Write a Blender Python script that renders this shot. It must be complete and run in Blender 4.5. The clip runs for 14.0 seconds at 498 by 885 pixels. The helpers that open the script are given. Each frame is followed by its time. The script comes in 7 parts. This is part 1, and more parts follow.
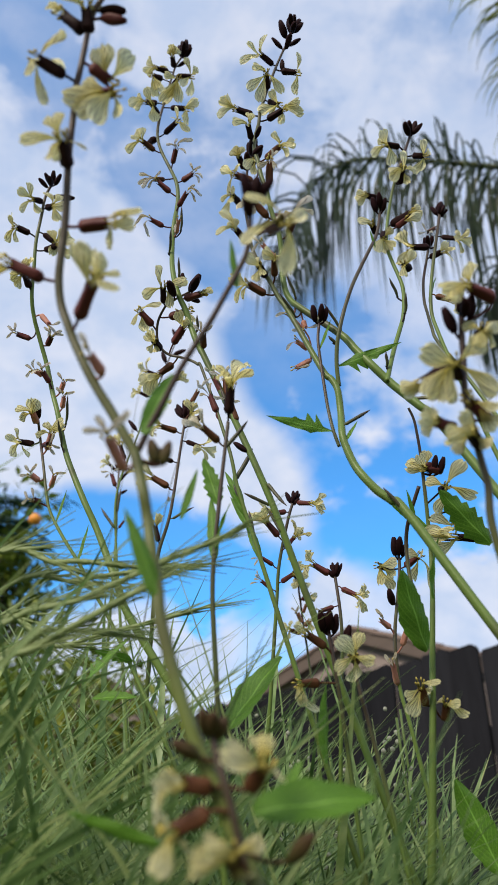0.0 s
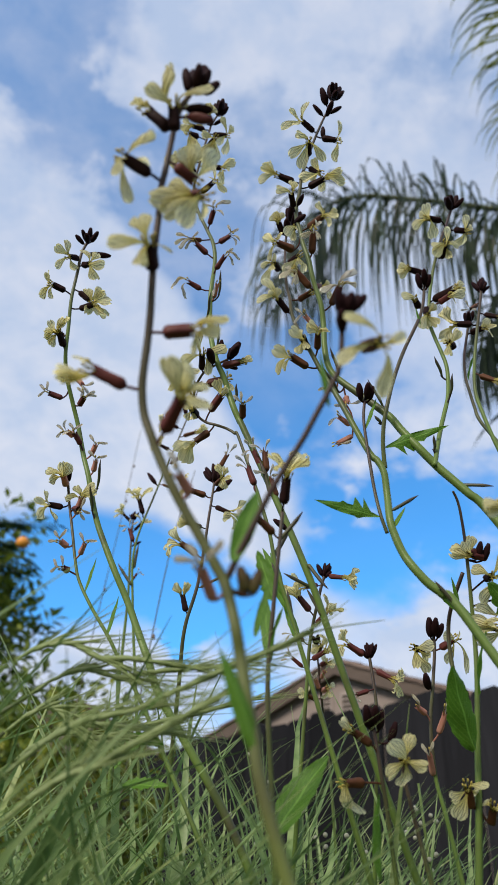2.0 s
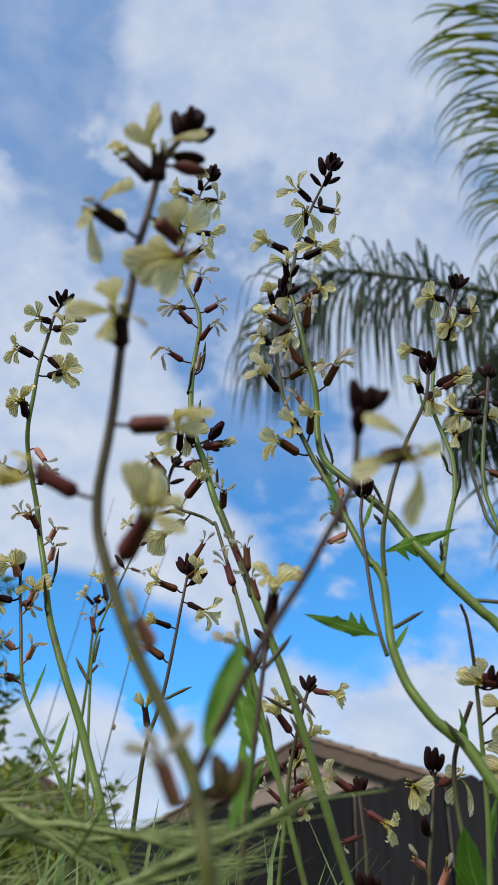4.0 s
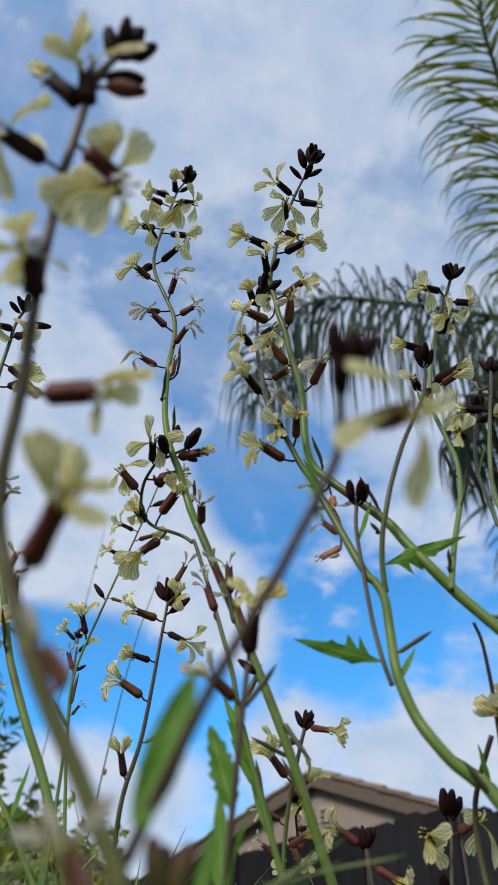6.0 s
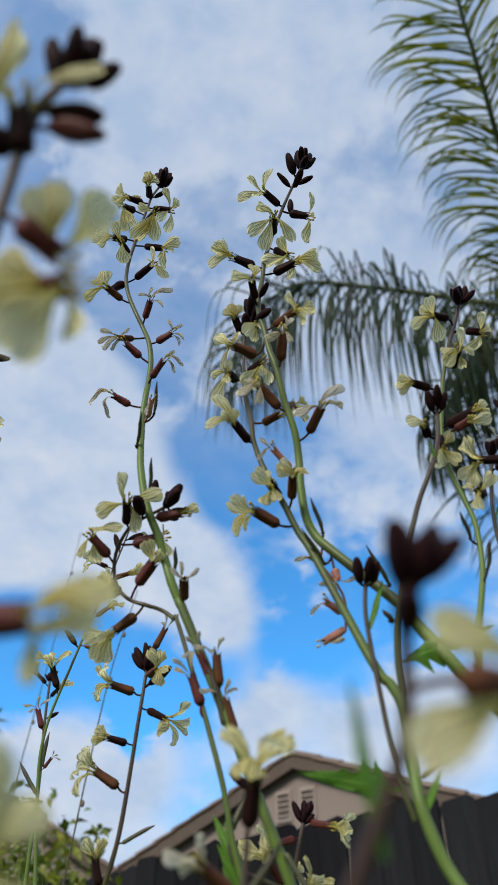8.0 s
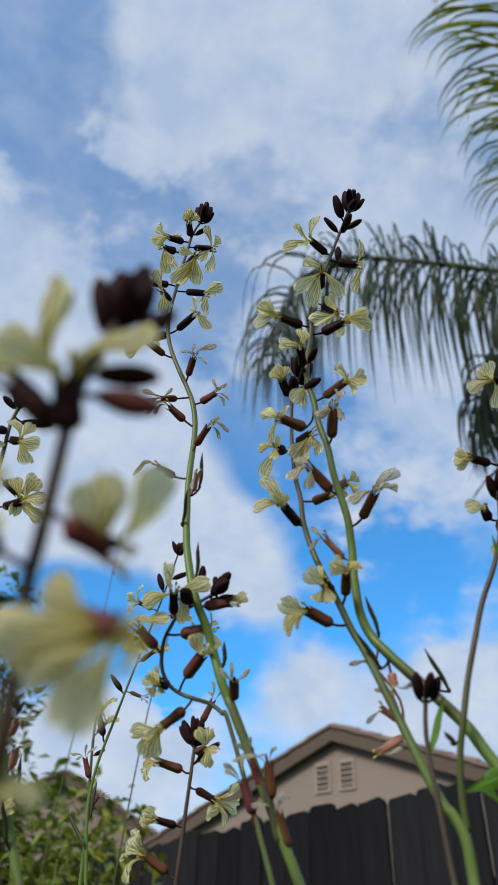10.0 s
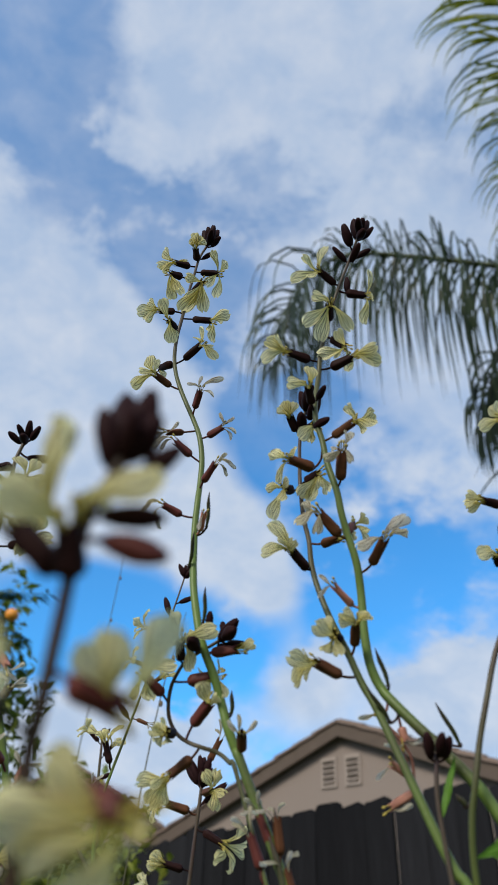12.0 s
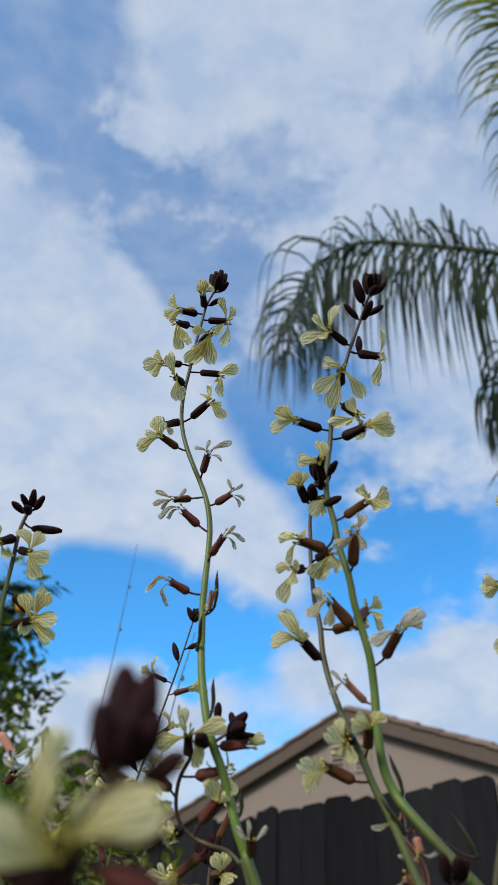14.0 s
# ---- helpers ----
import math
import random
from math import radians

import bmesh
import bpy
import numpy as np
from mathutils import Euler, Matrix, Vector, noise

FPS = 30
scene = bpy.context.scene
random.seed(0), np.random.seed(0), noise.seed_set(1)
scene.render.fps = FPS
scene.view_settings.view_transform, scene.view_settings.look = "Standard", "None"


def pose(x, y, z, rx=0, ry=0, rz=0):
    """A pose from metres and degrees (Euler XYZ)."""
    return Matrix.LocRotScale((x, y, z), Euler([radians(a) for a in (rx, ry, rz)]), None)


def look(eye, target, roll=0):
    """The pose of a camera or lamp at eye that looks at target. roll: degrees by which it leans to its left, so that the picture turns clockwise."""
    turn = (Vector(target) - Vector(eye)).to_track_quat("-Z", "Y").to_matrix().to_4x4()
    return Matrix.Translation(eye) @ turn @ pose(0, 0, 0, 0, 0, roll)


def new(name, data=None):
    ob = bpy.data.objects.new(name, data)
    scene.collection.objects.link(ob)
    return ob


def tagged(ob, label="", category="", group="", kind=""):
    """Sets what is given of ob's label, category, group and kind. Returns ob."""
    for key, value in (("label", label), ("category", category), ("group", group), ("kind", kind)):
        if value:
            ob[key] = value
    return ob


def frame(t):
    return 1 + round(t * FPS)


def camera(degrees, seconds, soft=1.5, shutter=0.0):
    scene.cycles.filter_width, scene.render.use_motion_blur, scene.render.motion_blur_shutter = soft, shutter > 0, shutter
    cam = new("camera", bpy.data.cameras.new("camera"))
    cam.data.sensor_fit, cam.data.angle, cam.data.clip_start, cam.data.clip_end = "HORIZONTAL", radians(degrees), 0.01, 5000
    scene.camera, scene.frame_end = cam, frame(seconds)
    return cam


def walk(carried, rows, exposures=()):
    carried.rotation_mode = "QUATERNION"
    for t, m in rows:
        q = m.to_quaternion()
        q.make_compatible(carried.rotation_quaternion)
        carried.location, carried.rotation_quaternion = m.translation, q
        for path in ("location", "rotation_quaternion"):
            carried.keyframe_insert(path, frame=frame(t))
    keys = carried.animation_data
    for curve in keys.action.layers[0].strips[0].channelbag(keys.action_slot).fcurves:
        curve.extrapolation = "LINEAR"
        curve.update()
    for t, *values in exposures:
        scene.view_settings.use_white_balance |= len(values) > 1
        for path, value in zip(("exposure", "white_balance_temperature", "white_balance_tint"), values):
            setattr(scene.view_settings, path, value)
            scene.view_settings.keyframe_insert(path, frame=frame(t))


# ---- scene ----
cam = camera(38.0, 14.0, 1.1)
PATH = [
    (0, (0.0172, 0.0350, 0.9946), (-0.059, 1.724, 2.063), 1.3),
    (0.5, (0.0060, 0.0330, 1.0012), (-0.056, 1.711, 2.087), 1.9),
    (1, (-0.0013, 0.0290, 1.0100), (-0.062, 1.693, 2.118), 2.5),
    (1.5, (-0.0085, 0.0270, 1.0147), (-0.061, 1.687, 2.129), 2.5),
    (2, (-0.0086, 0.0270, 1.0177), (-0.055, 1.677, 2.147), 2.8),
    (2.5, (-0.0139, 0.0280, 1.0255), (-0.046, 1.661, 2.180), 3.3),
    (3, (-0.0112, 0.0330, 1.0336), (-0.031, 1.644, 2.219), 3.6),
    (3.2, (-0.0113, 0.0360, 1.0376), (-0.031, 1.635, 2.238), 3.9),
    (5.3, (-0.0132, 0.0780, 1.0626), (0.028, 1.555, 2.410), 3.4),
    (5.5, (-0.0102, 0.0790, 1.0617), (0.016, 1.559, 2.407), 3.0),
    (6, (-0.0043, 0.0870, 1.0669), (0.005, 1.573, 2.405), 2.1),
    (6.5, (-0.0102, 0.0910, 1.0777), (0.041, 1.580, 2.412), 1.1),
    (7, (-0.0032, 0.1000, 1.0929), (0.039, 1.589, 2.428), 1.3),
    (7.5, (-0.0032, 0.1020, 1.1069), (0.042, 1.615, 2.414), 0.3),
    (8, (-0.0090, 0.0980, 1.1147), (0.063, 1.612, 2.419), 0.0),
    (8.5, (-0.0139, 0.0880, 1.1265), (0.032, 1.622, 2.409), -0.2),
    (8.7, (-0.0150, 0.0840, 1.1285), (0.005, 1.621, 2.408), 0.4),
    (10.8, (-0.0142, 0.0800, 1.1635), (-0.048, 1.654, 2.397), 2.2),
    (11, (-0.0162, 0.0800, 1.1624), (-0.049, 1.647, 2.405), 2.4),
    (11.5, (-0.0183, 0.0750, 1.1664), (-0.062, 1.643, 2.407), 2.5),
    (12, (-0.0155, 0.0720, 1.1705), (-0.061, 1.645, 2.405), 2.4),
    (12.5, (-0.0148, 0.0680, 1.1805), (-0.061, 1.646, 2.408), 2.2),
    (13, (-0.0171, 0.0660, 1.1874), (-0.062, 1.647, 2.412), 2.0),
    (13.5, (-0.0193, 0.0600, 1.1944), (-0.078, 1.652, 2.404), 2.4),
    (14, (-0.0166, 0.0570, 1.2045), (-0.086, 1.653, 2.408), 2.8),
]
walk(cam, [(t, look(eye, target, roll)) for t, eye, target, roll in PATH], [(0.0, 0.16, 6700, 14), (2.0, 0.06, 6650, 13), (3.2, 0.01, 6600, 12), (6.0, -0.07, 6500, 10), (14.0, -0.09, 6450, 9)])
cam.data.dof.use_dof = True
cam.data.dof.focus_distance = 0.38
cam.data.dof.aperture_fstop = 22.0

# ---- sky and sun ----
SUN_EL, SUN_AZ = radians(34), radians(-150)
world = bpy.data.worlds.new("sky")
scene.world = world
world.use_nodes = True
wn, wl = world.node_tree.nodes, world.node_tree.links
wn.clear()


def wnode(kind, **values):
    n = wn.new(kind)
    for key, value in values.items():
        n.inputs[key].default_value = value
    return n


def wmath(op, a, b=None, clamp=False):
    n = wn.new("ShaderNodeMath")
    n.operation, n.use_clamp = op, clamp
    for i, v in enumerate((a, b)):
        if v is None:
            continue
        if isinstance(v, (int, float)):
            n.inputs[i].default_value = v
        else:
            wl.new(v, n.inputs[i])
    return n.outputs[0]


sky = wn.new("ShaderNodeTexSky")
sky.sky_type, sky.sun_disc = "NISHITA", False
sky.sun_elevation, sky.sun_rotation = SUN_EL, SUN_AZ
sky.air_density, sky.dust_density, sky.ozone_density = 1.0, 0.3, 1.0
coord = wn.new("ShaderNodeTexCoord")
stretch = wn.new("ShaderNodeMapping")
stretch.inputs["Scale"].default_value = (1.0, 1.0, 1.5)
stretch.inputs["Rotation"].default_value = (0.2, 0.35, 0.0)
wl.new(coord.outputs["Generated"], stretch.inputs["Vector"])
big = wnode("ShaderNodeTexNoise", Scale=3.6, Detail=6.0, Roughness=0.48, Distortion=0.35)
fine = wnode("ShaderNodeTexNoise", Scale=13.0, Detail=5.0, Roughness=0.6, Distortion=0.2)
for n in (big, fine):
    wl.new(stretch.outputs[0], n.inputs["Vector"])


def bank(direction, radius, amount):
    """A ragged cloud bank, or with a negative amount a gap of blue, round a direction of the sky."""
    n = wn.new("ShaderNodeVectorMath")
    n.operation = "DISTANCE"
    wl.new(coord.outputs["Generated"], n.inputs[0])
    n.inputs[1].default_value = Vector(direction).normalized()
    m = wn.new("ShaderNodeMapRange")
    m.interpolation_type = "SMOOTHSTEP"
    for key, value in (("From Min", 0.25 * radius), ("From Max", 1.35 * radius), ("To Min", amount), ("To Max", 0.0)):
        m.inputs[key].default_value = value
    wl.new(wmath("ADD", n.outputs["Value"], ragged), m.inputs["Value"])
    return m.outputs[0]


ragged = wmath("ADD", wmath("MULTIPLY", wmath("SUBTRACT", big.outputs["Fac"], 0.5), 0.20), wmath("MULTIPLY", wmath("SUBTRACT", fine.outputs["Fac"], 0.5), 0.12))
cover = wmath("ADD", wmath("ADD", wmath("MULTIPLY", big.outputs["Fac"], 1.0), wmath("MULTIPLY", fine.outputs["Fac"], 0.55)), 0.20)
white_bank = (
    ((-0.326, 0.671, 0.666), 0.20, 0.75), ((-0.221, 0.742, 0.633), 0.16, 0.70), ((-0.113, 0.829, 0.548), 0.13, 0.62), ((-0.018, 0.873, 0.488), 0.10, 0.50), ((-0.338, 0.776, 0.532), 0.16, 0.6),
)
blue_gaps = (
    ((-0.130, 0.650, 0.745), 0.11, -0.45), ((-0.035, 0.780, 0.620), 0.12, -0.45), ((0.066, 0.842, 0.535), 0.12, -0.45), ((0.172, 0.878, 0.446), 0.11, -0.45), ((-0.038, 0.907, 0.420), 0.10, -0.40),
    ((-0.180, 0.901, 0.395), 0.11, -0.50), ((-0.320, 0.864, 0.389), 0.12, -0.45), ((0.278, 0.834, 0.477), 0.10, -0.30),
)
low_clouds = (
    ((-0.155, 0.948, 0.278), 0.11, 0.45), ((0.069, 0.937, 0.341), 0.07, 0.30), ((0.240, 0.910, 0.338), 0.12, 0.40), ((-0.286, 0.919, 0.272), 0.12, 0.35), ((0.284, 0.768, 0.575), 0.14, 0.16),
)
high_clouds = (
    ((0.018, 0.448, 0.894), 0.22, 0.20), ((0.220, 0.534, 0.816), 0.22, 0.06), ((-0.278, 0.533, 0.799), 0.10, -0.28), ((-0.289, 0.394, 0.872), 0.12, -0.18), ((-0.066, 0.551, 0.832), 0.10, -0.22), ((-0.18, 0.57, 0.80), 0.10, -0.2), ((0.08, 0.60, 0.79), 0.10, -0.15),
    ((0.237, 0.385, 0.892), 0.20, -0.06), ((-0.008, 0.352, 0.936), 0.16, 0.20), ((-0.236, 0.425, 0.874), 0.12, -0.15), ((0.121, 0.469, 0.875), 0.13, 0.04),
)
local_clouds = (
    ((0.096, 0.593, 0.800), 0.11, 0.22), ((0.231, 0.639, 0.734), 0.12, 0.20), ((0.010, 0.693, 0.720), 0.07, 0.20), ((0.089, 0.409, 0.908), 0.09, -0.16), ((0.157, 0.472, 0.867), 0.07, -0.10), ((-0.005, 0.891, 0.454), 0.06, 0.45), ((0.101, 0.856, 0.508), 0.06, -0.30), ((-0.092, 0.925, 0.370), 0.04, -0.30), ((-0.158, 0.415, 0.896), 0.06, 0.10), ((-0.249, 0.469, 0.848), 0.06, -0.12),
)
# unseen bank behind the camera, added to whiten the blue skylight
rear_fill_clouds = (
    ((0.0, -1.0, 0.45), 1.5, 0.55),
)
for direction, radius, amount in white_bank + blue_gaps + low_clouds + high_clouds + local_clouds + rear_fill_clouds:
    cover = wmath("ADD", cover, bank(direction, radius, amount))
mask = wn.new("ShaderNodeMapRange")
mask.interpolation_type = "SMOOTHSTEP"
for key, value in (("From Min", 0.74), ("From Max", 1.27), ("To Min", 0.04), ("To Max", 0.97)):
    mask.inputs[key].default_value = value
wl.new(cover, mask.inputs["Value"])
# a thin high veil over the upper sky
height = wn.new("ShaderNodeSeparateXYZ")
wl.new(coord.outputs["Generated"], height.inputs[0])
veil = wn.new("ShaderNodeMapRange")
veil.interpolation_type = "SMOOTHSTEP"
for key, value in (("From Min", 0.48), ("From Max", 0.80), ("To Min", 0.0), ("To Max", 0.36)):
    veil.inputs[key].default_value = value
wl.new(height.outputs["Z"], veil.inputs["Value"])
thin = wmath("MULTIPLY", veil.outputs[0], wmath("ADD", wmath("MULTIPLY", fine.outputs["Fac"], 0.9), 0.6))
clouds = wmath("MAXIMUM", wmath("MULTIPLY", mask.outputs[0], wmath("SUBTRACT", 1.0, wmath("MULTIPLY", veil.outputs[0], 0.35))), thin, True)
grey = wn.new("ShaderNodeValToRGB")
grey.color_ramp.elements[0].color = (5.0, 6.15, 8.0, 1)
grey.color_ramp.elements[1].color = (6.95, 7.55, 8.6, 1)
grey.color_ramp.elements[0].position, grey.color_ramp.elements[1].position = 0.35, 0.7
wl.new(fine.outputs["Fac"], grey.inputs["Fac"])
deep = wn.new("ShaderNodeMix")
deep.data_type, deep.blend_type = "RGBA", "MULTIPLY"
deep.inputs["Factor"].default_value = 1.0
deep.inputs["B"].default_value = (0.48, 1.74, 2.56, 1)
wl.new(sky.outputs[0], deep.inputs["A"])
mixed = wn.new("ShaderNodeMix")
mixed.data_type = "RGBA"
wl.new(clouds, mixed.inputs["Factor"])
wl.new(deep.outputs["Result"], mixed.inputs["A"])
wl.new(grey.outputs[0], mixed.inputs["B"])
back = wnode("ShaderNodeBackground", Strength=0.1)
wl.new(mixed.outputs["Result"], back.inputs["Color"])
wout = wn.new("ShaderNodeOutputWorld")
wl.new(back.outputs[0], wout.inputs["Surface"])

sun = new("sun", bpy.data.lights.new("sun", "SUN"))
sun.data.energy, sun.data.angle, sun.data.color = 3.6, radians(20), (1.0, 0.93, 0.80)
sun.matrix_world = look((0, 0, 20), (0 - 20 * math.sin(SUN_AZ) * math.cos(SUN_EL), -20 * math.cos(SUN_AZ) * math.cos(SUN_EL), 20 - 20 * math.sin(SUN_EL)))
scene.view_settings.exposure = 0.0


# ---- materials ----
class Shade:
    """A small builder of node materials."""

    def __init__(self, name):
        self.m = bpy.data.materials.new(name)
        self.m.use_nodes = True
        self.n, self.l = self.m.node_tree.nodes, self.m.node_tree.links
        self.p = self.n["Principled BSDF"]

    def node(self, kind, links=(), **values):
        n = self.n.new(kind)
        for key, value in values.items():
            n.inputs[key.replace("_", " ")].default_value = value
        for key, out in links:
            self.l.new(out, n.inputs[key])
        return n

    def space(self, which="Object"):
        return self.node("ShaderNodeTexCoord").outputs[which]

    def noise(self, scale, detail=4.0, rough=0.55, vector=None, distortion=0.0):
        return self.node("ShaderNodeTexNoise", [("Vector", vector or self.space())], Scale=scale, Detail=detail, Roughness=rough, Distortion=distortion).outputs["Fac"]

    def ramp(self, fac, *stops):
        r = self.node("ShaderNodeValToRGB", [("Fac", fac)])
        e = r.color_ramp.elements
        while len(e) < len(stops):
            e.new(0.5)
        for el, (pos, col) in zip(e, stops):
            el.position, el.color = pos, (*col, 1)
        return r.outputs[0]

    def mix(self, fac, a, b, blend="MIX"):
        x = self.n.new("ShaderNodeMix")
        x.data_type, x.blend_type = "RGBA", blend
        for key, v in (("Factor", fac), ("A", a), ("B", b)):
            if isinstance(v, (int, float)):
                x.inputs[key].default_value = v
            elif isinstance(v, tuple):
                x.inputs[key].default_value = (*v, 1)
            else:
                self.l.new(v, x.inputs[key])
        return x.outputs["Result"]

    def math(self, op, a, b=None, clamp=False):
        x = self.n.new("ShaderNodeMath")
        x.operation, x.use_clamp = op, clamp
        for i, v in enumerate((a, b)):
            if isinstance(v, (int, float)):
                x.inputs[i].default_value = v
            elif v is not None:
                self.l.new(v, x.inputs[i])
        return x.outputs[0]

    def random(self):
        return self.node("ShaderNodeObjectInfo").outputs["Random"]

    def island(self):
        return self.node("ShaderNodeNewGeometry").outputs["Random Per Island"]

    def attr(self, name):
        a = self.n.new("ShaderNodeAttribute")
        a.attribute_name = name
        return a.outputs["Fac"]

    def bump(self, height, strength=0.3, distance=0.001):
        b = self.node("ShaderNodeBump", [("Height", height)], Strength=strength, Distance=distance)
        self.l.new(b.outputs[0], self.p.inputs["Normal"])

    def done(self, colour, rough=0.5, thin=0.0, spec=0.5):
        """thin: the share of light that passes through, as in leaves and petals."""
        p = self.p
        if isinstance(colour, tuple):
            p.inputs["Base Color"].default_value = (*colour, 1)
        else:
            self.l.new(colour, p.inputs["Base Color"])
        if isinstance(rough, (int, float)):
            p.inputs["Roughness"].default_value = rough
        else:
            self.l.new(rough, p.inputs["Roughness"])
        p.inputs["Specular IOR Level"].default_value = spec
        if thin:
            t = self.n.new("ShaderNodeBsdfTranslucent")
            if isinstance(colour, tuple):
                t.inputs["Color"].default_value = (*colour, 1)
            else:
                self.l.new(colour, t.inputs["Color"])
            x = self.n.new("ShaderNodeMixShader")
            x.inputs[0].default_value = thin
            self.l.new(p.outputs[0], x.inputs[1])
            self.l.new(t.outputs[0], x.inputs[2])
            self.l.new(x.outputs[0], self.n["Material Output"].inputs["Surface"])
        return self.m


def petal_material(name, base, tip, vein, strength):
    s = Shade(name)
    uv = s.node("ShaderNodeSeparateXYZ", [("Vector", s.space("UV"))])
    u, v = uv.outputs[0], uv.outputs[1]
    wob = s.math("MULTIPLY", s.math("SUBTRACT", s.noise(500.0, 3.0), 0.5), 0.10)
    # veins fan out from the claw and fork twice
    side = s.math("ABSOLUTE", s.math("SUBTRACT", u, 0.5))
    fan = s.math("ADD", s.math("MULTIPLY", side, 3.8), wob)
    fork = s.math("MULTIPLY", s.math("MULTIPLY", v, v), 0.55)
    one = s.math("ABSOLUTE", s.math("SUBTRACT", s.math("FRACT", s.math("ADD", fan, fork)), 0.5))
    two = s.math("ABSOLUTE", s.math("SUBTRACT", s.math("FRACT", s.math("ADD", s.math("SUBTRACT", fan, fork), 0.08)), 0.5))
    line = s.math("MINIMUM", one, two)
    mask = s.node("ShaderNodeMapRange", [("Value", line)], From_Min=0.02, From_Max=0.095, To_Min=strength, To_Max=0.0).outputs[0]
    fade = s.node("ShaderNodeMapRange", [("Value", v)], From_Min=0.80, From_Max=1.0, To_Min=1.0, To_Max=0.25).outputs[0]
    mask = s.math("MULTIPLY", mask, fade)
    colour = s.ramp(v, (0.15, base), (0.75, tip))
    colour = s.mix(s.math("MULTIPLY", s.noise(120.0, 3.0), 0.25), colour, tuple(0.72 * c for c in base))
    tint = s.ramp(s.random(), (0.0, (0.92, 0.89, 0.74)), (1.0, (1.0, 1.0, 1.0)))
    colour = s.mix(1.0, colour, tint, "MULTIPLY")
    colour = s.mix(mask, colour, vein)
    s.bump(s.math("ADD", s.noise(260.0), s.math("MULTIPLY", line, 1.2)), 0.35, 0.0006)
    return s.done(colour, 0.6, 0.68, 0.15)


PETAL = petal_material("petal_cream", (0.80, 0.71, 0.21), (0.97, 0.925, 0.59), (0.075, 0.034, 0.022), 0.92)
PETAL_OLD = petal_material("petal_faded", (0.62, 0.56, 0.42), (0.82, 0.79, 0.70), (0.13, 0.06, 0.05), 0.9)


def tone_material(name, low, high, rough=0.42, grain=0.35, thin=0.0, shine=0.3, blotches=0.0):
    """Plant skin that runs from one colour to another along the mesh's own tone."""
    s = Shade(name)
    colour = s.ramp(s.attr("tone"), (0.0, low), (1.0, high))
    colour = s.mix(s.math("MULTIPLY", s.noise(90.0, 5.0), grain), colour, tuple(0.5 * c for c in low))
    streak = s.noise(700.0, 2.0)
    colour = s.mix(s.math("MULTIPLY", streak, 0.22), colour, tuple(min(1, 1.7 * c + 0.02) for c in high))
    blotch = s.node("ShaderNodeMapRange", [("Value", s.noise(22.0, 3.0))], From_Min=0.55, From_Max=0.70, To_Min=0.0, To_Max=blotches).outputs[0]
    colour = s.mix(blotch, colour, (0.045, 0.020, 0.026))
    s.bump(streak, 0.25, 0.0004)
    return s.done(colour, rough, thin, shine)


STEM = tone_material("stem_green", (0.118, 0.195, 0.036), (0.055, 0.030, 0.028), blotches=0.75)
STEM_DARK = tone_material("stem_bronze", (0.135, 0.175, 0.040), (0.040, 0.015, 0.018), blotches=0.5)
CALYX = tone_material("calyx_maroon", (0.026, 0.009, 0.008), (0.012, 0.005, 0.0055), 0.55, 0.35, 0.0, 0.05)
CALYX_RED = tone_material("calyx_red", (0.125, 0.032, 0.026), (0.070, 0.018, 0.017), 0.5, 0.35, 0.0, 0.16)
CALYX_BROWN = tone_material("calyx_russet", (0.115, 0.046, 0.018), (0.065, 0.024, 0.013), 0.5, 0.35, 0.0, 0.12)
CALYX_PINK = tone_material("calyx_pink", (0.60, 0.30, 0.22), (0.46, 0.20, 0.15), 0.5, 0.25, 0.25, 0.2)
BUD = tone_material("bud_purple", (0.013, 0.005, 0.0060), (0.022, 0.007, 0.008), 0.55, 0.3, 0.0, 0.04)
BUD_GREEN = tone_material("bud_olive", (0.060, 0.062, 0.016), (0.050, 0.022, 0.014), 0.5, 0.35, 0.0, 0.1)
POD = tone_material("pod_green", (0.075, 0.10, 0.030), (0.040, 0.018, 0.026), 0.42)
ANTHER = Shade("anther_yellow").done((0.38, 0.30, 0.06), 0.7)


def leaf_material(name, dark, light, thin=0.35, rib=True, single=False):
    s = Shade(name)
    colour = s.ramp(s.noise(60.0, 5.0), (0.3, dark), (0.7, light))
    tint = s.ramp(s.random() if single else s.island(), (0.0, (0.22, 0.32, 0.20)), (0.45, (0.72, 0.84, 0.64)), (0.85, (1.05, 1.05, 0.95)), (1.0, (1.35, 1.22, 1.0)))
    colour = s.mix(1.0, colour, tint, "MULTIPLY")
    if rib:
        uv = s.node("ShaderNodeSeparateXYZ", [("Vector", s.space("UV"))])
        side = s.math("ABSOLUTE", s.math("SUBTRACT", uv.outputs[0], 0.5))
        mid = s.node("ShaderNodeMapRange", [("Value", side)], From_Min=0.012, From_Max=0.035, To_Min=0.7, To_Max=0.0).outputs[0]
        lat = s.math("ABSOLUTE", s.math("SUBTRACT", s.math("FRACT", s.math("SUBTRACT", s.math("MULTIPLY", uv.outputs[1], 9.0), s.math("MULTIPLY", side, 7.0))), 0.5))
        lat = s.node("ShaderNodeMapRange", [("Value", lat)], From_Min=0.02, From_Max=0.09, To_Min=0.35, To_Max=0.0).outputs[0]
        colour = s.mix(s.math("MAXIMUM", mid, lat), colour, tuple(min(1, 1.6 * c + 0.03) for c in light))
        s.bump(s.math("ADD", lat, s.noise(150.0)), 0.3, 0.0008)
    return s.done(colour, 0.42, thin, 0.4)


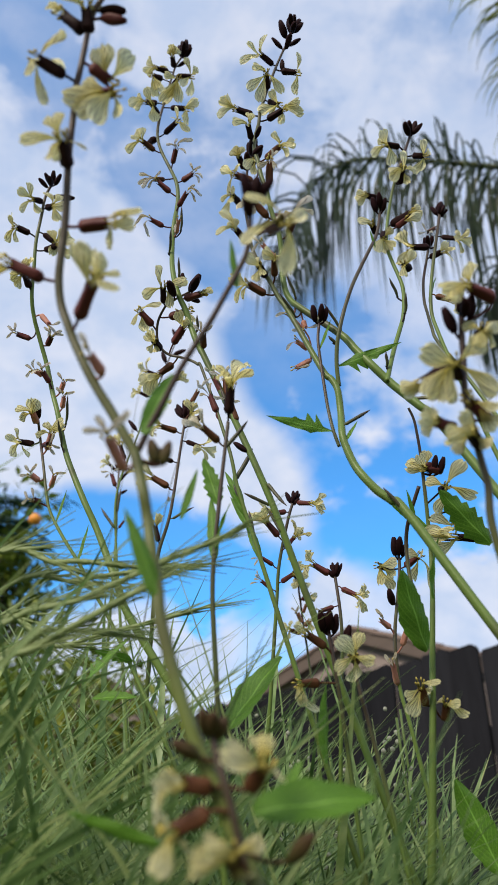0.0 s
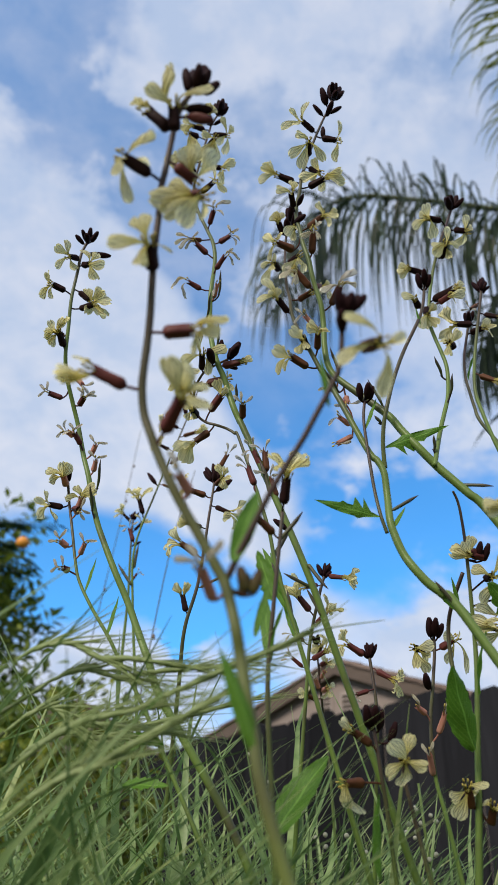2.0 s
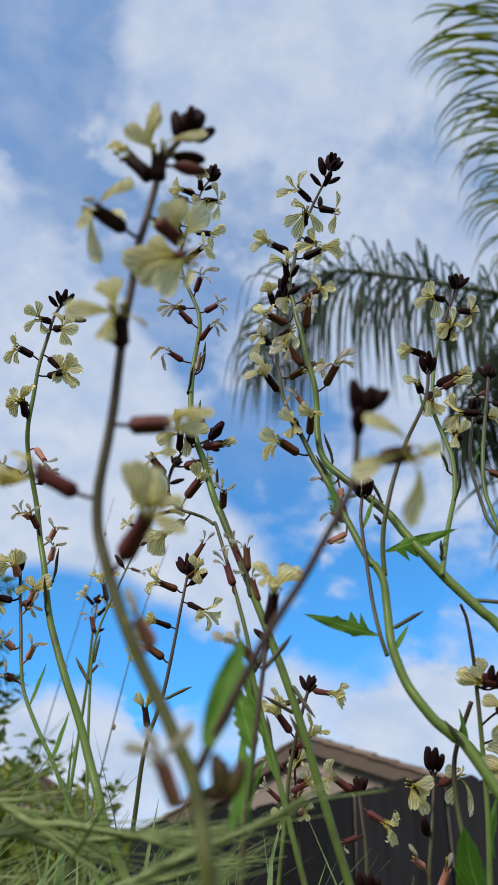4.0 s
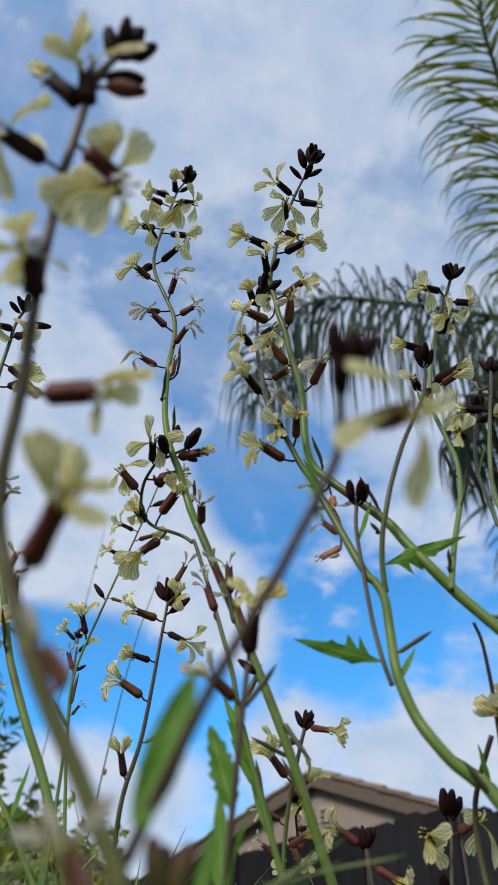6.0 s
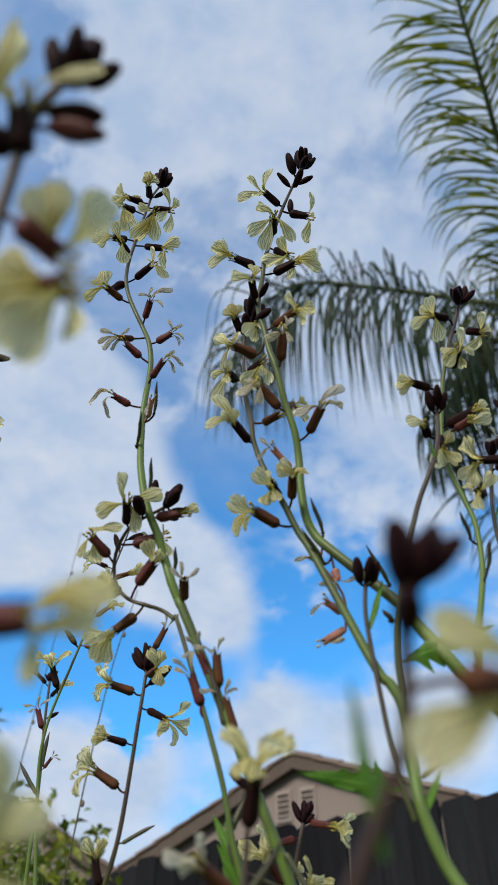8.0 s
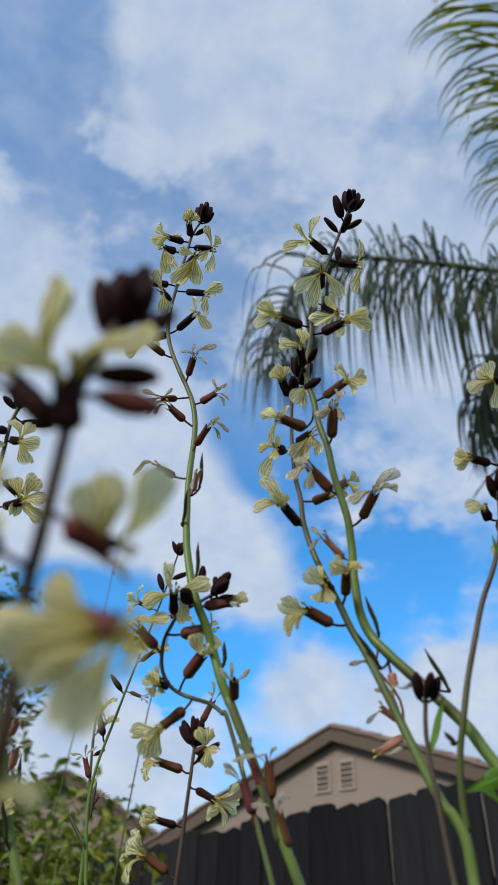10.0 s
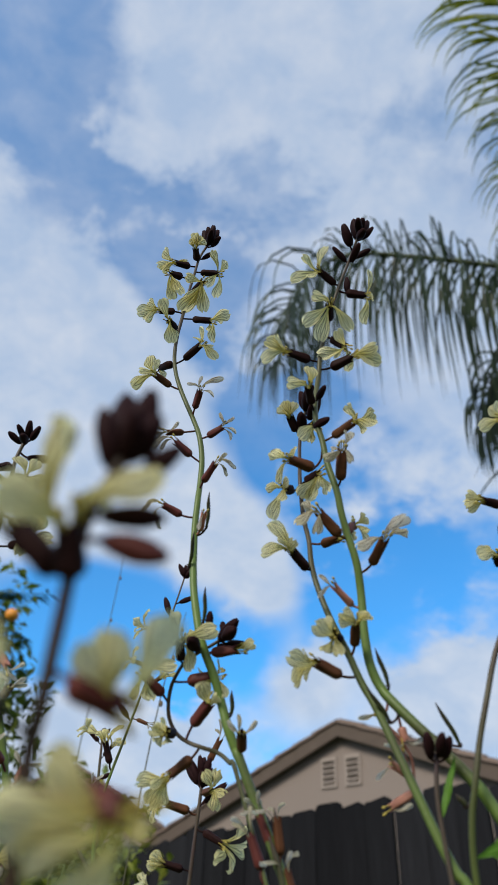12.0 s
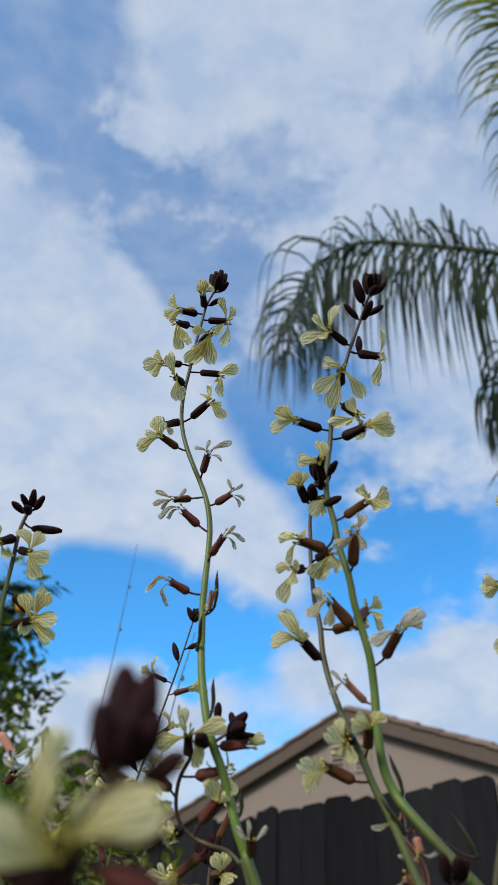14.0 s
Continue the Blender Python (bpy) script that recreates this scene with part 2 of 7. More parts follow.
LEAF = leaf_material("rocket_leaf", (0.075, 0.17, 0.018), (0.16, 0.32, 0.035), 0.42)
GRASS = leaf_material("grass_blade", (0.105, 0.195, 0.048), (0.45, 0.53, 0.27), 0.45, False)
SEEDHEAD = leaf_material("grass_seedhead", (0.26, 0.32, 0.13), (0.46, 0.50, 0.26), 0.4, False)
# one palm's leaflets twice: sunlit yellow-green, then with shade put into the colour
PALM_LIT = leaf_material("palm_leaflet_lit", (0.060, 0.080, 0.014), (0.40, 0.40, 0.050), 0.5, False, True)
PALM_SHADED = leaf_material("palm_leaflet_shaded", (0.014, 0.026, 0.016), (0.075, 0.105, 0.050), 0.30, False, True)
TREE_LEAF = leaf_material("tree_leaf", (0.085, 0.135, 0.022), (0.24, 0.29, 0.05), 0.4, False)
SHRUB_LEAF = leaf_material("shrub_leaf", (0.10, 0.14, 0.02), (0.30, 0.30, 0.04), 0.3, False)
FEATHER_LEAF = leaf_material("feather_leaf", (0.020, 0.055, 0.040), (0.045, 0.10, 0.06), 0.2, False)


BLOSSOM = Shade("white_blossom").done((0.46, 0.46, 0.36), 0.6, 0.4, 0.2)


def bark_material(name, dark, light, scale):
    s = Shade(name)
    n = s.noise(scale, 6.0, 0.65)
    s.bump(n, 0.6, 0.01)
    return s.done(s.ramp(n, (0.3, dark), (0.75, light)), 0.85)


BARK = bark_material("bark", (0.07, 0.05, 0.035), (0.20, 0.16, 0.12), 9.0)
RACHIS = bark_material("palm_rachis", (0.07, 0.09, 0.03), (0.16, 0.17, 0.06), 12.0)

s = Shade("fence_board")
grain = s.node("ShaderNodeMapping", [("Vector", s.space())], Scale=(14.0, 14.0, 0.9))
g1 = s.noise(5.0, 7.0, 0.65, grain.outputs[0])
g2 = s.noise(2.2, 3.0)
col = s.ramp(g1, (0.25, (0.0055, 0.0058, 0.0072)), (0.8, (0.019, 0.0195, 0.022)))
col = s.mix(s.math("MULTIPLY", g2, 0.4), col, (0.025, 0.024, 0.025))
col = s.mix(1.0, col, s.ramp(s.random(), (0.0, (0.55, 0.55, 0.59)), (1.0, (1.35, 1.35, 1.4))), "MULTIPLY")
s.bump(g1, 0.5, 0.004)
FENCE = s.done(col, 0.9, 0.0, 0.08)

s = Shade("stucco")
n1 = s.noise(60.0, 6.0, 0.7)
col = s.mix(s.math("MULTIPLY", s.noise(1.3, 4.0), 0.5), (0.237, 0.194, 0.172), (0.202, 0.166, 0.146))
s.bump(n1, 0.5, 0.01)
STUCCO = s.done(s.mix(s.math("MULTIPLY", n1, 0.25), col, (0.206, 0.170, 0.150)), 0.9, 0.0, 0.1)
s = Shade("roof_tile")
col = s.ramp(s.random(), (0.0, (0.10, 0.066, 0.05)), (0.5, (0.155, 0.106, 0.082)), (1.0, (0.21, 0.155, 0.125)))
col = s.mix(s.math("MULTIPLY", s.noise(7.0, 6.0, 0.65), 0.6), col, (0.13, 0.11, 0.10))
s.bump(s.noise(40.0, 5.0), 0.4, 0.01)
TILE = s.done(col, 0.95, 0.0, 0.06)
s = Shade("fascia_board")
TRIM = s.done(s.mix(s.noise(6.0, 5.0), (0.075, 0.056, 0.045), (0.115, 0.088, 0.072)), 0.8, 0.0, 0.2)
s = Shade("vent_paint")
VENT = s.done(s.mix(s.noise(20.0, 4.0), (0.25, 0.205, 0.18), (0.29, 0.24, 0.21)), 0.8)
# darker brown standing for the shade between the vent slats
s = Shade("vent_gap_shade")
VENT_SHADE = s.done(s.mix(s.noise(20.0, 4.0), (0.10, 0.08, 0.07), (0.13, 0.105, 0.09)), 0.9)
s = Shade("orange_skin")
n1 = s.noise(180.0, 3.0)
s.bump(n1, 0.3, 0.002)
ORANGE = s.done(s.mix(s.noise(8.0), (0.62, 0.20, 0.02), (0.70, 0.30, 0.03)), 0.45)
s = Shade("garden_soil")
n1 = s.noise(6.0, 8.0, 0.65)
col = s.ramp(n1, (0.3, (0.045, 0.035, 0.022)), (0.7, (0.085, 0.085, 0.040)))
s.bump(n1, 0.8, 0.05)
SOIL = s.done(s.mix(s.noise(0.7, 4.0), col, (0.07, 0.10, 0.035)), 0.95, 0.0, 0.2)


# ---- geometry helpers ----
def mesh_from(name, verts, faces, material, smooth=True, tone=None, uv=None):
    me = bpy.data.meshes.new(name)
    me.from_pydata([tuple(v) for v in verts], [], faces)
    for m in material if isinstance(material, (list, tuple)) else [material]:
        me.materials.append(m)
    if smooth:
        me.polygons.foreach_set("use_smooth", [True] * len(me.polygons))
    if tone is not None:
        a = me.attributes.new("tone", "FLOAT", "POINT")
        a.data.foreach_set("value", [float(x) for x in tone])
    if uv is not None:
        layer = me.uv_layers.new(name="UVMap")
        idx = np.zeros(len(me.loops), dtype=np.int32)
        me.loops.foreach_get("vertex_index", idx)
        layer.data.foreach_set("uv", np.asarray(uv, dtype=np.float32)[idx].ravel())
    me.update()
    return me


def child(name, me, parent, m=None, label=""):
    ob = new(name, me)
    ob.parent = parent
    if m is not None:
        ob.matrix_basis = m
    return tagged(ob, label)


def part(name, bm, material, parent, label="", m=None, smooth=False):
    me = bpy.data.meshes.new(name)
    bm.to_mesh(me)
    bm.free()
    me.materials.append(material)
    if smooth:
        me.polygons.foreach_set("use_smooth", [True] * len(me.polygons))
    return child(name, me, parent, m, label)


def thing(name, place, label, category, group="", kind=""):
    ob = new(name)
    ob.empty_display_size = 0.05
    ob.location = place
    return tagged(ob, label, category, group, kind)


def spline(points, steps=10):
    """A smooth line through the points (Catmull-Rom)."""
    p = [Vector(q) for q in points]
    p = [2 * p[0] - p[1]] + p + [2 * p[-1] - p[-2]]
    out = []
    for i in range(1, len(p) - 2):
        a, b, c, d = p[i - 1:i + 3]
        for k in range(steps):
            t = k / steps
            out.append(0.5 * (2 * b + (c - a) * t + (2 * a - 5 * b + 4 * c - d) * t * t + (3 * b - a - 3 * c + d) * t ** 3))
    return out + [p[-2]]


def tube(line, radii, sides=8, tones=None, knobs=0.0):
    """Vertices, faces and tones of a tapered tube along a line."""
    verts, faces, tone = [], [], []
    side = Vector((1, 0, 0))
    for i, q in enumerate(line):
        way = (line[min(i + 1, len(line) - 1)] - line[max(i - 1, 0)]).normalized()
        side = (side - way * side.dot(way)).normalized()
        other = way.cross(side)
        for k in range(sides):
            a = 2 * math.pi * k / sides
            r = radii[i] * (1 + 0.07 * math.cos(3 * a) + knobs * noise.noise(q * 160 + Vector((a, 0, 0))))
            verts.append(q + (side * math.cos(a) + other * math.sin(a)) * r)
            tone.append(tones[i] if tones else 0.0)
    for i in range(len(line) - 1):
        for k in range(sides):
            j = (k + 1) % sides
            faces.append((i * sides + k, i * sides + j, (i + 1) * sides + j, (i + 1) * sides + k))
    faces.append(tuple(range(sides))[::-1])
    faces.append(tuple((len(line) - 1) * sides + k for k in range(sides)))
    return verts, faces, tone


def box(bm, x0, x1, y0, y1, z0, z1):
    m = Matrix.Translation(((x0 + x1) / 2, (y0 + y1) / 2, (z0 + z1) / 2)) @ Matrix.Diagonal((x1 - x0, y1 - y0, z1 - z0, 1))
    bmesh.ops.create_cube(bm, size=1, matrix=m)


# ---- ground ----
def ground_height(x, y):
    """Level yard, with a planted bank of earth under the rocket plants."""
    d = math.hypot((x - 0.0) / 1.3, (y - 0.35) / 1.0)
    rise = 0.75 * (1 - min(1, max(0, (d - 0.7) / 0.9)) ** 2 * (3 - 2 * min(1, max(0, (d - 0.7) / 0.9))))
    return rise + 0.02 * noise.noise(Vector((x * 3, y * 3, 0))) * (1 if d < 6 else 0)


def build_ground():
    def steps(lo, hi):
        inner = [lo + (hi - lo) * i / 70 for i in range(71)]
        return [-2500, -400, -80, -25, -10] + inner + [14, 30, 90, 400, 2500]
    xs, ys = steps(-4.0, 4.0), steps(-3.0, 6.0)
    verts = [(x, y, ground_height(x, y)) for y in ys for x in xs]
    w = len(xs)
    faces = [(j * w + i, j * w + i + 1, (j + 1) * w + i + 1, (j + 1) * w + i) for j in range(len(ys) - 1) for i in range(w - 1)]
    tagged(new("ground", mesh_from("ground", verts, faces, SOIL)), "dark weedy garden earth with a raised planted bank", "ground", kind="structure")


build_ground()


# ---- rocket plants: flower pieces ----
def petal_mesh(name, length, width, bend, curl, material, fold=0.0, seed=0):
    """A spoon-shaped petal that leaves the calyx along +z and bends away to +x."""
    rnd = random.Random(seed)
    rows, cols = 13, 9
    verts, uv, faces = [], [], []
    ph = rnd.uniform(0, 6)
    x = z = 0.0
    angle = 0.05
    for i in range(rows):
        v = i / (rows - 1)
        w = width * (0.12 + 0.88 * max(0.0, min(1.0, (v - 0.26) / 0.48)) ** 1.3) * (1 - max(0, (v - 0.80) / 0.2) ** 2.2 * 0.62)
        if i:
            angle += bend / rows * (0.3 if v < 0.25 else 1.25) + curl * max(0, v - 0.7)
            x += length / (rows - 1) * math.sin(angle)
            z += length / (rows - 1) * math.cos(angle)
        for k in range(cols):
            u = k / (cols - 1) - 0.5
            lift = -fold * w * (2 * abs(u)) ** 1.7 * 0.5 + 0.12 * width * math.sin(9 * u + ph + 6 * v) * v + 0.045 * width * math.sin(23 * u - 11 * v + 2 * ph) * v
            notch = -0.07 * length * (1 - min(1, abs(u) * 5)) if i == rows - 1 else 0.0
            verts.append((x - lift * math.cos(angle) + notch * math.sin(angle), u * w * (1 - 0.12 * abs(fold)), z + lift * math.sin(angle) + notch * math.cos(angle)))
            uv.append((k / (cols - 1), v))
    for i in range(rows - 1):
        for k in range(cols - 1):
            a = i * cols + k
            faces.append((a, a + 1, a + cols + 1, a + cols))
    return mesh_from(name, verts, faces, material, uv=uv)


MM = 0.001
PETALS_OPEN = [petal_mesh("petal", 14.5 * MM, 7.4 * MM, b, c, PETAL, f, i) for i, (b, c, f) in enumerate([(1.45, 0.30, 0.45), (1.05, 0.55, 0.55), (1.9, 0.1, 0.35), (1.35, 0.8, -0.3), (0.75, 0.3, 0.7), (2.2, 0.4, 0.4)])]
PETALS_HALF = [petal_mesh("petal", 10.5 * MM, 6.5 * MM, b, 0.1, PETAL, f, i + 9) for i, (b, f) in enumerate([(0.25, 0.7), (0.4, 0.6)])]
PETALS_FADING = [petal_mesh("petal", 12 * MM, 5.4 * MM, b, c, PETAL_OLD, f, i + 20) for i, (b, c, f) in enumerate([(0.5, 0.9, 0.8), (1.2, 1.2, 0.6), (0.3, 0.5, 0.9)])]
PETALS_WILTED = [petal_mesh("petal", 9.5 * MM, 2.0 * MM, b, c, PETAL_OLD, 0.9, i + 30) for i, (b, c) in enumerate([(0.7, 1.3), (1.5, 0.6), (0.3, 1.6), (1.9, -0.9)])]


def calyx_mesh(name, material, pedicel, length, radius, gape, stamens=True):
    """Pedicel, a swollen foot and four upright sepals with parted tips, along +z, with the anthers in its mouth."""
    verts, faces, tone = tube(spline([(0, 0, 0), (0.15 * pedicel, 0, 0.5 * pedicel), (0, 0, pedicel)], 4), [0.42 * MM] * 8 + [0.6 * MM], 6, [1.0] * 9)
    rows, cols = 9, 16
    start = len(verts)
    for i in range(rows):
        v = i / (rows - 1)
        for k in range(cols):
            a = 2 * math.pi * k / cols
            lobe = 0.5 + 0.5 * math.cos(4 * a)
            r = radius * (0.60 + 0.40 * min(1, v / 0.10)) * (1.14 - 0.30 * v) * (0.82 + 0.20 * lobe)
            r *= 1 + 0.6 * gape * max(0, v - 0.75) * (0.4 + lobe)
            tip = length * v * (1 - 0.16 * (1 - lobe) * max(0, v - 0.65) / 0.35)
            verts.append((r * math.cos(a), r * math.sin(a), pedicel + tip))
            tone.append(0.15 + 0.7 * v)
    for i in range(rows - 1):
        for k in range(cols):
            j = (k + 1) % cols
            faces.append((start + i * cols + k, start + i * cols + j, start + (i + 1) * cols + j, start + (i + 1) * cols + k))
    faces.append(tuple(start + k for k in range(cols))[::-1])
    split = len(faces)
    if stamens:
        for k in range(6):
            a = k * 1.05 + 0.3
            q = Vector((0.45 * radius * math.cos(a), 0.45 * radius * math.sin(a), pedicel + 0.6 * length))
            e = Vector((1.15 * radius * math.cos(a), 1.15 * radius * math.sin(a), pedicel + length * (1.13 + 0.05 * (k % 2))))
            m = q.lerp(e, 0.8)
            tv, tf, tt = tube([q, m, m.lerp(e, 0.2), e], [0.16 * MM, 0.16 * MM, 0.42 * MM, 0.25 * MM], 5, [1] * 4)
            faces += [tuple(len(verts) + x for x in f) for f in tf]
            verts += tv
            tone += tt
    me = mesh_from(name, verts, faces, [material, ANTHER], tone=tone)
    for i in range(split, len(faces)):
        me.polygons[i].material_index = 1
    return me


CALYX_OPEN = [calyx_mesh("flower", CALYX, 4 * MM, 10.5 * MM, 1.75 * MM, 0.5), calyx_mesh("flower", CALYX_BROWN, 4 * MM, 10.8 * MM, 1.8 * MM, 0.6)]
CALYX_OPEN_RED = [calyx_mesh("flower", CALYX_RED, 4 * MM, 10.5 * MM, 1.75 * MM, 0.5), calyx_mesh("flower", CALYX_RED, 3.5 * MM, 10.0 * MM, 1.85 * MM, 0.7)]
CALYX_FADING = [calyx_mesh("flower", CALYX_BROWN, 4 * MM, 11 * MM, 1.9 * MM, 0.6)]
CALYX_WILTED = [calyx_mesh("flower", CALYX_BROWN, 4.5 * MM, 9.5 * MM, 1.4 * MM, 0.8, False), calyx_mesh("flower", CALYX_RED, 4.5 * MM, 9.5 * MM, 1.4 * MM, 0.9, False)]


def bud_mesh(name, pedicel, length, radius, material):
    verts, faces, tone = tube([Vector((0, 0, 0)), Vector((0, 0, pedicel * 0.5)), Vector((0, 0, pedicel))], [0.4 * MM, 0.4 * MM, 0.6 * MM], 6, [0.5] * 3)
    rows, cols = 9, 12
    start = len(verts)
    for i in range(rows):
        v = i / (rows - 1)
        for k in range(cols):
            a = 2 * math.pi * k / cols
            r = radius * (max(0.0, math.sin(math.pi * min(1, 0.10 + 0.88 * v ** 0.9))) ** 0.62) * (0.88 + 0.14 * math.cos(4 * a) * (0.4 + v))
            verts.append((r * math.cos(a), r * math.sin(a), pedicel + length * v * (1 + 0.06 * math.cos(4 * a) * v)))
            tone.append(v)
    for i in range(rows - 1):
        for k in range(cols):
            j = (k + 1) % cols
            faces.append((start + i * cols + k, start + i * cols + j, start + (i + 1) * cols + j, start + (i + 1) * cols + k))
    faces.append(tuple(start + (rows - 1) * cols + k for k in range(cols)))
    faces.append(tuple(start + k for k in range(cols))[::-1])
    return mesh_from(name, verts, faces, material, tone=tone)


BUD_BIG = bud_mesh("bud", 2.6 * MM, 9.5 * MM, 1.85 * MM, BUD)
BUD_MID = bud_mesh("bud", 1.8 * MM, 6.5 * MM, 1.6 * MM, BUD)


def pod_mesh():
    line = spline([(0, 0, 0), (1.2 * MM, 0, 3 * MM), (0.6 * MM, 0, 8 * MM), (0, 0, 15 * MM), (0, 0, 19 * MM)], 4)
    n = len(line)
    radii = [0.4 * MM if i < 4 else (0.95 * MM if i < 12 else max(0.12 * MM, 0.95 * MM * (1 - (i - 11) / (n - 11)))) for i in range(n)]
    v, f, t = tube(line, radii, 8, [i / n for i in range(n)])
    return mesh_from("seed_pod", v, f, POD, tone=t)


POD_MESH = pod_mesh()


def leaf_mesh(name, length, width, lobes, droop, seed):
    """A toothed leaf along +x with its midrib, arching down."""
    rnd = random.Random(seed)
    rows, cols = 25, 7
    verts, uv, faces = [], [], []
    for i in range(rows):
        v = i / (rows - 1)
        w = width * (0.10 + 0.90 * math.sin(math.pi * min(1, 0.04 + v ** 0.85 * 0.98)) ** 0.8)
        teeth = 1 + lobes * (((v * 6.5) % 1) - 0.6) * (0.4 + 0.6 * math.sin(math.pi * v))
        for k in range(cols):
            u = 2 * k / (cols - 1) - 1
            edge = teeth if abs(u) > 0.9 else 1
            y = 0.5 * w * u * edge
            z = -droop * length * v * v + 0.16 * w * abs(u) ** 1.5 + 0.03 * width * math.sin(14 * v + 3 * u + seed)
            verts.append((length * v + (0.04 * length * lobes if abs(u) > 0.9 else 0), y, z))
            uv.append((0.5 + 0.5 * u, v))
    for i in range(rows - 1):
        for k in range(cols - 1):
            a = i * cols + k
            faces.append((a, a + 1, a + cols + 1, a + cols))
    me = mesh_from(name, verts, faces, LEAF, uv=uv)
    return me


def lobed_leaf_mesh(name, width, lobes, other, droop):
    """A narrow rocket leaf along +x; lobes and other: (place, length, half width) of the forward-pointing lobes on its two sides."""
    rows, cols = 61, 7
    verts, uv, faces = [], [], []
    for i in range(rows):
        v = i / (rows - 1)
        half = 0.5 * width * (0.14 + 0.86 * min(1, v / 0.3)) * max(0.02, 1 - max(0, (v - 0.45) / 0.55) ** 1.6)
        for k in range(cols):
            u = 2 * k / (cols - 1) - 1
            out = sum(h * max(0.0, 1 - abs(v - c) / b) for c, h, b in (lobes if u > 0 else other))
            a = abs(u)
            y = math.copysign(half * min(1, a * 1.5) + out * max(0.0, (a - 0.3) / 0.7), u) if a > 0 else 0.0
            lean = 0.45 * out * max(0.0, (a - 0.3) / 0.7)
            verts.append((v + lean, y, -droop * v * v + 0.10 * abs(y) + 0.006 * math.sin(15 * v + 2 * u)))
            uv.append((0.5 + 0.5 * u, v))
    for i in range(rows - 1):
        for k in range(cols - 1):
            q = i * cols + k
            faces.append((q, q + 1, q + cols + 1, q + cols))
    return mesh_from(name, verts, faces, LEAF, uv=uv)


LEAVES = [lobed_leaf_mesh("leaf", 0.15, [(0.20, 0.16, 0.06), (0.34, 0.13, 0.07), (0.56, 0.03, 0.06)], [(0.3, 0.02, 0.08)], 0.10), leaf_mesh("leaf", 1.0, 0.34, 0.5, 0.05, 2), leaf_mesh("leaf", 1.0, 0.17, 0.12, -0.08, 3), leaf_mesh("leaf", 1.0, 0.36, 0.16, 0.08, 5), leaf_mesh("leaf", 1.0, 0.23, 0.08, 0.06, 7)]


def along(direction, twist=0.0):
    """The turn that brings +z to the direction."""
    return Vector(direction).to_track_quat("Z", "Y").to_matrix().to_4x4() @ Matrix.Rotation(twist, 4, "Z")


class Shoot:
    pass


rng = random.Random(11)


def plant(base, label):
    return thing("rocket_plant", (base[0], base[1], ground_height(base[0], base[1])), label, "plant", "flowering rocket plants")


def shoot(owner, name, points, top, foot, dark=0.0, cap=1.0, bronze=False, red=False):
    """A stem from its tip down; top and foot are its radii in mm; dark: how far down the purple of the tip runs, in metres."""
    s = Shoot()
    s.owner, s.red = owner, red
    s.line = spline(points, 9)
    n = len(s.line)
    run = [0.0]
    for a, b in zip(s.line, s.line[1:]):
        run.append(run[-1] + (b - a).length)
    radii = [MM * (top + (foot - top) * min(1, r / 0.28)) for r in run]
    tones = [max(0.0, min(1.0, 1 - (r - dark * 0.4) / max(0.01, dark))) for r in run]
    local = [q - owner.location for q in s.line]
    v, f, t = tube(local, radii, 10, tones, 0.05)
    s.ob = child(name, mesh_from(name, v, f, STEM_DARK if bronze else STEM, tone=t), owner)
    if cap:
        way = (s.line[0] - s.line[3]).normalized()
        for k in range(13):
            ring = 0 if k == 0 else (1 if k < 6 else 2)
            tilt = (0.06, 0.30, 0.62)[ring] + rng.uniform(-0.1, 0.1)
            m = along(way, k * 1.7 + rng.uniform(-0.3, 0.3)) @ Matrix.Rotation(tilt, 4, "Y") @ Matrix.Scale(1.12 * cap * rng.uniform(0.8, 1.1), 4)
            spot = s.line[0] - way * (4.5 * MM, 5.5 * MM, 9.0 * MM)[ring] * cap - owner.location
            child("bud", (BUD_MID, BUD_MID, BUD_BIG if k % 4 == 0 else BUD_MID)[ring], owner, Matrix.Translation(spot) @ m)
    return s


def spot_at(s, z):
    best = min(range(len(s.line) - 1), key=lambda i: min(abs(s.line[i].z - z), abs(s.line[i + 1].z - z)))
    a, b = s.line[best], s.line[best + 1]
    t = 0.5 if abs(b.z - a.z) < 1e-6 else max(0, min(1, (z - a.z) / (b.z - a.z)))
    return a.lerp(b, t)


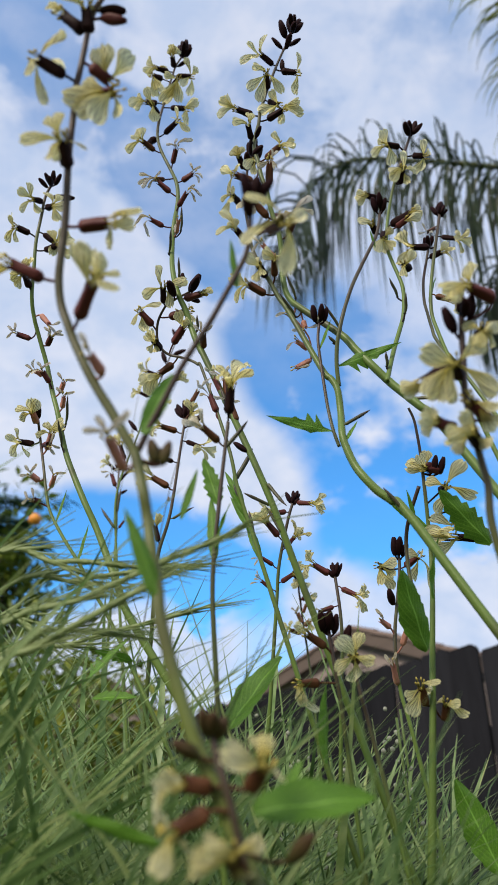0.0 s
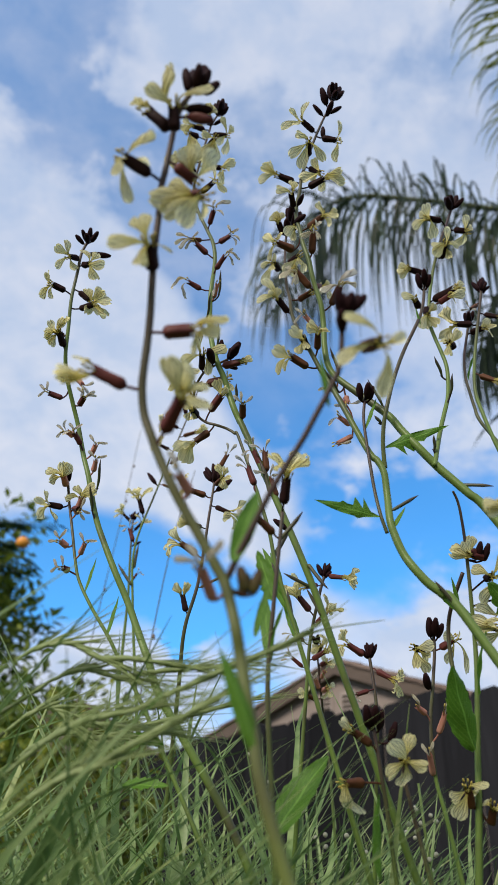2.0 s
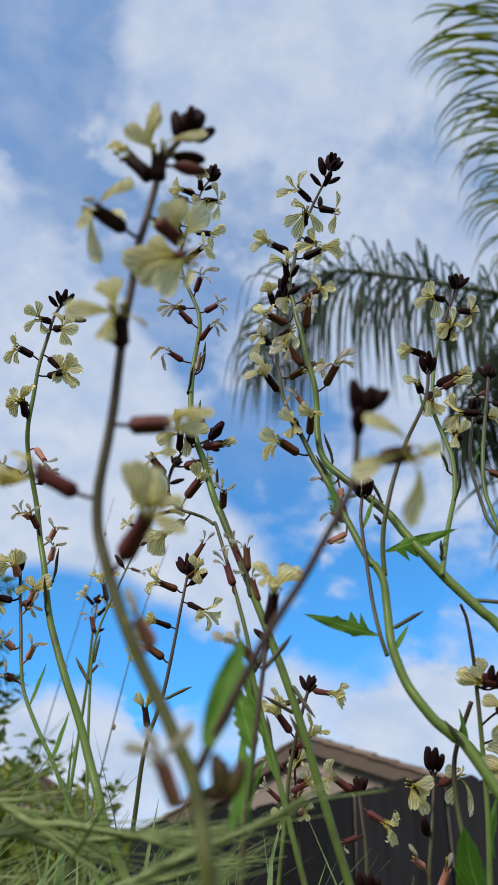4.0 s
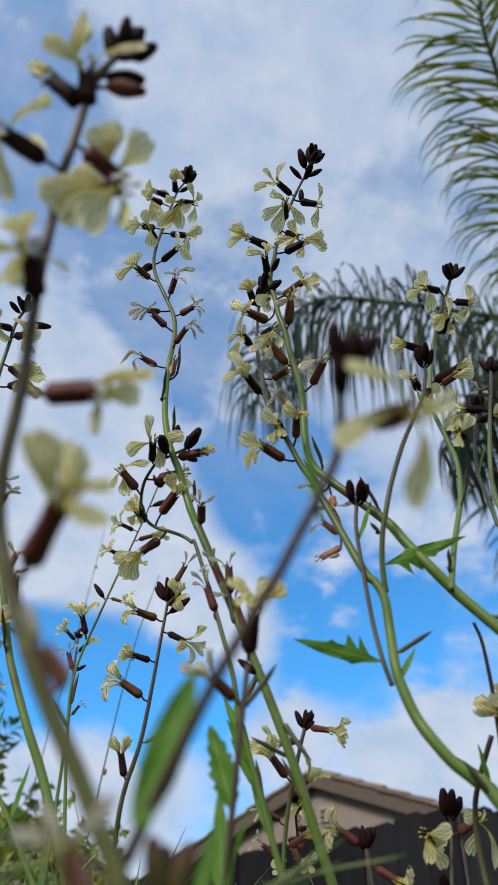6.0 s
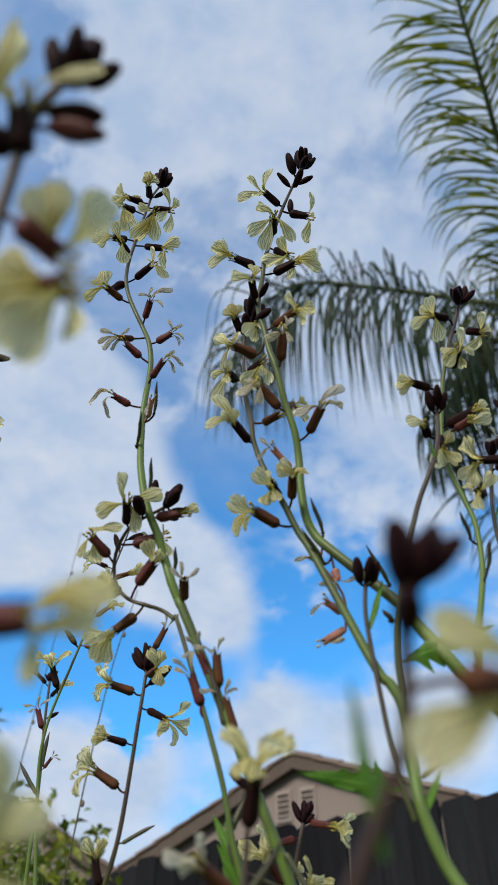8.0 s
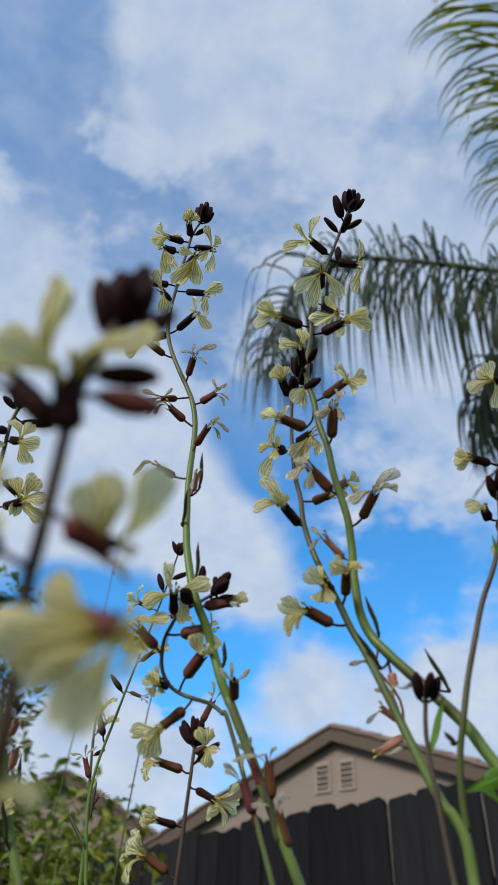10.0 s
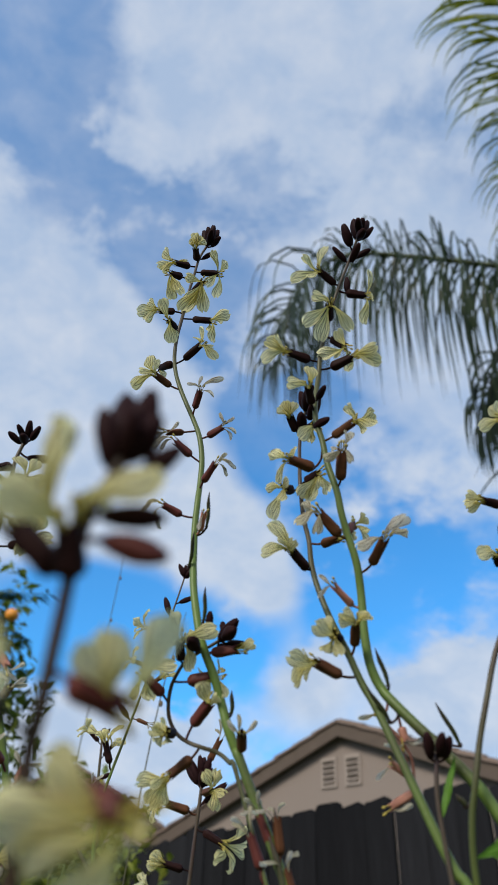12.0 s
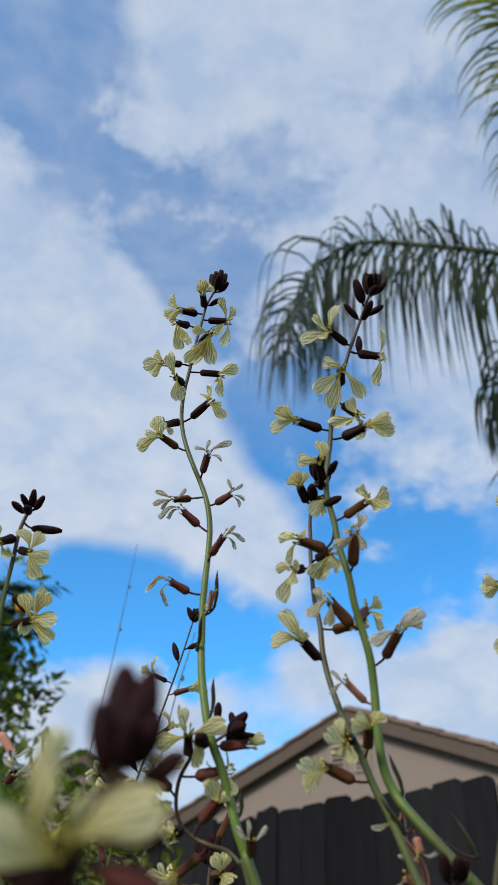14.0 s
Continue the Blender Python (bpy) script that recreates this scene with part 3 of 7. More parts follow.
def flower_at(s, z, out, kind, reach=14.0, size=1.0):
    """A flower, bud or pod at height z of a shoot, pointing along out; reach: from the stem to its mouth, in mm."""
    nominal = {"bud": 11.0, "pod": 19.0, "half": 14.0}.get(kind, 14.5)
    k = max(0.82, min(1.18, reach / nominal))
    if kind != "pod":
        k = max(k, 0.9 * size) if size > 1 else k
    at = Matrix.Translation(spot_at(s, z) - s.owner.location) @ along(out, rng.uniform(0, 6.3)) @ Matrix.Scale(k, 4)
    if kind == "bud":
        child("bud", BUD_BIG, s.owner, at)
        return
    if kind == "pod":
        child("seed_pod", POD_MESH, s.owner, at)
        return
    bodies, petals, mouth = {
        "open": (CALYX_OPEN, PETALS_OPEN, 11.5 * MM), "half": (CALYX_OPEN[:1], PETALS_HALF, 11.0 * MM),
        "fading": (CALYX_FADING, PETALS_FADING, 12.0 * MM), "wilted": (CALYX_WILTED, PETALS_WILTED, 11.5 * MM), "spent": (CALYX_WILTED[1:], PETALS_WILTED, 11.5 * MM)}[kind]
    if kind == "open" and s.red:
        bodies = CALYX_OPEN_RED
    body = child("flower", rng.choice({"open": [bodies[0], bodies[0], bodies[0], bodies[-1]], "wilted": [bodies[0], bodies[0], bodies[-1]]}.get(kind, bodies)), s.owner, at)
    spread = rng.uniform(0.45, 0.75)
    for i, a in enumerate((spread, math.pi - spread, math.pi + spread, -spread)):
        if kind in ("wilted", "fading", "spent") and rng.random() < 0.2:
            continue
        a += rng.uniform(-0.15, 0.15)
        m = Matrix.Translation((0.6 * MM * math.cos(a), 0.6 * MM * math.sin(a), mouth)) @ Matrix.Rotation(a, 4, "Z") @ Matrix.Rotation(rng.uniform(-0.2, 0.25), 4, "Y") @ Matrix.Rotation(rng.uniform(-0.3, 0.3), 4, "Z") @ Matrix.Scale(rng.uniform(0.88, 1.08), 4)
        child("petal", rng.choice(petals), body, m)


def blade_mesh(name, length, width, arch, cup, material, ruffle, seed):
    """A petal whose chord runs along +z from its claw to its tip; it arches to +x, and cup folds its sides back."""
    rnd = random.Random(seed)
    rows, cols = 15, 11
    ph = rnd.uniform(0, 6)
    verts, uv, faces = [], [], []
    for i in range(rows):
        v = i / (rows - 1)
        w = width * (0.13 + 0.87 * max(0.0, min(1.0, (v - 0.18) / 0.50)) ** 1.25) * (1 - 0.60 * max(0.0, (v - 0.78) / 0.22) ** 2.4)
        x = arch * length * math.sin(math.pi * v ** 0.75)
        for k in range(cols):
            u = k / (cols - 1) - 0.5
            side = 0.04 * length * math.sin(5 * v + ph)
            lift = -cup * w * (2 * abs(u)) ** 1.8 * 0.5 + ruffle * width * v * (0.10 * math.sin(8 * u + ph + 5 * v) + 0.05 * math.sin(21 * u - 9 * v + 2 * ph))
            notch = (-0.05 * (1 - min(1, abs(u) * 5)) + 0.02 * math.sin(17 * u + ph)) * length if i == rows - 1 else 0.0
            verts.append((x + lift, u * w * (1 - 0.12 * abs(cup)) + side * v, length * v + notch))
            uv.append((k / (cols - 1), v))
    for i in range(rows - 1):
        for k in range(cols - 1):
            a = i * cols + k
            faces.append((a, a + 1, a + cols + 1, a + cols))
    return mesh_from(name, verts, faces, material, uv=uv)


BLADE = 14 * MM
BLADES = [blade_mesh("petal", BLADE, 7.5 * MM, a, c, PETAL, r, 50 + i) for i, (a, c, r) in enumerate([(0.16, 0.30, 0.7), (0.10, 0.55, 1.0), (0.22, 0.15, 0.6), (0.12, -0.35, 0.9), (0.18, 0.75, 1.2)])]
BLADES_FADING = [blade_mesh("petal", BLADE, 6.6 * MM, a, c, PETAL_OLD, r, 60 + i) for i, (a, c, r) in enumerate([(0.22, 0.9, 1.6), (0.12, 0.7, 2.0), (0.28, -0.7, 1.6)])]
BLADES_WILTED = [blade_mesh("petal", BLADE, 4.0 * MM, a, c, PETAL_OLD, r, 70 + i) for i, (a, c, r) in enumerate([(0.34, 1.2, 2.6), (0.26, -1.0, 2.2), (0.42, 1.0, 3.0)])]
BLADES_HALF = [blade_mesh("petal", BLADE, 9.0 * MM, a, c, PETAL, r, 80 + i) for i, (a, c, r) in enumerate([(0.14, 0.9, 1.2), (0.20, 1.0, 1.5)])]


def join(into, verts, faces, tone):
    base = len(into[0])
    into[0].extend(verts)
    into[1].extend(tuple(base + i for i in f) for f in faces)
    into[2].extend(tone)


def husk(foot, mouth, radius, closed):
    """The four sepals: a lobed tube with a rounded foot, parted at the mouth, or closed to a blunt tip as in a bud."""
    length = (mouth - foot).length
    turn = Matrix.Translation(foot) @ along(mouth - foot, rng.uniform(0, 6.3))
    rows, cols = 11, 16
    verts, faces, tone = [], [], []
    for i in range(rows):
        v = i / (rows - 1)
        for k in range(cols):
            a = 2 * math.pi * k / cols
            lobe = 0.5 + 0.5 * math.cos(4 * a)
            if closed:
                r = radius * max(0.05, math.sin(math.pi * min(1.0, 0.09 + 0.86 * v ** 0.95))) ** 0.55 * (0.88 + 0.14 * lobe)
                z = length * v * (1 - 0.03 * (1 - lobe) * v)
            else:
                r = radius * (0.50 + 0.50 * min(1, v / 0.13) ** 0.6) * (1.08 - 0.20 * v) * (0.84 + 0.18 * lobe) * (1 + 0.5 * max(0, v - 0.8) * lobe)
                z = length * v * (1 - 0.20 * (1 - lobe) * max(0, v - 0.65) / 0.35)
            r *= 1 + 0.05 * math.sin(7 * v + 2 * a)
            verts.append(turn @ Vector((r * math.cos(a), r * math.sin(a), z)))
            tone.append(0.1 + 0.8 * v)
    for i in range(rows - 1):
        for k in range(cols):
            j = (k + 1) % cols
            faces.append((i * cols + k, i * cols + j, (i + 1) * cols + j, (i + 1) * cols + k))
    faces.append(tuple(range(cols))[::-1])
    if closed:
        faces.append(tuple((rows - 1) * cols + k for k in range(cols)))
    return verts, faces, tone


def bloom(s, z, kind, skin, foot, mouth, petals=()):
    """A flower, bud or pod on a shoot at height z; foot, mouth: its calyx's ends from the stem, and petals: each tip from the mouth, in mm."""
    spot = spot_at(s, z) - s.owner.location
    f, m = spot + Vector(foot) * MM, spot + Vector(mouth) * MM
    axis = (m - f).normalized()
    length = (m - f).length
    made = ([], [], [])
    bend = f - axis * 0.25 * (f - spot).length
    stalk = spline([spot, spot.lerp(bend, 0.6), f, f + axis * 0.8 * MM], 4)
    join(made, *tube(stalk, [0.45 * MM] * (len(stalk) - 3) + [0.6 * MM, 0.8 * MM, 1.0 * MM], 6, [1.0] * len(stalk)))
    if kind == "pod":
        line = spline([f, f.lerp(m, 0.35) + Vector((0.4 * MM, 0, 0)), f.lerp(m, 0.7), m], 5)
        n = len(line)
        join(made, *tube(line, [MM * (0.4 + 0.35 * min(1, i / 4)) * (1 if i < 0.6 * n else max(0.15, 1 - (i - 0.6 * n) / (0.4 * n))) for i in range(n)], 8, [i / n for i in range(n)]))
        child("seed_pod", mesh_from("seed_pod", *made[:2], POD, tone=made[2]), s.owner)
        return
    if kind in ("bud", "budlet"):
        join(made, *husk(f, m, max(1.5 * MM, min(2.5 * MM, (0.21 if kind == "bud" else 0.16) * length)), True))
        child("bud", mesh_from("bud", *made[:2], {"brown": CALYX_BROWN, "green": BUD_GREEN, "red": CALYX_RED}.get(skin, BUD), tone=made[2]), s.owner)
        return
    slim = kind in ("wilted", "spent")
    join(made, *husk(f, m, max(1.1 * MM if kind == "spent" else 1.6 * MM, min(2.5 * MM, (0.135 if kind == "spent" else 0.165 if slim else 0.185) * max(length, 10.5 * MM))), False))
    split = len(made[1])
    for k in range(6 if not slim else 2):
        a = k * 1.05 + 0.3
        side = axis.orthogonal().normalized()
        out = side * math.cos(a) + axis.cross(side) * math.sin(a)
        q, e = m + out * 0.7 * MM - axis * 3 * MM, m + out * 1.9 * MM + axis * rng.uniform(1.2, 3.2) * MM
        join(made, *tube([q, q.lerp(e, 0.75), q.lerp(e, 0.82), e], [0.18 * MM, 0.18 * MM, 0.48 * MM, 0.28 * MM], 5, [1] * 4))
    skins = {"dark": CALYX, "red": CALYX_RED, "brown": CALYX_BROWN}
    me = mesh_from("flower", *made[:2], [skins.get(skin, CALYX_PINK), ANTHER], tone=made[2])
    for i in range(split, len(me.polygons)):
        me.polygons[i].material_index = 1
    body = child("flower", me, s.owner)
    shapes = {"open": BLADES, "side": BLADES, "half": BLADES_HALF, "fading": BLADES_FADING}.get(kind, BLADES_WILTED)
    for tip in petals:
        tip = Vector(tip) * MM
        start = m - axis * 1.2 * MM
        size = max(7 * MM, (tip + axis * 1.2 * MM).length)
        chord = (tip + axis * 1.2 * MM).normalized()
        front = axis * 0.6 + Vector((rng.uniform(-0.5, 0.5), -0.55 + rng.uniform(-0.4, 0.4), -0.35 + rng.uniform(-0.4, 0.4)))
        if kind == "side":
            front = chord.cross(Vector((0.0, -1.0, -0.4))) * rng.choice((-1, 1)) + 0.8 * front
        front = (front - chord * front.dot(chord)).normalized()
        side = chord.cross(front)
        turn = Matrix((front, side, chord)).transposed().to_4x4()
        wide = max(0.85, min(1.1, 13 * MM / size)) if not slim else 1.0
        child("petal", rng.choice(shapes), body, Matrix.Translation(start) @ turn @ Matrix.Diagonal((size / BLADE, wide * size / BLADE, size / BLADE, 1)))



def leaf_on(owner, place, way, length, shape=0, roll=0.0, name="leaf"):
    """A leaf from its stalk's foot, pointing along way."""
    x = Vector(way).normalized()
    y = Vector((0, 0, 1)).cross(x)
    y = y.normalized() if y.length > 0.01 else Vector((0, 1, 0))
    z = x.cross(y)
    m = Matrix((x, y, z)).transposed().to_4x4()
    return child(name, LEAVES[shape], owner, Matrix.Translation(Vector(place) - owner.location) @ m @ Matrix.Rotation(roll, 4, "X") @ Matrix.Scale(length, 4))



# ---- rocket plants ----
near_plant = plant((0.119, 0.223), "tall rocket plant with cream flowers on a bent forked stem")
stem_a = shoot(near_plant, "stem", [(-0.0332, 0.1443, 1.2243), (-0.0352, 0.1454, 1.2202), (-0.0369, 0.1466, 1.2169), (-0.0381, 0.1485, 1.2114), (-0.0389, 0.1507, 1.2049), (-0.0398, 0.1532, 1.1967), (-0.0406, 0.1551, 1.1917), (-0.0405, 0.1568, 1.1854), (-0.0407, 0.1588, 1.1786), (-0.0409, 0.1609, 1.1720), (-0.0409, 0.1628, 1.1664), (-0.0408, 0.1646, 1.1610), (-0.0407, 0.1673, 1.1545), (-0.0409, 0.1701, 1.1472), (-0.0412, 0.1721, 1.1404), (-0.0413, 0.1744, 1.1341), (-0.0402, 0.1764, 1.1277), (-0.0378, 0.1772, 1.1217), (-0.0356, 0.1781, 1.1167), (-0.0317, 0.1791, 1.1089), (-0.0278, 0.1803, 1.1023), (-0.0237, 0.1816, 1.0961), (-0.0198, 0.1827, 1.0896), (-0.0172, 0.1834, 1.0853), (-0.0155, 0.1835, 1.0800), (-0.0139, 0.1834, 1.0739), (-0.0127, 0.1850, 1.0685), (-0.0110, 0.1850, 1.0601), (-0.0092, 0.1862, 1.0524), (-0.0075, 0.1866, 1.0436), (-0.0010, 0.1889, 1.0250), (0.0062, 0.1909, 1.0107), (0.0233, 0.1957, 0.9770), (0.0487, 0.2028, 0.9265), (0.0809, 0.2120, 0.8625), (0.1192, 0.2228, 0.7300)], 0.8, 1.7, 0.15, 0, True, True)
bloom(stem_a, 1.2220, "bud", "", (-0.4, -0.4, 1.1), (-1.9, -3.1, 8.3))
bloom(stem_a, 1.2239, "bud", "", (0.6, -0.4, 0.0), (1.9, -5.6, 4.0))
bloom(stem_a, 1.2239, "bud", "", (2.2, -0.2, 0.4), (4.6, -3.4, 4.9))
bloom(stem_a, 1.2225, "bud", "", (3.7, 0.0, 0.0), (8.4, -1.8, 2.8))
bloom(stem_a, 1.2239, "bud", "", (0.8, 0.3, 0.9), (2.8, -0.8, 11.1))
bloom(stem_a, 1.2239, "bud", "", (0.1, 0.4, 1.3), (-1.2, 1.3, 12.1))
bloom(stem_a, 1.2169, "bud", "", (1.9, -0.1, 0.2), (9.6, 0.1, 0.2))
bloom(stem_a, 1.2140, "bud", "red", (3.2, -0.4, 0.1), (11.1, -0.9, -2.4))
bloom(stem_a, 1.2094, "open", "dark", (0.4, -0.3, 0.4), (-0.2, -4.4, 6.2), ((-1.8, -7.0, 9.9), (10.6, -3.4, 5.1), (-7.3, -5.7, 0.7), (3.0, 2.2, 5.6)))
bloom(stem_a, 1.2100, "half", "dark", (-1.5, -0.1, 0.6), (-8.0, -1.9, 6.4), ((-1.0, -0.5, 0.7),))
bloom(stem_a, 1.1934, "open", "dark", (-3.4, -1.5, 1.5), (-11.2, -5.5, 3.5), ((8.6, -5.8, 4.0), (3.5, 7.3, -10.2), (-0.2, -0.1, -8.6), (7.0, 4.8, 2.1)))
bloom(stem_a, 1.2002, "open", "red", (2.3, 1.0, -0.9), (8.2, 5.0, -2.9), ((-3.8, -7.7, 5.2), (6.0, -3.0, 10.0), (-1.1, -8.0, 6.5)))
bloom(stem_a, 1.1883, "open", "red", (4.3, -0.4, -0.3), (12.5, -3.5, -2.7), ((-11.4, 3.0, -4.5), (-10.4, 0.9, 4.9), (-6.1, 2.3, -9.6), (-0.5, 7.0, -1.2), (-15.0, 0.3, -0.8)))
bloom(stem_a, 1.1658, "open", "dark", (0.2, -0.6, 0.0), (-0.6, -6.9, 3.8), ((-10.6, -2.0, -2.0), (-3.8, -0.9, 9.9), (-2.4, -0.1, -8.5), (5.1, 4.5, 2.4)))
bloom(stem_a, 1.1496, "side", "red", (3.9, 0.1, 0.0), (12.5, -0.4, 0.9), ((8.5, -2.1, 3.1), (4.7, -1.2, 1.9), (-0.6, 2.2, -3.1), (6.7, 0.2, -0.2)))
bloom(stem_a, 1.1341, "side", "red", (-4.3, -0.5, 0.6), (-13.4, -3.1, 4.0), ((-9.6, 0.9, -1.5), (-7.8, 2.0, -3.0), (-3.4, -1.2, 1.6), (-9.1, -0.1, -0.1)))
bloom(stem_a, 1.1185, "open", "red", (2.2, -2.6, 2.9), (7.0, -10.2, 8.6), ((-3.5, -8.4, 5.4), (4.9, 2.0, 6.0), (6.5, -2.1, -5.5), (0.5, -1.0, 10.0)))
bloom(stem_a, 1.1052, "spent", "", (3.0, -0.9, 0.9), (0.1, -5.5, 3.8), ((-1.4, -1.6, 2.3),))
bloom(stem_a, 1.0836, "spent", "", (-2.9, 1.0, -2.3), (-5.9, -6.2, 2.6), ((-2.7, -2.9, 4.1), (5.1, -3.3, 4.9), (-4.0, -0.8, 1.0)))
bloom(stem_a, 1.0842, "bud", "green", (4.9, 1.0, -0.6), (3.0, 0.4, 5.5))
bloom(stem_a, 1.0842, "bud", "green", (6.2, 1.4, -1.0), (7.8, 0.8, 5.1))
bloom(stem_a, 1.0842, "bud", "green", (3.7, 1.8, -0.9), (4.8, 4.7, 5.4))
stem_a2 = shoot(near_plant, "branch", [(0.0102, 0.1648, 1.1503), (0.0100, 0.1671, 1.1434), (0.0093, 0.1689, 1.1382), (0.0067, 0.1708, 1.1324), (0.0036, 0.1727, 1.1263), (0.0005, 0.1746, 1.1203), (-0.0038, 0.1768, 1.1131), (-0.0073, 0.1787, 1.1068), (-0.0107, 0.1808, 1.0997), (-0.0138, 0.1826, 1.0932), (-0.0166, 0.1843, 1.0867)], 0.7, 1.2, 0.2, 0, True, True)
bloom(stem_a2, 1.1495, "bud", "", (-0.0, 0.1, -1.4), (-0.9, -6.7, -0.5))
bloom(stem_a2, 1.1495, "bud", "", (-0.1, -1.8, 2.2), (-1.7, -6.8, 7.5))
bloom(stem_a2, 1.1495, "bud", "", (1.0, -2.1, 2.8), (2.3, -6.1, 6.7))
bloom(stem_a2, 1.1495, "bud", "", (1.7, -2.3, 3.2), (6.0, -4.8, 6.9))
bloom(stem_a2, 1.1495, "bud", "", (1.4, -1.3, 3.2), (4.7, -0.6, 11.0))
bloom(stem_a2, 1.1495, "bud", "", (0.8, -0.7, 2.3), (0.7, -0.8, 11.1))
bloom(stem_a2, 1.1428, "side", "brown", (5.5, -1.7, 0.4), (8.8, -8.3, -3.9), ((-9.2, -4.0, 5.4), (-10.1, 3.2, -4.9), (1.8, 7.7, -10.9), (2.4, -0.4, 0.7)))
stem_q = shoot(near_plant, "branch", [(0.0038, 0.1877, 1.0240), (0.0053, 0.1879, 1.0183), (0.0071, 0.1880, 1.0133), (0.0087, 0.1889, 1.0085), (0.0102, 0.1905, 1.0030), (0.0119, 0.1919, 0.9970), (0.0188, 0.2000, 0.9649), (0.0290, 0.2121, 0.9169), (0.0421, 0.2275, 0.8560), (0.0575, 0.2457, 0.7300)], 0.8, 1.4, 0.05, 0, False)
bloom(stem_q, 1.0221, "bud", "green", (-0.8, -0.4, 0.1), (-1.9, -5.2, 3.8))
bloom(stem_q, 1.0221, "bud", "green", (0.3, -0.8, 0.4), (0.5, -6.1, 3.2))
bloom(stem_q, 1.0214, "bud", "green", (1.3, -0.2, 0.4), (2.4, -2.3, 3.8))
bloom(stem_q, 1.0171, "bud", "green", (-3.8, -1.0, 0.8), (-8.6, -5.0, 2.9))
bloom(stem_q, 1.0133, "open", "brown", (5.1, 0.1, -0.7), (7.7, -5.6, 2.9), ((-8.0, -6.4, 0.2), (-2.2, 3.1, 4.3), (2.8, -3.9, -3.0), (0.1, 2.8, 4.9)))
bloom(stem_q, 1.0133, "open", "brown", (-2.7, -0.0, -0.7), (-8.3, -3.0, -0.2), ((-3.8, -5.9, -0.3), (-5.9, 8.6, -4.7), (-2.1, -6.5, 0.8)))
bloom(stem_q, 1.0085, "open", "brown", (-4.5, -0.6, 0.1), (-11.2, -1.0, -3.5), ((-2.7, -1.1, -7.2), (2.6, 7.3, -2.0), (-1.0, -7.6, 2.5)))
bloom(stem_q, 1.0030, "open", "brown", (0.0, 1.5, -4.1), (-1.3, -7.1, -1.7), ((-6.9, -4.9, -2.0), (5.7, 4.3, 2.9), (-4.2, -7.0, 1.4), (2.9, 8.4, -3.7)))
bloom(stem_q, 1.0025, "bud", "green", (9.1, 1.1, -1.7), (13.6, -3.8, 2.6))
left_pair_plant = plant((0.149, 0.434), "slender rocket plant with cream veined flowers and maroon buds")
stem_b = shoot(left_pair_plant, "stem", [(-0.0514, 0.3312, 1.5200), (-0.0557, 0.3316, 1.5068), (-0.0575, 0.3320, 1.4936), (-0.0593, 0.3327, 1.4803), (-0.0604, 0.3330, 1.4681), (-0.0612, 0.3313, 1.4545), (-0.0624, 0.3320, 1.4441), (-0.0626, 0.3319, 1.4309), (-0.0611, 0.3312, 1.4188), (-0.0580, 0.3305, 1.4073), (-0.0535, 0.3303, 1.3957), (-0.0494, 0.3316, 1.3867), (-0.0459, 0.3304, 1.3761), (-0.0438, 0.3305, 1.3638), (-0.0436, 0.3303, 1.3511), (-0.0437, 0.3282, 1.3385), (-0.0439, 0.3281, 1.3277), (-0.0435, 0.3280, 1.3173), (-0.0429, 0.3276, 1.3073), (-0.0419, 0.3268, 1.2975), (-0.0402, 0.3259, 1.2881), (-0.0383, 0.3252, 1.2796), (-0.0355, 0.3257, 1.2716), (-0.0319, 0.3273, 1.2638), (-0.0288, 0.3296, 1.2549), (-0.0261, 0.3296, 1.2466), (-0.0227, 0.3307, 1.2389), (-0.0196, 0.3300, 1.2320), (0.0109, 0.3368, 1.1625), (0.0283, 0.3491, 1.1180), (0.0465, 0.3619, 1.0712), (0.0737, 0.3810, 1.0013), (0.1081, 0.4052, 0.9129), (0.1490, 0.4340, 0.7300)], 0.65, 1.65, 0.15, 0, False)
bloom(stem_b, 1.5185, "bud", "", (0.6, 0.0, 0.0), (0.3, -6.6, 8.5))
bloom(stem_b, 1.5185, "bud", "", (1.6, -0.9, -0.1), (3.6, -7.6, 8.7))
bloom(stem_b, 1.5185, "bud", "", (2.1, 0.1, 1.2), (5.8, -1.8, 11.9))
bloom(stem_b, 1.5171, "bud", "", (3.2, -0.8, -0.4), (8.3, -7.9, -0.9))
bloom(stem_b, 1.5171, "bud", "", (1.3, -1.9, 0.1), (3.5, -11.3, 1.1))
bloom(stem_b, 1.5141, "bud", "", (1.6, -1.0, 3.3), (-1.2, -1.9, 15.5))
bloom(stem_b, 1.5068, "budlet", "", (1.6, 0.2, -0.2), (7.9, -2.2, 3.0))
bloom(stem_b, 1.5039, "half", "dark", (-0.5, -0.7, 0.2), (-1.3, -7.1, 3.5), ((-3.0, -3.3, 4.1), (0.4, -5.2, 6.7), (4.3, -3.1, 4.1), (1.7, -4.3, 5.5)))
bloom(stem_b, 1.4995, "open", "dark", (-3.6, -0.7, -0.4), (-12.1, -5.1, -3.1), ((-8.6, -2.1, -4.8), (-6.5, -1.1, 9.1), (-6.3, -1.0, -7.1), (7.5, 2.6, 5.0)))
bloom(stem_b, 1.4951, "open", "dark", (3.2, 0.2, -0.2), (13.8, 0.6, -0.4), ((-3.2, -8.3, 10.6), (3.6, -1.2, 9.8), (-7.1, 2.1, -8.6), (-1.2, 8.3, -10.7)))
bloom(stem_b, 1.4876, "open", "dark", (-5.5, -1.8, 1.2), (-11.9, -5.7, -0.5), ((7.4, 7.1, -9.0), (0.4, 8.9, -11.4), (4.1, 3.2, -10.4)))
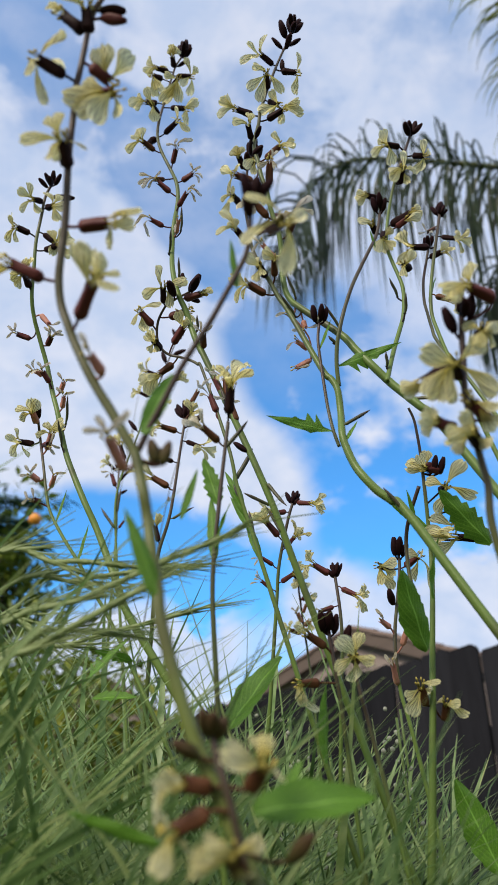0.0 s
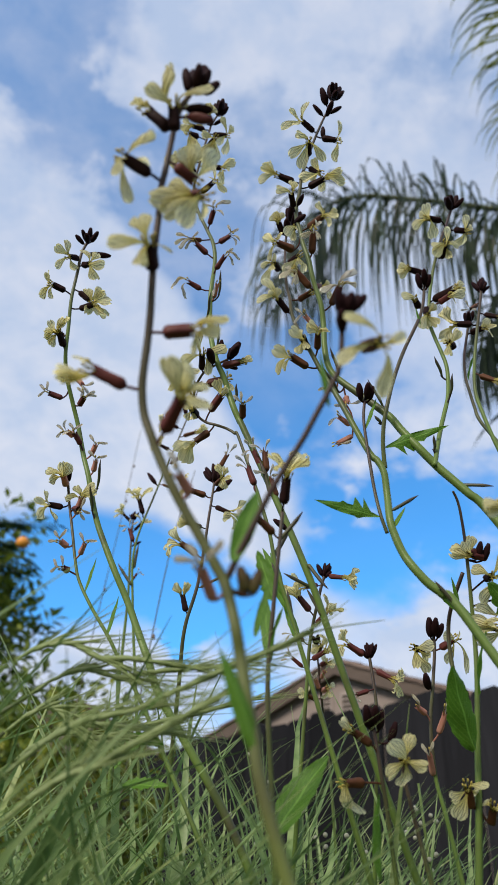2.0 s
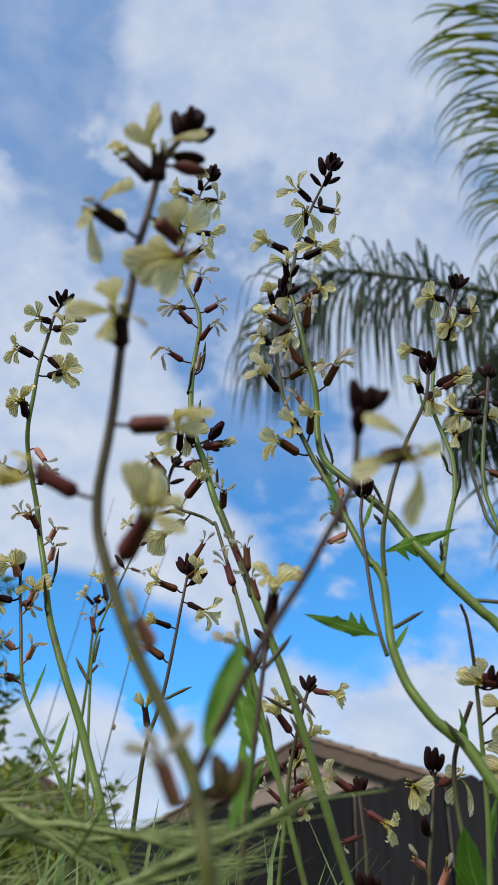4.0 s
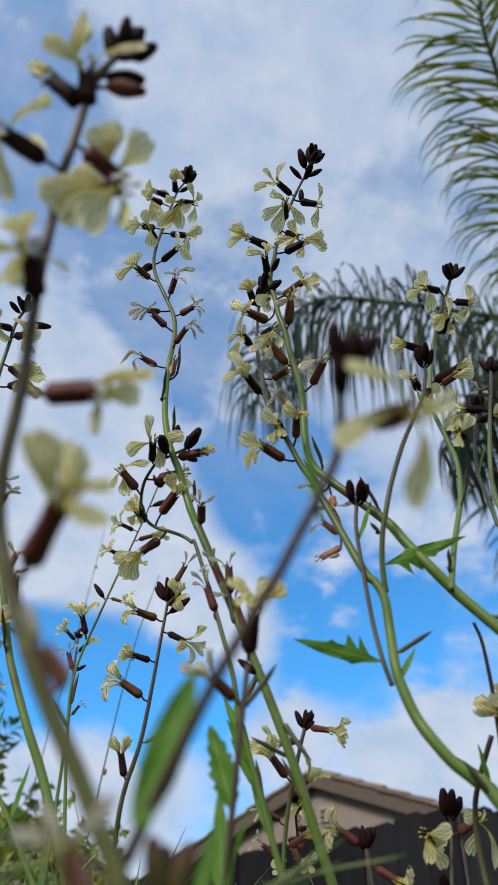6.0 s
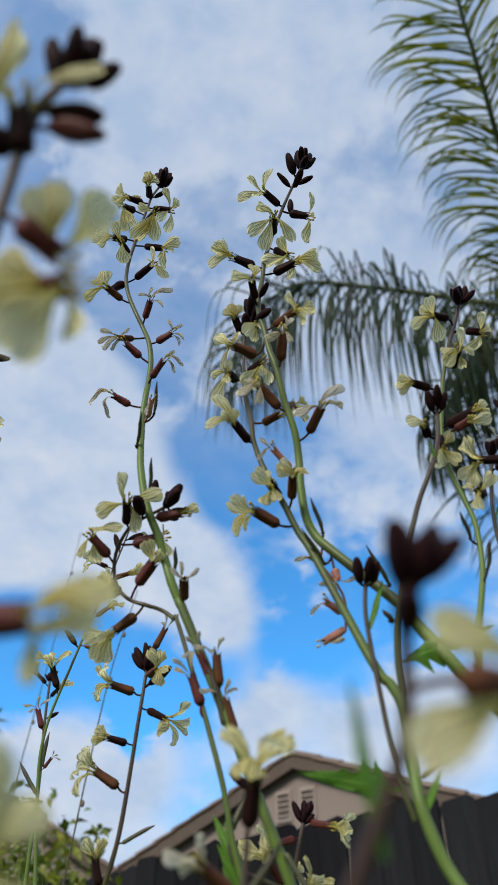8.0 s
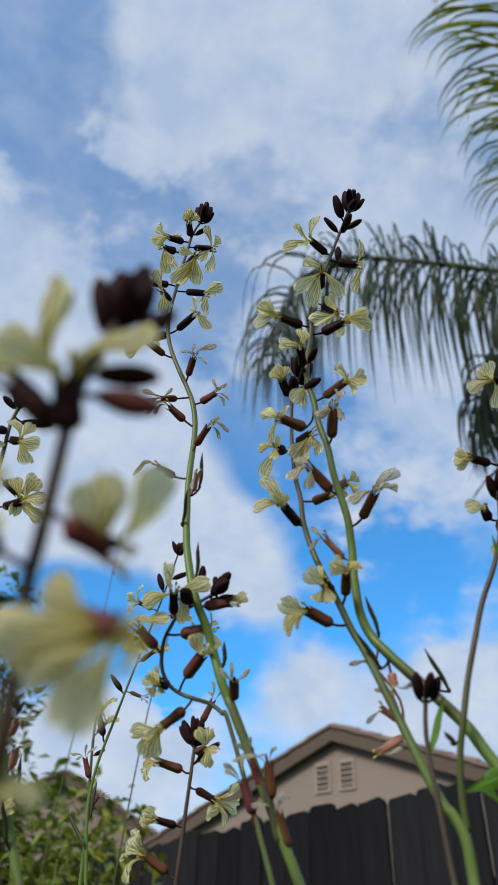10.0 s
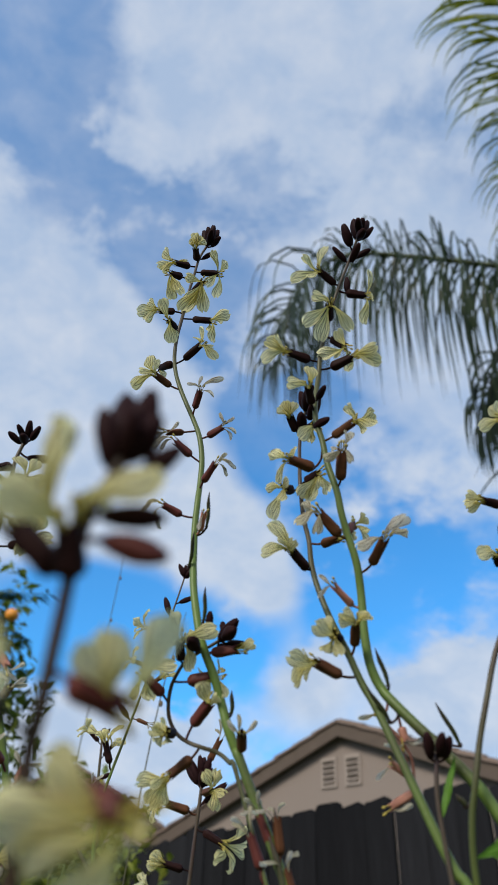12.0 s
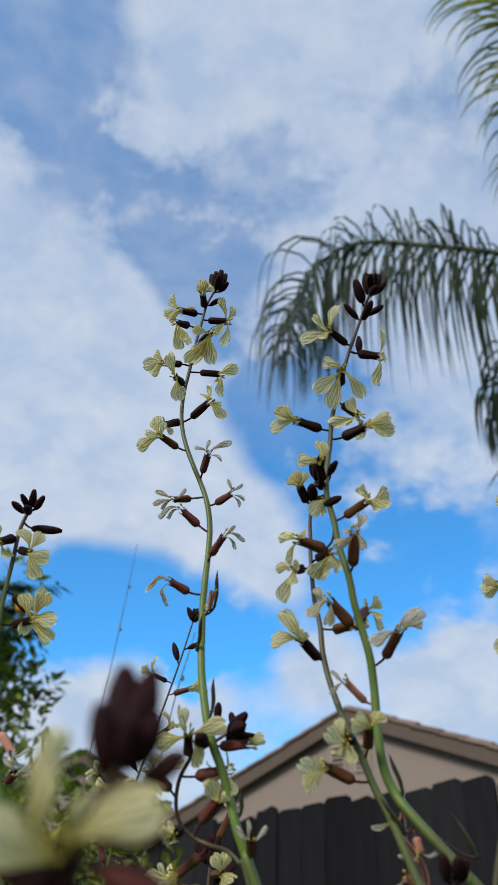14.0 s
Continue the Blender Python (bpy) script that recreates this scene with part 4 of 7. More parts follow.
bloom(stem_b, 1.4749, "open", "dark", (2.9, -2.5, 0.8), (9.2, -11.4, -0.3), ((-8.6, 7.5, -9.9), (-2.9, 7.9, -10.2), (-8.8, -4.6, -1.2), (1.0, 10.1, -12.9), (-11.5, 10.1, -13.3)))
bloom(stem_b, 1.4604, "open", "dark", (-4.5, -0.9, 0.6), (-12.8, -2.7, -0.7), ((-11.2, -1.2, -2.0), (1.8, -0.0, 8.3), (-7.1, -0.5, -7.1), (-6.5, 0.7, 7.1)))
bloom(stem_b, 1.4453, "open", "dark", (-0.9, -2.6, 0.9), (-3.2, -11.9, -3.5), ((1.4, 5.7, -10.4), (2.7, 8.6, -3.5), (-4.0, -7.9, 7.2)))
bloom(stem_b, 1.4559, "open", "dark", (5.7, 0.2, -0.1), (16.0, 0.7, -0.4), ((9.2, -5.4, 0.9), (-1.7, 6.4, -0.2), (0.8, 5.0, -10.6), (5.3, 2.7, 4.8)))
bloom(stem_b, 1.4228, "open", "dark", (4.7, -1.4, 1.9), (13.1, -6.0, 8.1), ((-0.6, -8.8, 3.2), (5.8, 4.5, 2.6), (7.9, 2.5, -8.0), (-3.4, 1.3, 6.3)))
bloom(stem_b, 1.4241, "open", "dark", (-1.8, 1.7, 0.3), (-9.1, 10.0, 5.0), ((4.2, -1.1, -6.6), (-1.7, 1.9, 5.6)))
bloom(stem_b, 1.4046, "open", "brown", (-4.7, -1.4, 0.9), (-12.5, -7.2, 3.3), ((-6.1, -4.7, -2.3), (-4.2, -1.5, 9.7), (1.6, -7.9, 2.1), (-11.1, 3.0, -4.1)))
bloom(stem_b, 1.3888, "wilted", "red", (1.2, -2.6, 2.8), (4.0, -9.7, 8.9), ((-5.5, -1.6, 1.9), (0.6, -3.4, 4.3), (10.6, -2.9, 4.0), (6.1, 2.2, -2.7)))
bloom(stem_b, 1.3798, "wilted", "brown", (-6.4, 0.1, -1.0), (-14.2, -2.1, -3.3), ((-7.8, -2.5, 3.0), (-8.9, 1.1, -1.7), (-5.3, 2.4, -3.2), (4.0, -1.7, 2.3)))
bloom(stem_b, 1.3610, "wilted", "red", (-4.8, -2.0, 2.5), (-12.7, -6.4, 7.9), ((-9.9, 1.7, -2.5), (-6.1, 2.2, -2.9)))
bloom(stem_b, 1.3748, "wilted", "red", (3.6, -0.6, 0.9), (11.1, -3.5, 4.8), ((-1.9, -3.4, 4.4), (4.7, -2.4, 3.2), (4.1, 1.6, -1.9), (1.9, 2.7, -3.4)))
bloom(stem_b, 1.3454, "wilted", "red", (1.6, -2.3, 3.1), (7.2, -7.7, 10.1), ((4.7, 3.8, -4.8), (8.5, 1.8, -2.0), (2.4, -1.0, 1.4)))
bloom(stem_b, 1.3312, "wilted", "red", (-5.9, -0.5, 0.5), (-14.1, -3.4, 3.9), ((-9.4, 2.5, -3.4), (-4.0, -0.1, 0.1), (-0.9, 6.3, -8.1)))
bloom(stem_b, 1.3219, "pod", "", (4.8, -2.1, 2.9), (5.8, -11.3, 14.6))
bloom(stem_b, 1.3219, "spent", "", (2.3, -1.8, 1.7), (4.4, -9.3, 6.5), ((-1.9, 3.9, -5.0),))
bloom(stem_b, 1.3073, "pod", "", (-1.7, -0.7, 0.1), (0.4, -12.0, 9.8))
bloom(stem_b, 1.2806, "pod", "", (1.6, -1.7, 2.3), (2.1, -9.7, 12.6))
bloom(stem_b, 1.2796, "budlet", "", (3.5, -0.6, 0.9), (3.9, -4.8, 6.3))
bloom(stem_b, 1.2385, "wilted", "brown", (1.5, -1.5, 1.0), (1.4, -9.6, 4.9), ((-0.9, -3.1, 3.9), (2.8, -0.8, 1.1), (-2.5, -0.8, 1.0)))
bloom(stem_b, 1.2502, "pod", "", (2.0, -0.6, 0.9), (2.2, -6.0, 7.8))
flower_at(stem_b, 1.2079, (-0.41, -0.13, 0.90), "wilted", 15.1, 0.90)
flower_at(stem_b, 1.1933, (-0.39, -0.19, 0.90), "pod", 20.9, 1.00)
flower_at(stem_b, 1.1903, (-0.30, -0.12, 0.95), "wilted", 32.9, 1.00)
flower_at(stem_b, 1.1595, (0.62, -0.17, -0.77), "pod", 17.6, 1.00)
flower_at(stem_b, 1.1757, (-0.81, -0.31, 0.49), "bud", 6.4, 1.00)
flower_at(stem_b, 1.2050, (-0.12, -0.11, 0.99), "pod", 17.8, 1.00)
flower_at(stem_b, 1.2021, (-0.11, -0.17, 0.98), "wilted", 17.2, 1.00)
flower_at(stem_b, 1.1381, (-0.52, -0.19, 0.83), "pod", 16.1, 1.00)
flower_at(stem_b, 1.1274, (-0.30, -0.13, 0.94), "pod", 15.7, 1.00)
flower_at(stem_b, 1.1503, (-0.90, -0.24, 0.36), "pod", 12.7, 1.00)
stem_b2 = shoot(left_pair_plant, "branch", [(-0.0272, 0.3248, 1.2798), (-0.0306, 0.3262, 1.2773), (-0.0345, 0.3264, 1.2746), (-0.0391, 0.3272, 1.2720), (-0.0428, 0.3279, 1.2693), (-0.0454, 0.3298, 1.2658), (-0.0475, 0.3323, 1.2617), (-0.0483, 0.3354, 1.2568), (-0.0477, 0.3383, 1.2520), (-0.0450, 0.3408, 1.2479), (-0.0409, 0.3418, 1.2453), (-0.0357, 0.3412, 1.2434), (-0.0299, 0.3424, 1.2421), (-0.0255, 0.3417, 1.2387), (-0.0224, 0.3409, 1.2340), (-0.0068, 0.3411, 1.1857), (-0.0017, 0.3443, 1.1640), (0.0070, 0.3494, 1.1378), (0.0232, 0.3590, 1.0887), (0.0474, 0.3732, 1.0153), (0.0780, 0.3912, 0.9223), (0.1146, 0.4126, 0.7300)], 0.6, 1.3, 0.12, 0, False)
bloom(stem_b2, 1.2779, "bud", "", (-0.6, -0.1, -0.9), (5.5, -8.6, 3.7))
bloom(stem_b2, 1.2784, "bud", "", (0.4, -0.0, 0.8), (-1.1, -0.1, 5.7))
bloom(stem_b2, 1.2779, "bud", "", (1.7, 1.4, -1.7), (9.1, 1.2, -1.4))
bloom(stem_b2, 1.2784, "bud", "", (0.1, -1.0, -0.8), (4.4, -11.6, -1.9))
bloom(stem_b2, 1.2773, "bud", "", (-0.4, 2.3, -1.5), (4.8, 8.6, 0.4))
bloom(stem_b2, 1.2729, "half", "red", (4.4, -0.2, -0.4), (14.6, -3.9, -0.2), ((0.8, -0.4, 0.5),))
bloom(stem_b2, 1.2720, "bud", "", (0.5, -2.6, 0.9), (-1.1, -14.5, -0.1))
bloom(stem_b2, 1.2686, "open", "dark", (-0.9, -1.3, 0.9), (-0.8, -9.1, 6.1), ((-2.7, -9.7, 5.5), (-11.5, 2.5, -3.5), (12.9, -2.1, 3.1), (4.9, 7.0, -8.9)))
bloom(stem_b2, 1.2632, "open", "red", (5.5, -0.2, -0.0), (16.6, -3.2, 1.9), ((-7.2, -0.4, -6.4), (-7.7, 3.8, 3.0), (2.6, 0.1, -8.1), (-1.0, 2.2, 5.3)))
bloom(stem_b2, 1.2568, "open", "red", (-2.1, -2.2, 2.2), (-8.8, -8.6, 7.1), ((11.5, -2.7, 3.8), (1.2, 2.8, 4.6), (-3.5, 1.4, -8.4), (2.0, 10.1, -6.1)))
bloom(stem_b2, 1.2456, "open", "red", (2.4, -3.8, 4.5), (8.9, -11.2, 10.9), ((-3.1, -8.4, 2.5), (4.4, 6.2, 0.4), (2.8, -5.8, -0.7)))
bloom(stem_b2, 1.2487, "open", "dark", (-0.5, -0.9, -1.3), (-1.9, -11.6, -3.9), ((-4.3, -5.4, -1.3), (-3.5, 7.7, -1.9), (-1.5, -7.1, 1.0), (0.2, 7.3, -1.3)))
bloom(stem_b2, 1.2436, "open", "brown", (-2.7, 2.1, -3.3), (-10.6, 4.0, -9.2), ((-7.2, 6.2, -8.2), (-11.4, 4.1, -1.5), (-5.1, -3.0, -4.4), (-4.6, 9.8, -6.9)))
flower_at(stem_b2, 1.1514, (-0.39, -0.12, 0.91), "pod", 16.2, 1.00)
flower_at(stem_b2, 1.1354, (-0.22, -0.11, 0.97), "pod", 18.7, 1.00)
flower_at(stem_b2, 1.1660, (0.33, 0.09, 0.94), "pod", 22.5, 1.00)
flower_at(stem_b2, 1.1986, (-0.36, -0.10, 0.93), "wilted", 20.4, 1.00)
right_pair_plant = plant((0.274, 0.269), "branched rocket plant with cream veined flowers and dark buds")
stem_c = shoot(right_pair_plant, "stem", [(0.0275, 0.2890, 1.4710), (0.0238, 0.2915, 1.4595), (0.0207, 0.2924, 1.4498), (0.0172, 0.2943, 1.4391), (0.0143, 0.2958, 1.4292), (0.0114, 0.2969, 1.4174), (0.0093, 0.2977, 1.4074), (0.0076, 0.2975, 1.3986), (0.0066, 0.2987, 1.3865), (0.0049, 0.2973, 1.3728), (0.0045, 0.2965, 1.3599), (0.0068, 0.2973, 1.3499), (0.0088, 0.2982, 1.3380), (0.0117, 0.2988, 1.3272), (0.0135, 0.3010, 1.3176), (0.0155, 0.3034, 1.3103), (0.0186, 0.3059, 1.2994), (0.0200, 0.3094, 1.2883), (0.0203, 0.3108, 1.2757), (0.0217, 0.3117, 1.2644), (0.0248, 0.3121, 1.2566), (0.0304, 0.3098, 1.2485), (0.0484, 0.3050, 1.2275), (0.0553, 0.3038, 1.2164), (0.0617, 0.3023, 1.2062), (0.0685, 0.3029, 1.1978), (0.0747, 0.3023, 1.1902), (0.0811, 0.3012, 1.1822), (0.0889, 0.3005, 1.1723), (0.1136, 0.2961, 1.1237), (0.1558, 0.2887, 1.0433), (0.2098, 0.2795, 0.9413), (0.2744, 0.2686, 0.7300)], 0.65, 1.9, 0.14, 0, False)
bloom(stem_c, 1.4620, "bud", "", (-1.3, -1.7, 1.6), (-4.9, -8.3, 10.1))
bloom(stem_c, 1.4698, "bud", "", (-0.1, 0.5, 0.1), (-1.7, -3.7, 10.4))
bloom(stem_c, 1.4698, "bud", "", (0.8, -0.7, -0.1), (2.0, -9.0, 4.2))
bloom(stem_c, 1.4685, "bud", "", (2.6, -0.5, 0.7), (8.0, -4.0, 5.4))
bloom(stem_c, 1.4562, "bud", "", (0.8, -0.2, -1.4), (4.0, -8.9, 1.5))
bloom(stem_c, 1.4562, "budlet", "", (3.0, -0.7, 1.0), (10.2, -3.3, 4.6))
bloom(stem_c, 1.4541, "budlet", "", (-1.2, -0.6, 0.7), (-7.6, -4.8, 6.0))
bloom(stem_c, 1.4710, "bud", "", (0.6, -1.4, -0.4), (-1.4, -10.9, -0.6))
bloom(stem_c, 1.4710, "bud", "", (1.5, 0.1, 1.1), (5.3, -1.2, 11.1))
bloom(stem_c, 1.4710, "bud", "", (-0.2, -0.3, -2.1), (1.7, -8.9, -6.5))
bloom(stem_c, 1.4403, "open", "dark", (-2.2, -0.4, 0.0), (-10.1, -5.6, 3.2), ((-8.4, -6.3, 2.1), (3.1, -7.1, 9.2), (-5.5, -1.7, -6.1), (-12.9, 3.2, -4.5)))
bloom(stem_c, 1.4369, "bud", "", (4.6, 0.7, 0.0), (4.5, -1.7, 7.9))
bloom(stem_c, 1.4369, "open", "dark", (4.1, 0.7, -0.8), (14.0, 1.5, -1.5), ((-0.0, -7.6, 9.7), (-1.2, 8.1, -10.4), (1.4, -2.8, -4.5)))
bloom(stem_c, 1.4174, "open", "dark", (0.4, -1.5, -0.5), (-0.1, -12.1, -0.9), ((-11.1, 6.1, -8.1), (9.7, 7.5, -9.4), (-7.4, -6.4, -0.1), (4.6, 5.9, 0.7), (-3.5, 10.4, -13.5)))
bloom(stem_c, 1.4095, "open", "dark", (3.1, 0.1, -2.0), (9.0, -3.3, -10.5), ((-12.8, 1.8, -2.7), (2.7, 9.0, -5.2), (-5.1, -7.9, 1.9), (-5.3, 6.2, -0.0)))
bloom(stem_c, 1.3935, "open", "dark", (-4.1, -0.6, 0.2), (-14.2, -4.3, 1.4), ((-9.3, -5.7, 1.5), (-11.3, 2.9, -1.9), (-5.3, -7.9, 2.1)))
bloom(stem_c, 1.3893, "open", "dark", (5.1, -0.7, 0.5), (14.9, -5.2, 3.5), ((9.2, -5.0, 1.7), (12.0, 1.6, 0.2), (7.3, -0.7, -6.5), (-3.1, 7.4, -1.5)))
bloom(stem_c, 1.3626, "open", "dark", (-1.5, -2.7, 2.7), (-3.3, -9.6, 6.6), ((-8.3, -5.1, -1.8), (1.3, -1.0, 9.4)))
bloom(stem_c, 1.3683, "bud", "", (0.8, -1.4, 1.1), (3.8, -7.1, 3.6))
bloom(stem_c, 1.3576, "bud", "", (-1.1, 0.6, -1.7), (4.8, -4.8, -1.2))
bloom(stem_c, 1.3487, "open", "brown", (4.1, -1.5, 1.5), (12.5, -6.9, 5.4), ((7.6, -3.4, -3.5), (8.6, 2.1, 5.6), (-3.2, -7.9, 2.0), (5.4, 5.9, 0.8)))
bloom(stem_c, 1.3272, "fading", "brown", (1.6, -2.3, 2.3), (1.9, -10.0, 12.2), ((-6.5, -1.4, -6.6), (2.6, 0.5, 7.6), (3.7, -0.9, -6.9), (-3.1, 4.3, 2.5)))
bloom(stem_c, 1.3081, "fading", "brown", (-3.5, -1.4, 0.9), (-11.9, -6.9, 7.8), ((-8.2, -1.6, -5.9), (-5.7, 2.8, 4.4), (-0.4, 0.7, -9.1)))
bloom(stem_c, 1.3103, "open", "red", (-0.5, 0.8, 1.4), (3.7, 8.0, 8.6), ((5.5, -3.2, -3.8), (5.8, 2.2, 5.4), (6.3, -0.7, -6.7), (-0.3, 2.7, 4.7)))
bloom(stem_c, 1.2958, "fading", "brown", (4.6, -2.4, 2.7), (9.1, -10.2, 9.6), ((6.1, -7.8, 4.8), (8.4, 2.6, 5.1), (-10.6, -0.9, -4.4)))
bloom(stem_c, 1.2841, "spent", "", (-3.4, -0.6, 0.3), (-10.9, -7.1, 5.1), ((-2.8, -1.2, 1.5), (-1.5, 1.3, -1.8)))
bloom(stem_c, 1.3487, "open", "brown", (-3.2, 5.9, -8.9), (-13.9, 1.9, -7.2), ((-7.1, -5.3, -1.5), (-3.8, 8.9, -5.6), (2.7, -6.2, -0.0)))
bloom(stem_c, 1.2544, "pod", "", (1.2, -1.2, 1.6), (-3.7, -9.3, 11.8))
bloom(stem_c, 1.2485, "pod", "", (-3.4, 2.2, -3.5), (-11.8, -7.0, 4.9))
bloom(stem_c, 1.2499, "spent", "", (1.5, 3.9, -5.5), (2.8, 4.8, -9.8), ((2.1, -0.7, 0.9), (-3.1, -0.2, 0.2)))
bloom(stem_c, 1.2485, "pod", "", (19.6, 7.2, -8.7), (11.0, -1.6, 2.3))
bloom(stem_c, 1.2530, "spent", "", (-1.8, 3.5, -5.1), (-4.3, 0.7, -4.7), ((-2.3, 0.8, -1.1),))
flower_at(stem_c, 1.1877, (0.95, -0.23, -0.20), "pod", 8.9, 1.00)
stem_c2 = shoot(right_pair_plant, "branch", [(0.0031, 0.3157, 1.3874), (0.0018, 0.3160, 1.3802), (0.0000, 0.3173, 1.3717), (-0.0008, 0.3188, 1.3622), (-0.0008, 0.3190, 1.3536), (-0.0009, 0.3167, 1.3422), (0.0003, 0.3176, 1.3261), (0.0022, 0.3160, 1.3143), (0.0028, 0.3137, 1.3028), (0.0050, 0.3115, 1.2911), (0.0092, 0.3099, 1.2782), (0.0140, 0.3103, 1.2679), (0.0184, 0.3103, 1.2569), (0.0235, 0.3096, 1.2463), (0.0385, 0.3058, 1.2071), (0.0428, 0.3049, 1.2001), (0.0453, 0.3049, 1.1936), (0.0462, 0.3061, 1.1821), (0.0460, 0.3034, 1.1690), (0.0476, 0.3033, 1.1613), (0.0506, 0.3034, 1.1530), (0.0543, 0.3022, 1.1460), (0.0592, 0.3020, 1.1397), (0.0647, 0.3015, 1.1348), (0.0699, 0.3002, 1.1289), (0.0967, 0.2950, 1.0786), (0.1345, 0.2877, 1.0073), (0.1826, 0.2786, 0.9169), (0.2401, 0.2675, 0.7300)], 0.65, 1.9, 0.15, 0, False)
bloom(stem_c2, 1.3819, "bud", "", (-0.3, 0.2, -1.3), (0.4, -8.9, 4.0))
bloom(stem_c2, 1.3784, "bud", "", (2.3, 0.5, -2.0), (3.9, -9.4, 1.0))
bloom(stem_c2, 1.3746, "bud", "", (0.0, 1.4, -3.8), (-1.1, -9.4, -2.4))
bloom(stem_c2, 1.3802, "bud", "", (2.8, 1.9, -1.6), (6.3, -1.5, 7.7))
bloom(stem_c2, 1.3819, "bud", "", (-0.8, 0.4, 0.1), (-2.3, -2.2, 8.3))
bloom(stem_c2, 1.3835, "bud", "", (0.6, -0.4, 0.5), (2.2, -5.9, 7.6))
bloom(stem_c2, 1.3696, "half", "dark", (-2.0, -0.5, 0.1), (-5.2, -6.4, 4.3), ((-4.5, -2.2, 2.7), (-1.9, -3.9, 4.9), (1.4, -1.8, 2.3), (-1.1, -3.3, 4.2)))
bloom(stem_c2, 1.3707, "open", "dark", (2.0, -1.0, -1.1), (5.1, -10.4, -5.2), ((-6.9, -0.4, -7.6), (-1.6, 8.7, -3.0), (1.8, -1.7, -5.9)))
bloom(stem_c2, 1.3389, "open", "dark", (-3.7, -0.9, -1.4), (-7.0, -9.9, -6.2), ((-1.6, -1.2, -6.7), (-4.1, 7.8, -10.2), (1.5, -6.0, -0.4), (-7.2, 3.8, 3.0)))
bloom(stem_c2, 1.3406, "open", "dark", (2.1, -1.6, 1.2), (7.7, -7.1, 1.8), ((-8.1, 6.1, -8.1), (-4.0, 7.1, -9.2), (0.2, -0.5, -7.5), (3.8, 9.2, -3.7)))
bloom(stem_c2, 1.3002, "open", "dark", (-1.9, -0.4, 0.0), (-8.2, -6.6, 4.5), ((-8.7, -5.9, 7.4), (-11.1, 2.7, 0.6), (0.3, -6.8, 0.5), (-3.7, 0.5, 7.4)))
bloom(stem_c2, 1.3130, "half", "brown", (4.9, -0.7, -0.5), (11.3, -7.4, -1.5), ((1.3, -0.1, 0.2),))
bloom(stem_c2, 1.2655, "open", "brown", (1.4, -3.2, 3.4), (1.1, -10.8, 8.2), ((-4.5, -7.2, 1.0), (4.4, 2.2, 5.4), (-5.8, -5.5, -1.2), (5.4, 3.1, 4.3)))
bloom(stem_c2, 1.2746, "open", "dark", (0.5, 0.0, -2.5), (-2.3, -10.4, -5.4), ((-6.8, -6.5, 0.1), (-2.3, 8.4, -2.7), (1.8, -0.7, -7.2), (-1.9, 1.5, 6.1)))
bloom(stem_c2, 1.2594, "open", "brown", (-5.8, -0.4, -0.2), (-15.2, -5.3, 2.7), ((-8.8, -5.8, -1.0), (-6.6, 8.4, -4.3), (-3.4, -6.9, 0.6), (-2.5, 8.5, -2.8)))
bloom(stem_c2, 1.2463, "spent", "", (9.8, 11.4, -14.8), (3.2, 7.0, -12.6), ((-0.8, 1.3, -1.7),))
bloom(stem_c2, 1.2463, "spent", "", (11.2, 14.7, -19.0), (2.7, 15.8, -24.0), ((1.9, -0.4, 0.6),))
flower_at(stem_c2, 1.1724, (0.85, -0.11, 0.52), "pod", 9.0, 1.00)
flower_at(stem_c2, 1.1271, (-0.65, -0.16, 0.75), "pod", 12.7, 1.00)
stem_d = shoot(right_pair_plant, "branch", [(0.0381, 0.3008, 1.2330), (0.0370, 0.3015, 1.2219), (0.0377, 0.3024, 1.2103), (0.0389, 0.3030, 1.1970), (0.0404, 0.3037, 1.1826), (0.0422, 0.3031, 1.1706), (0.0446, 0.3044, 1.1629)], 0.7, 1.1, 0.1, 0, False)
bloom(stem_d, 1.2305, "bud", "", (-1.8, -0.8, 0.8), (-3.2, -6.2, 6.9))
bloom(stem_d, 1.2318, "bud", "", (0.8, -0.7, 0.3), (1.0, -7.6, 5.0))
bloom(stem_d, 1.2305, "bud", "", (2.4, -0.9, 1.0), (3.8, -5.4, 6.0))
stem_e = shoot(right_pair_plant, "branch", [(0.0725, 0.2959, 1.3071), (0.0707, 0.2945, 1.2946), (0.0683, 0.2944, 1.2840), (0.0641, 0.2935, 1.2731), (0.0589, 0.2949, 1.2617), (0.0539, 0.2937, 1.2481), (0.0500, 0.2950, 1.2357), (0.0473, 0.2961, 1.2247), (0.0456, 0.2991, 1.2156), (0.0453, 0.3025, 1.2061), (0.0461, 0.3057, 1.1967)], 0.8, 1.3, 0.12, 0, False)
bloom(stem_e, 1.3015, "bud", "", (-1.7, -0.8, 0.9), (-4.2, -5.9, 6.6))
bloom(stem_e, 1.3029, "bud", "", (0.2, -1.7, 1.4), (-1.1, -8.6, 6.2))
bloom(stem_e, 1.3015, "bud", "", (1.5, -1.2, 1.3), (2.7, -5.7, 6.3))
bloom(stem_e, 1.2247, "pod", "", (-2.3, 5.5, -6.1), (-5.5, 2.9, -3.2))
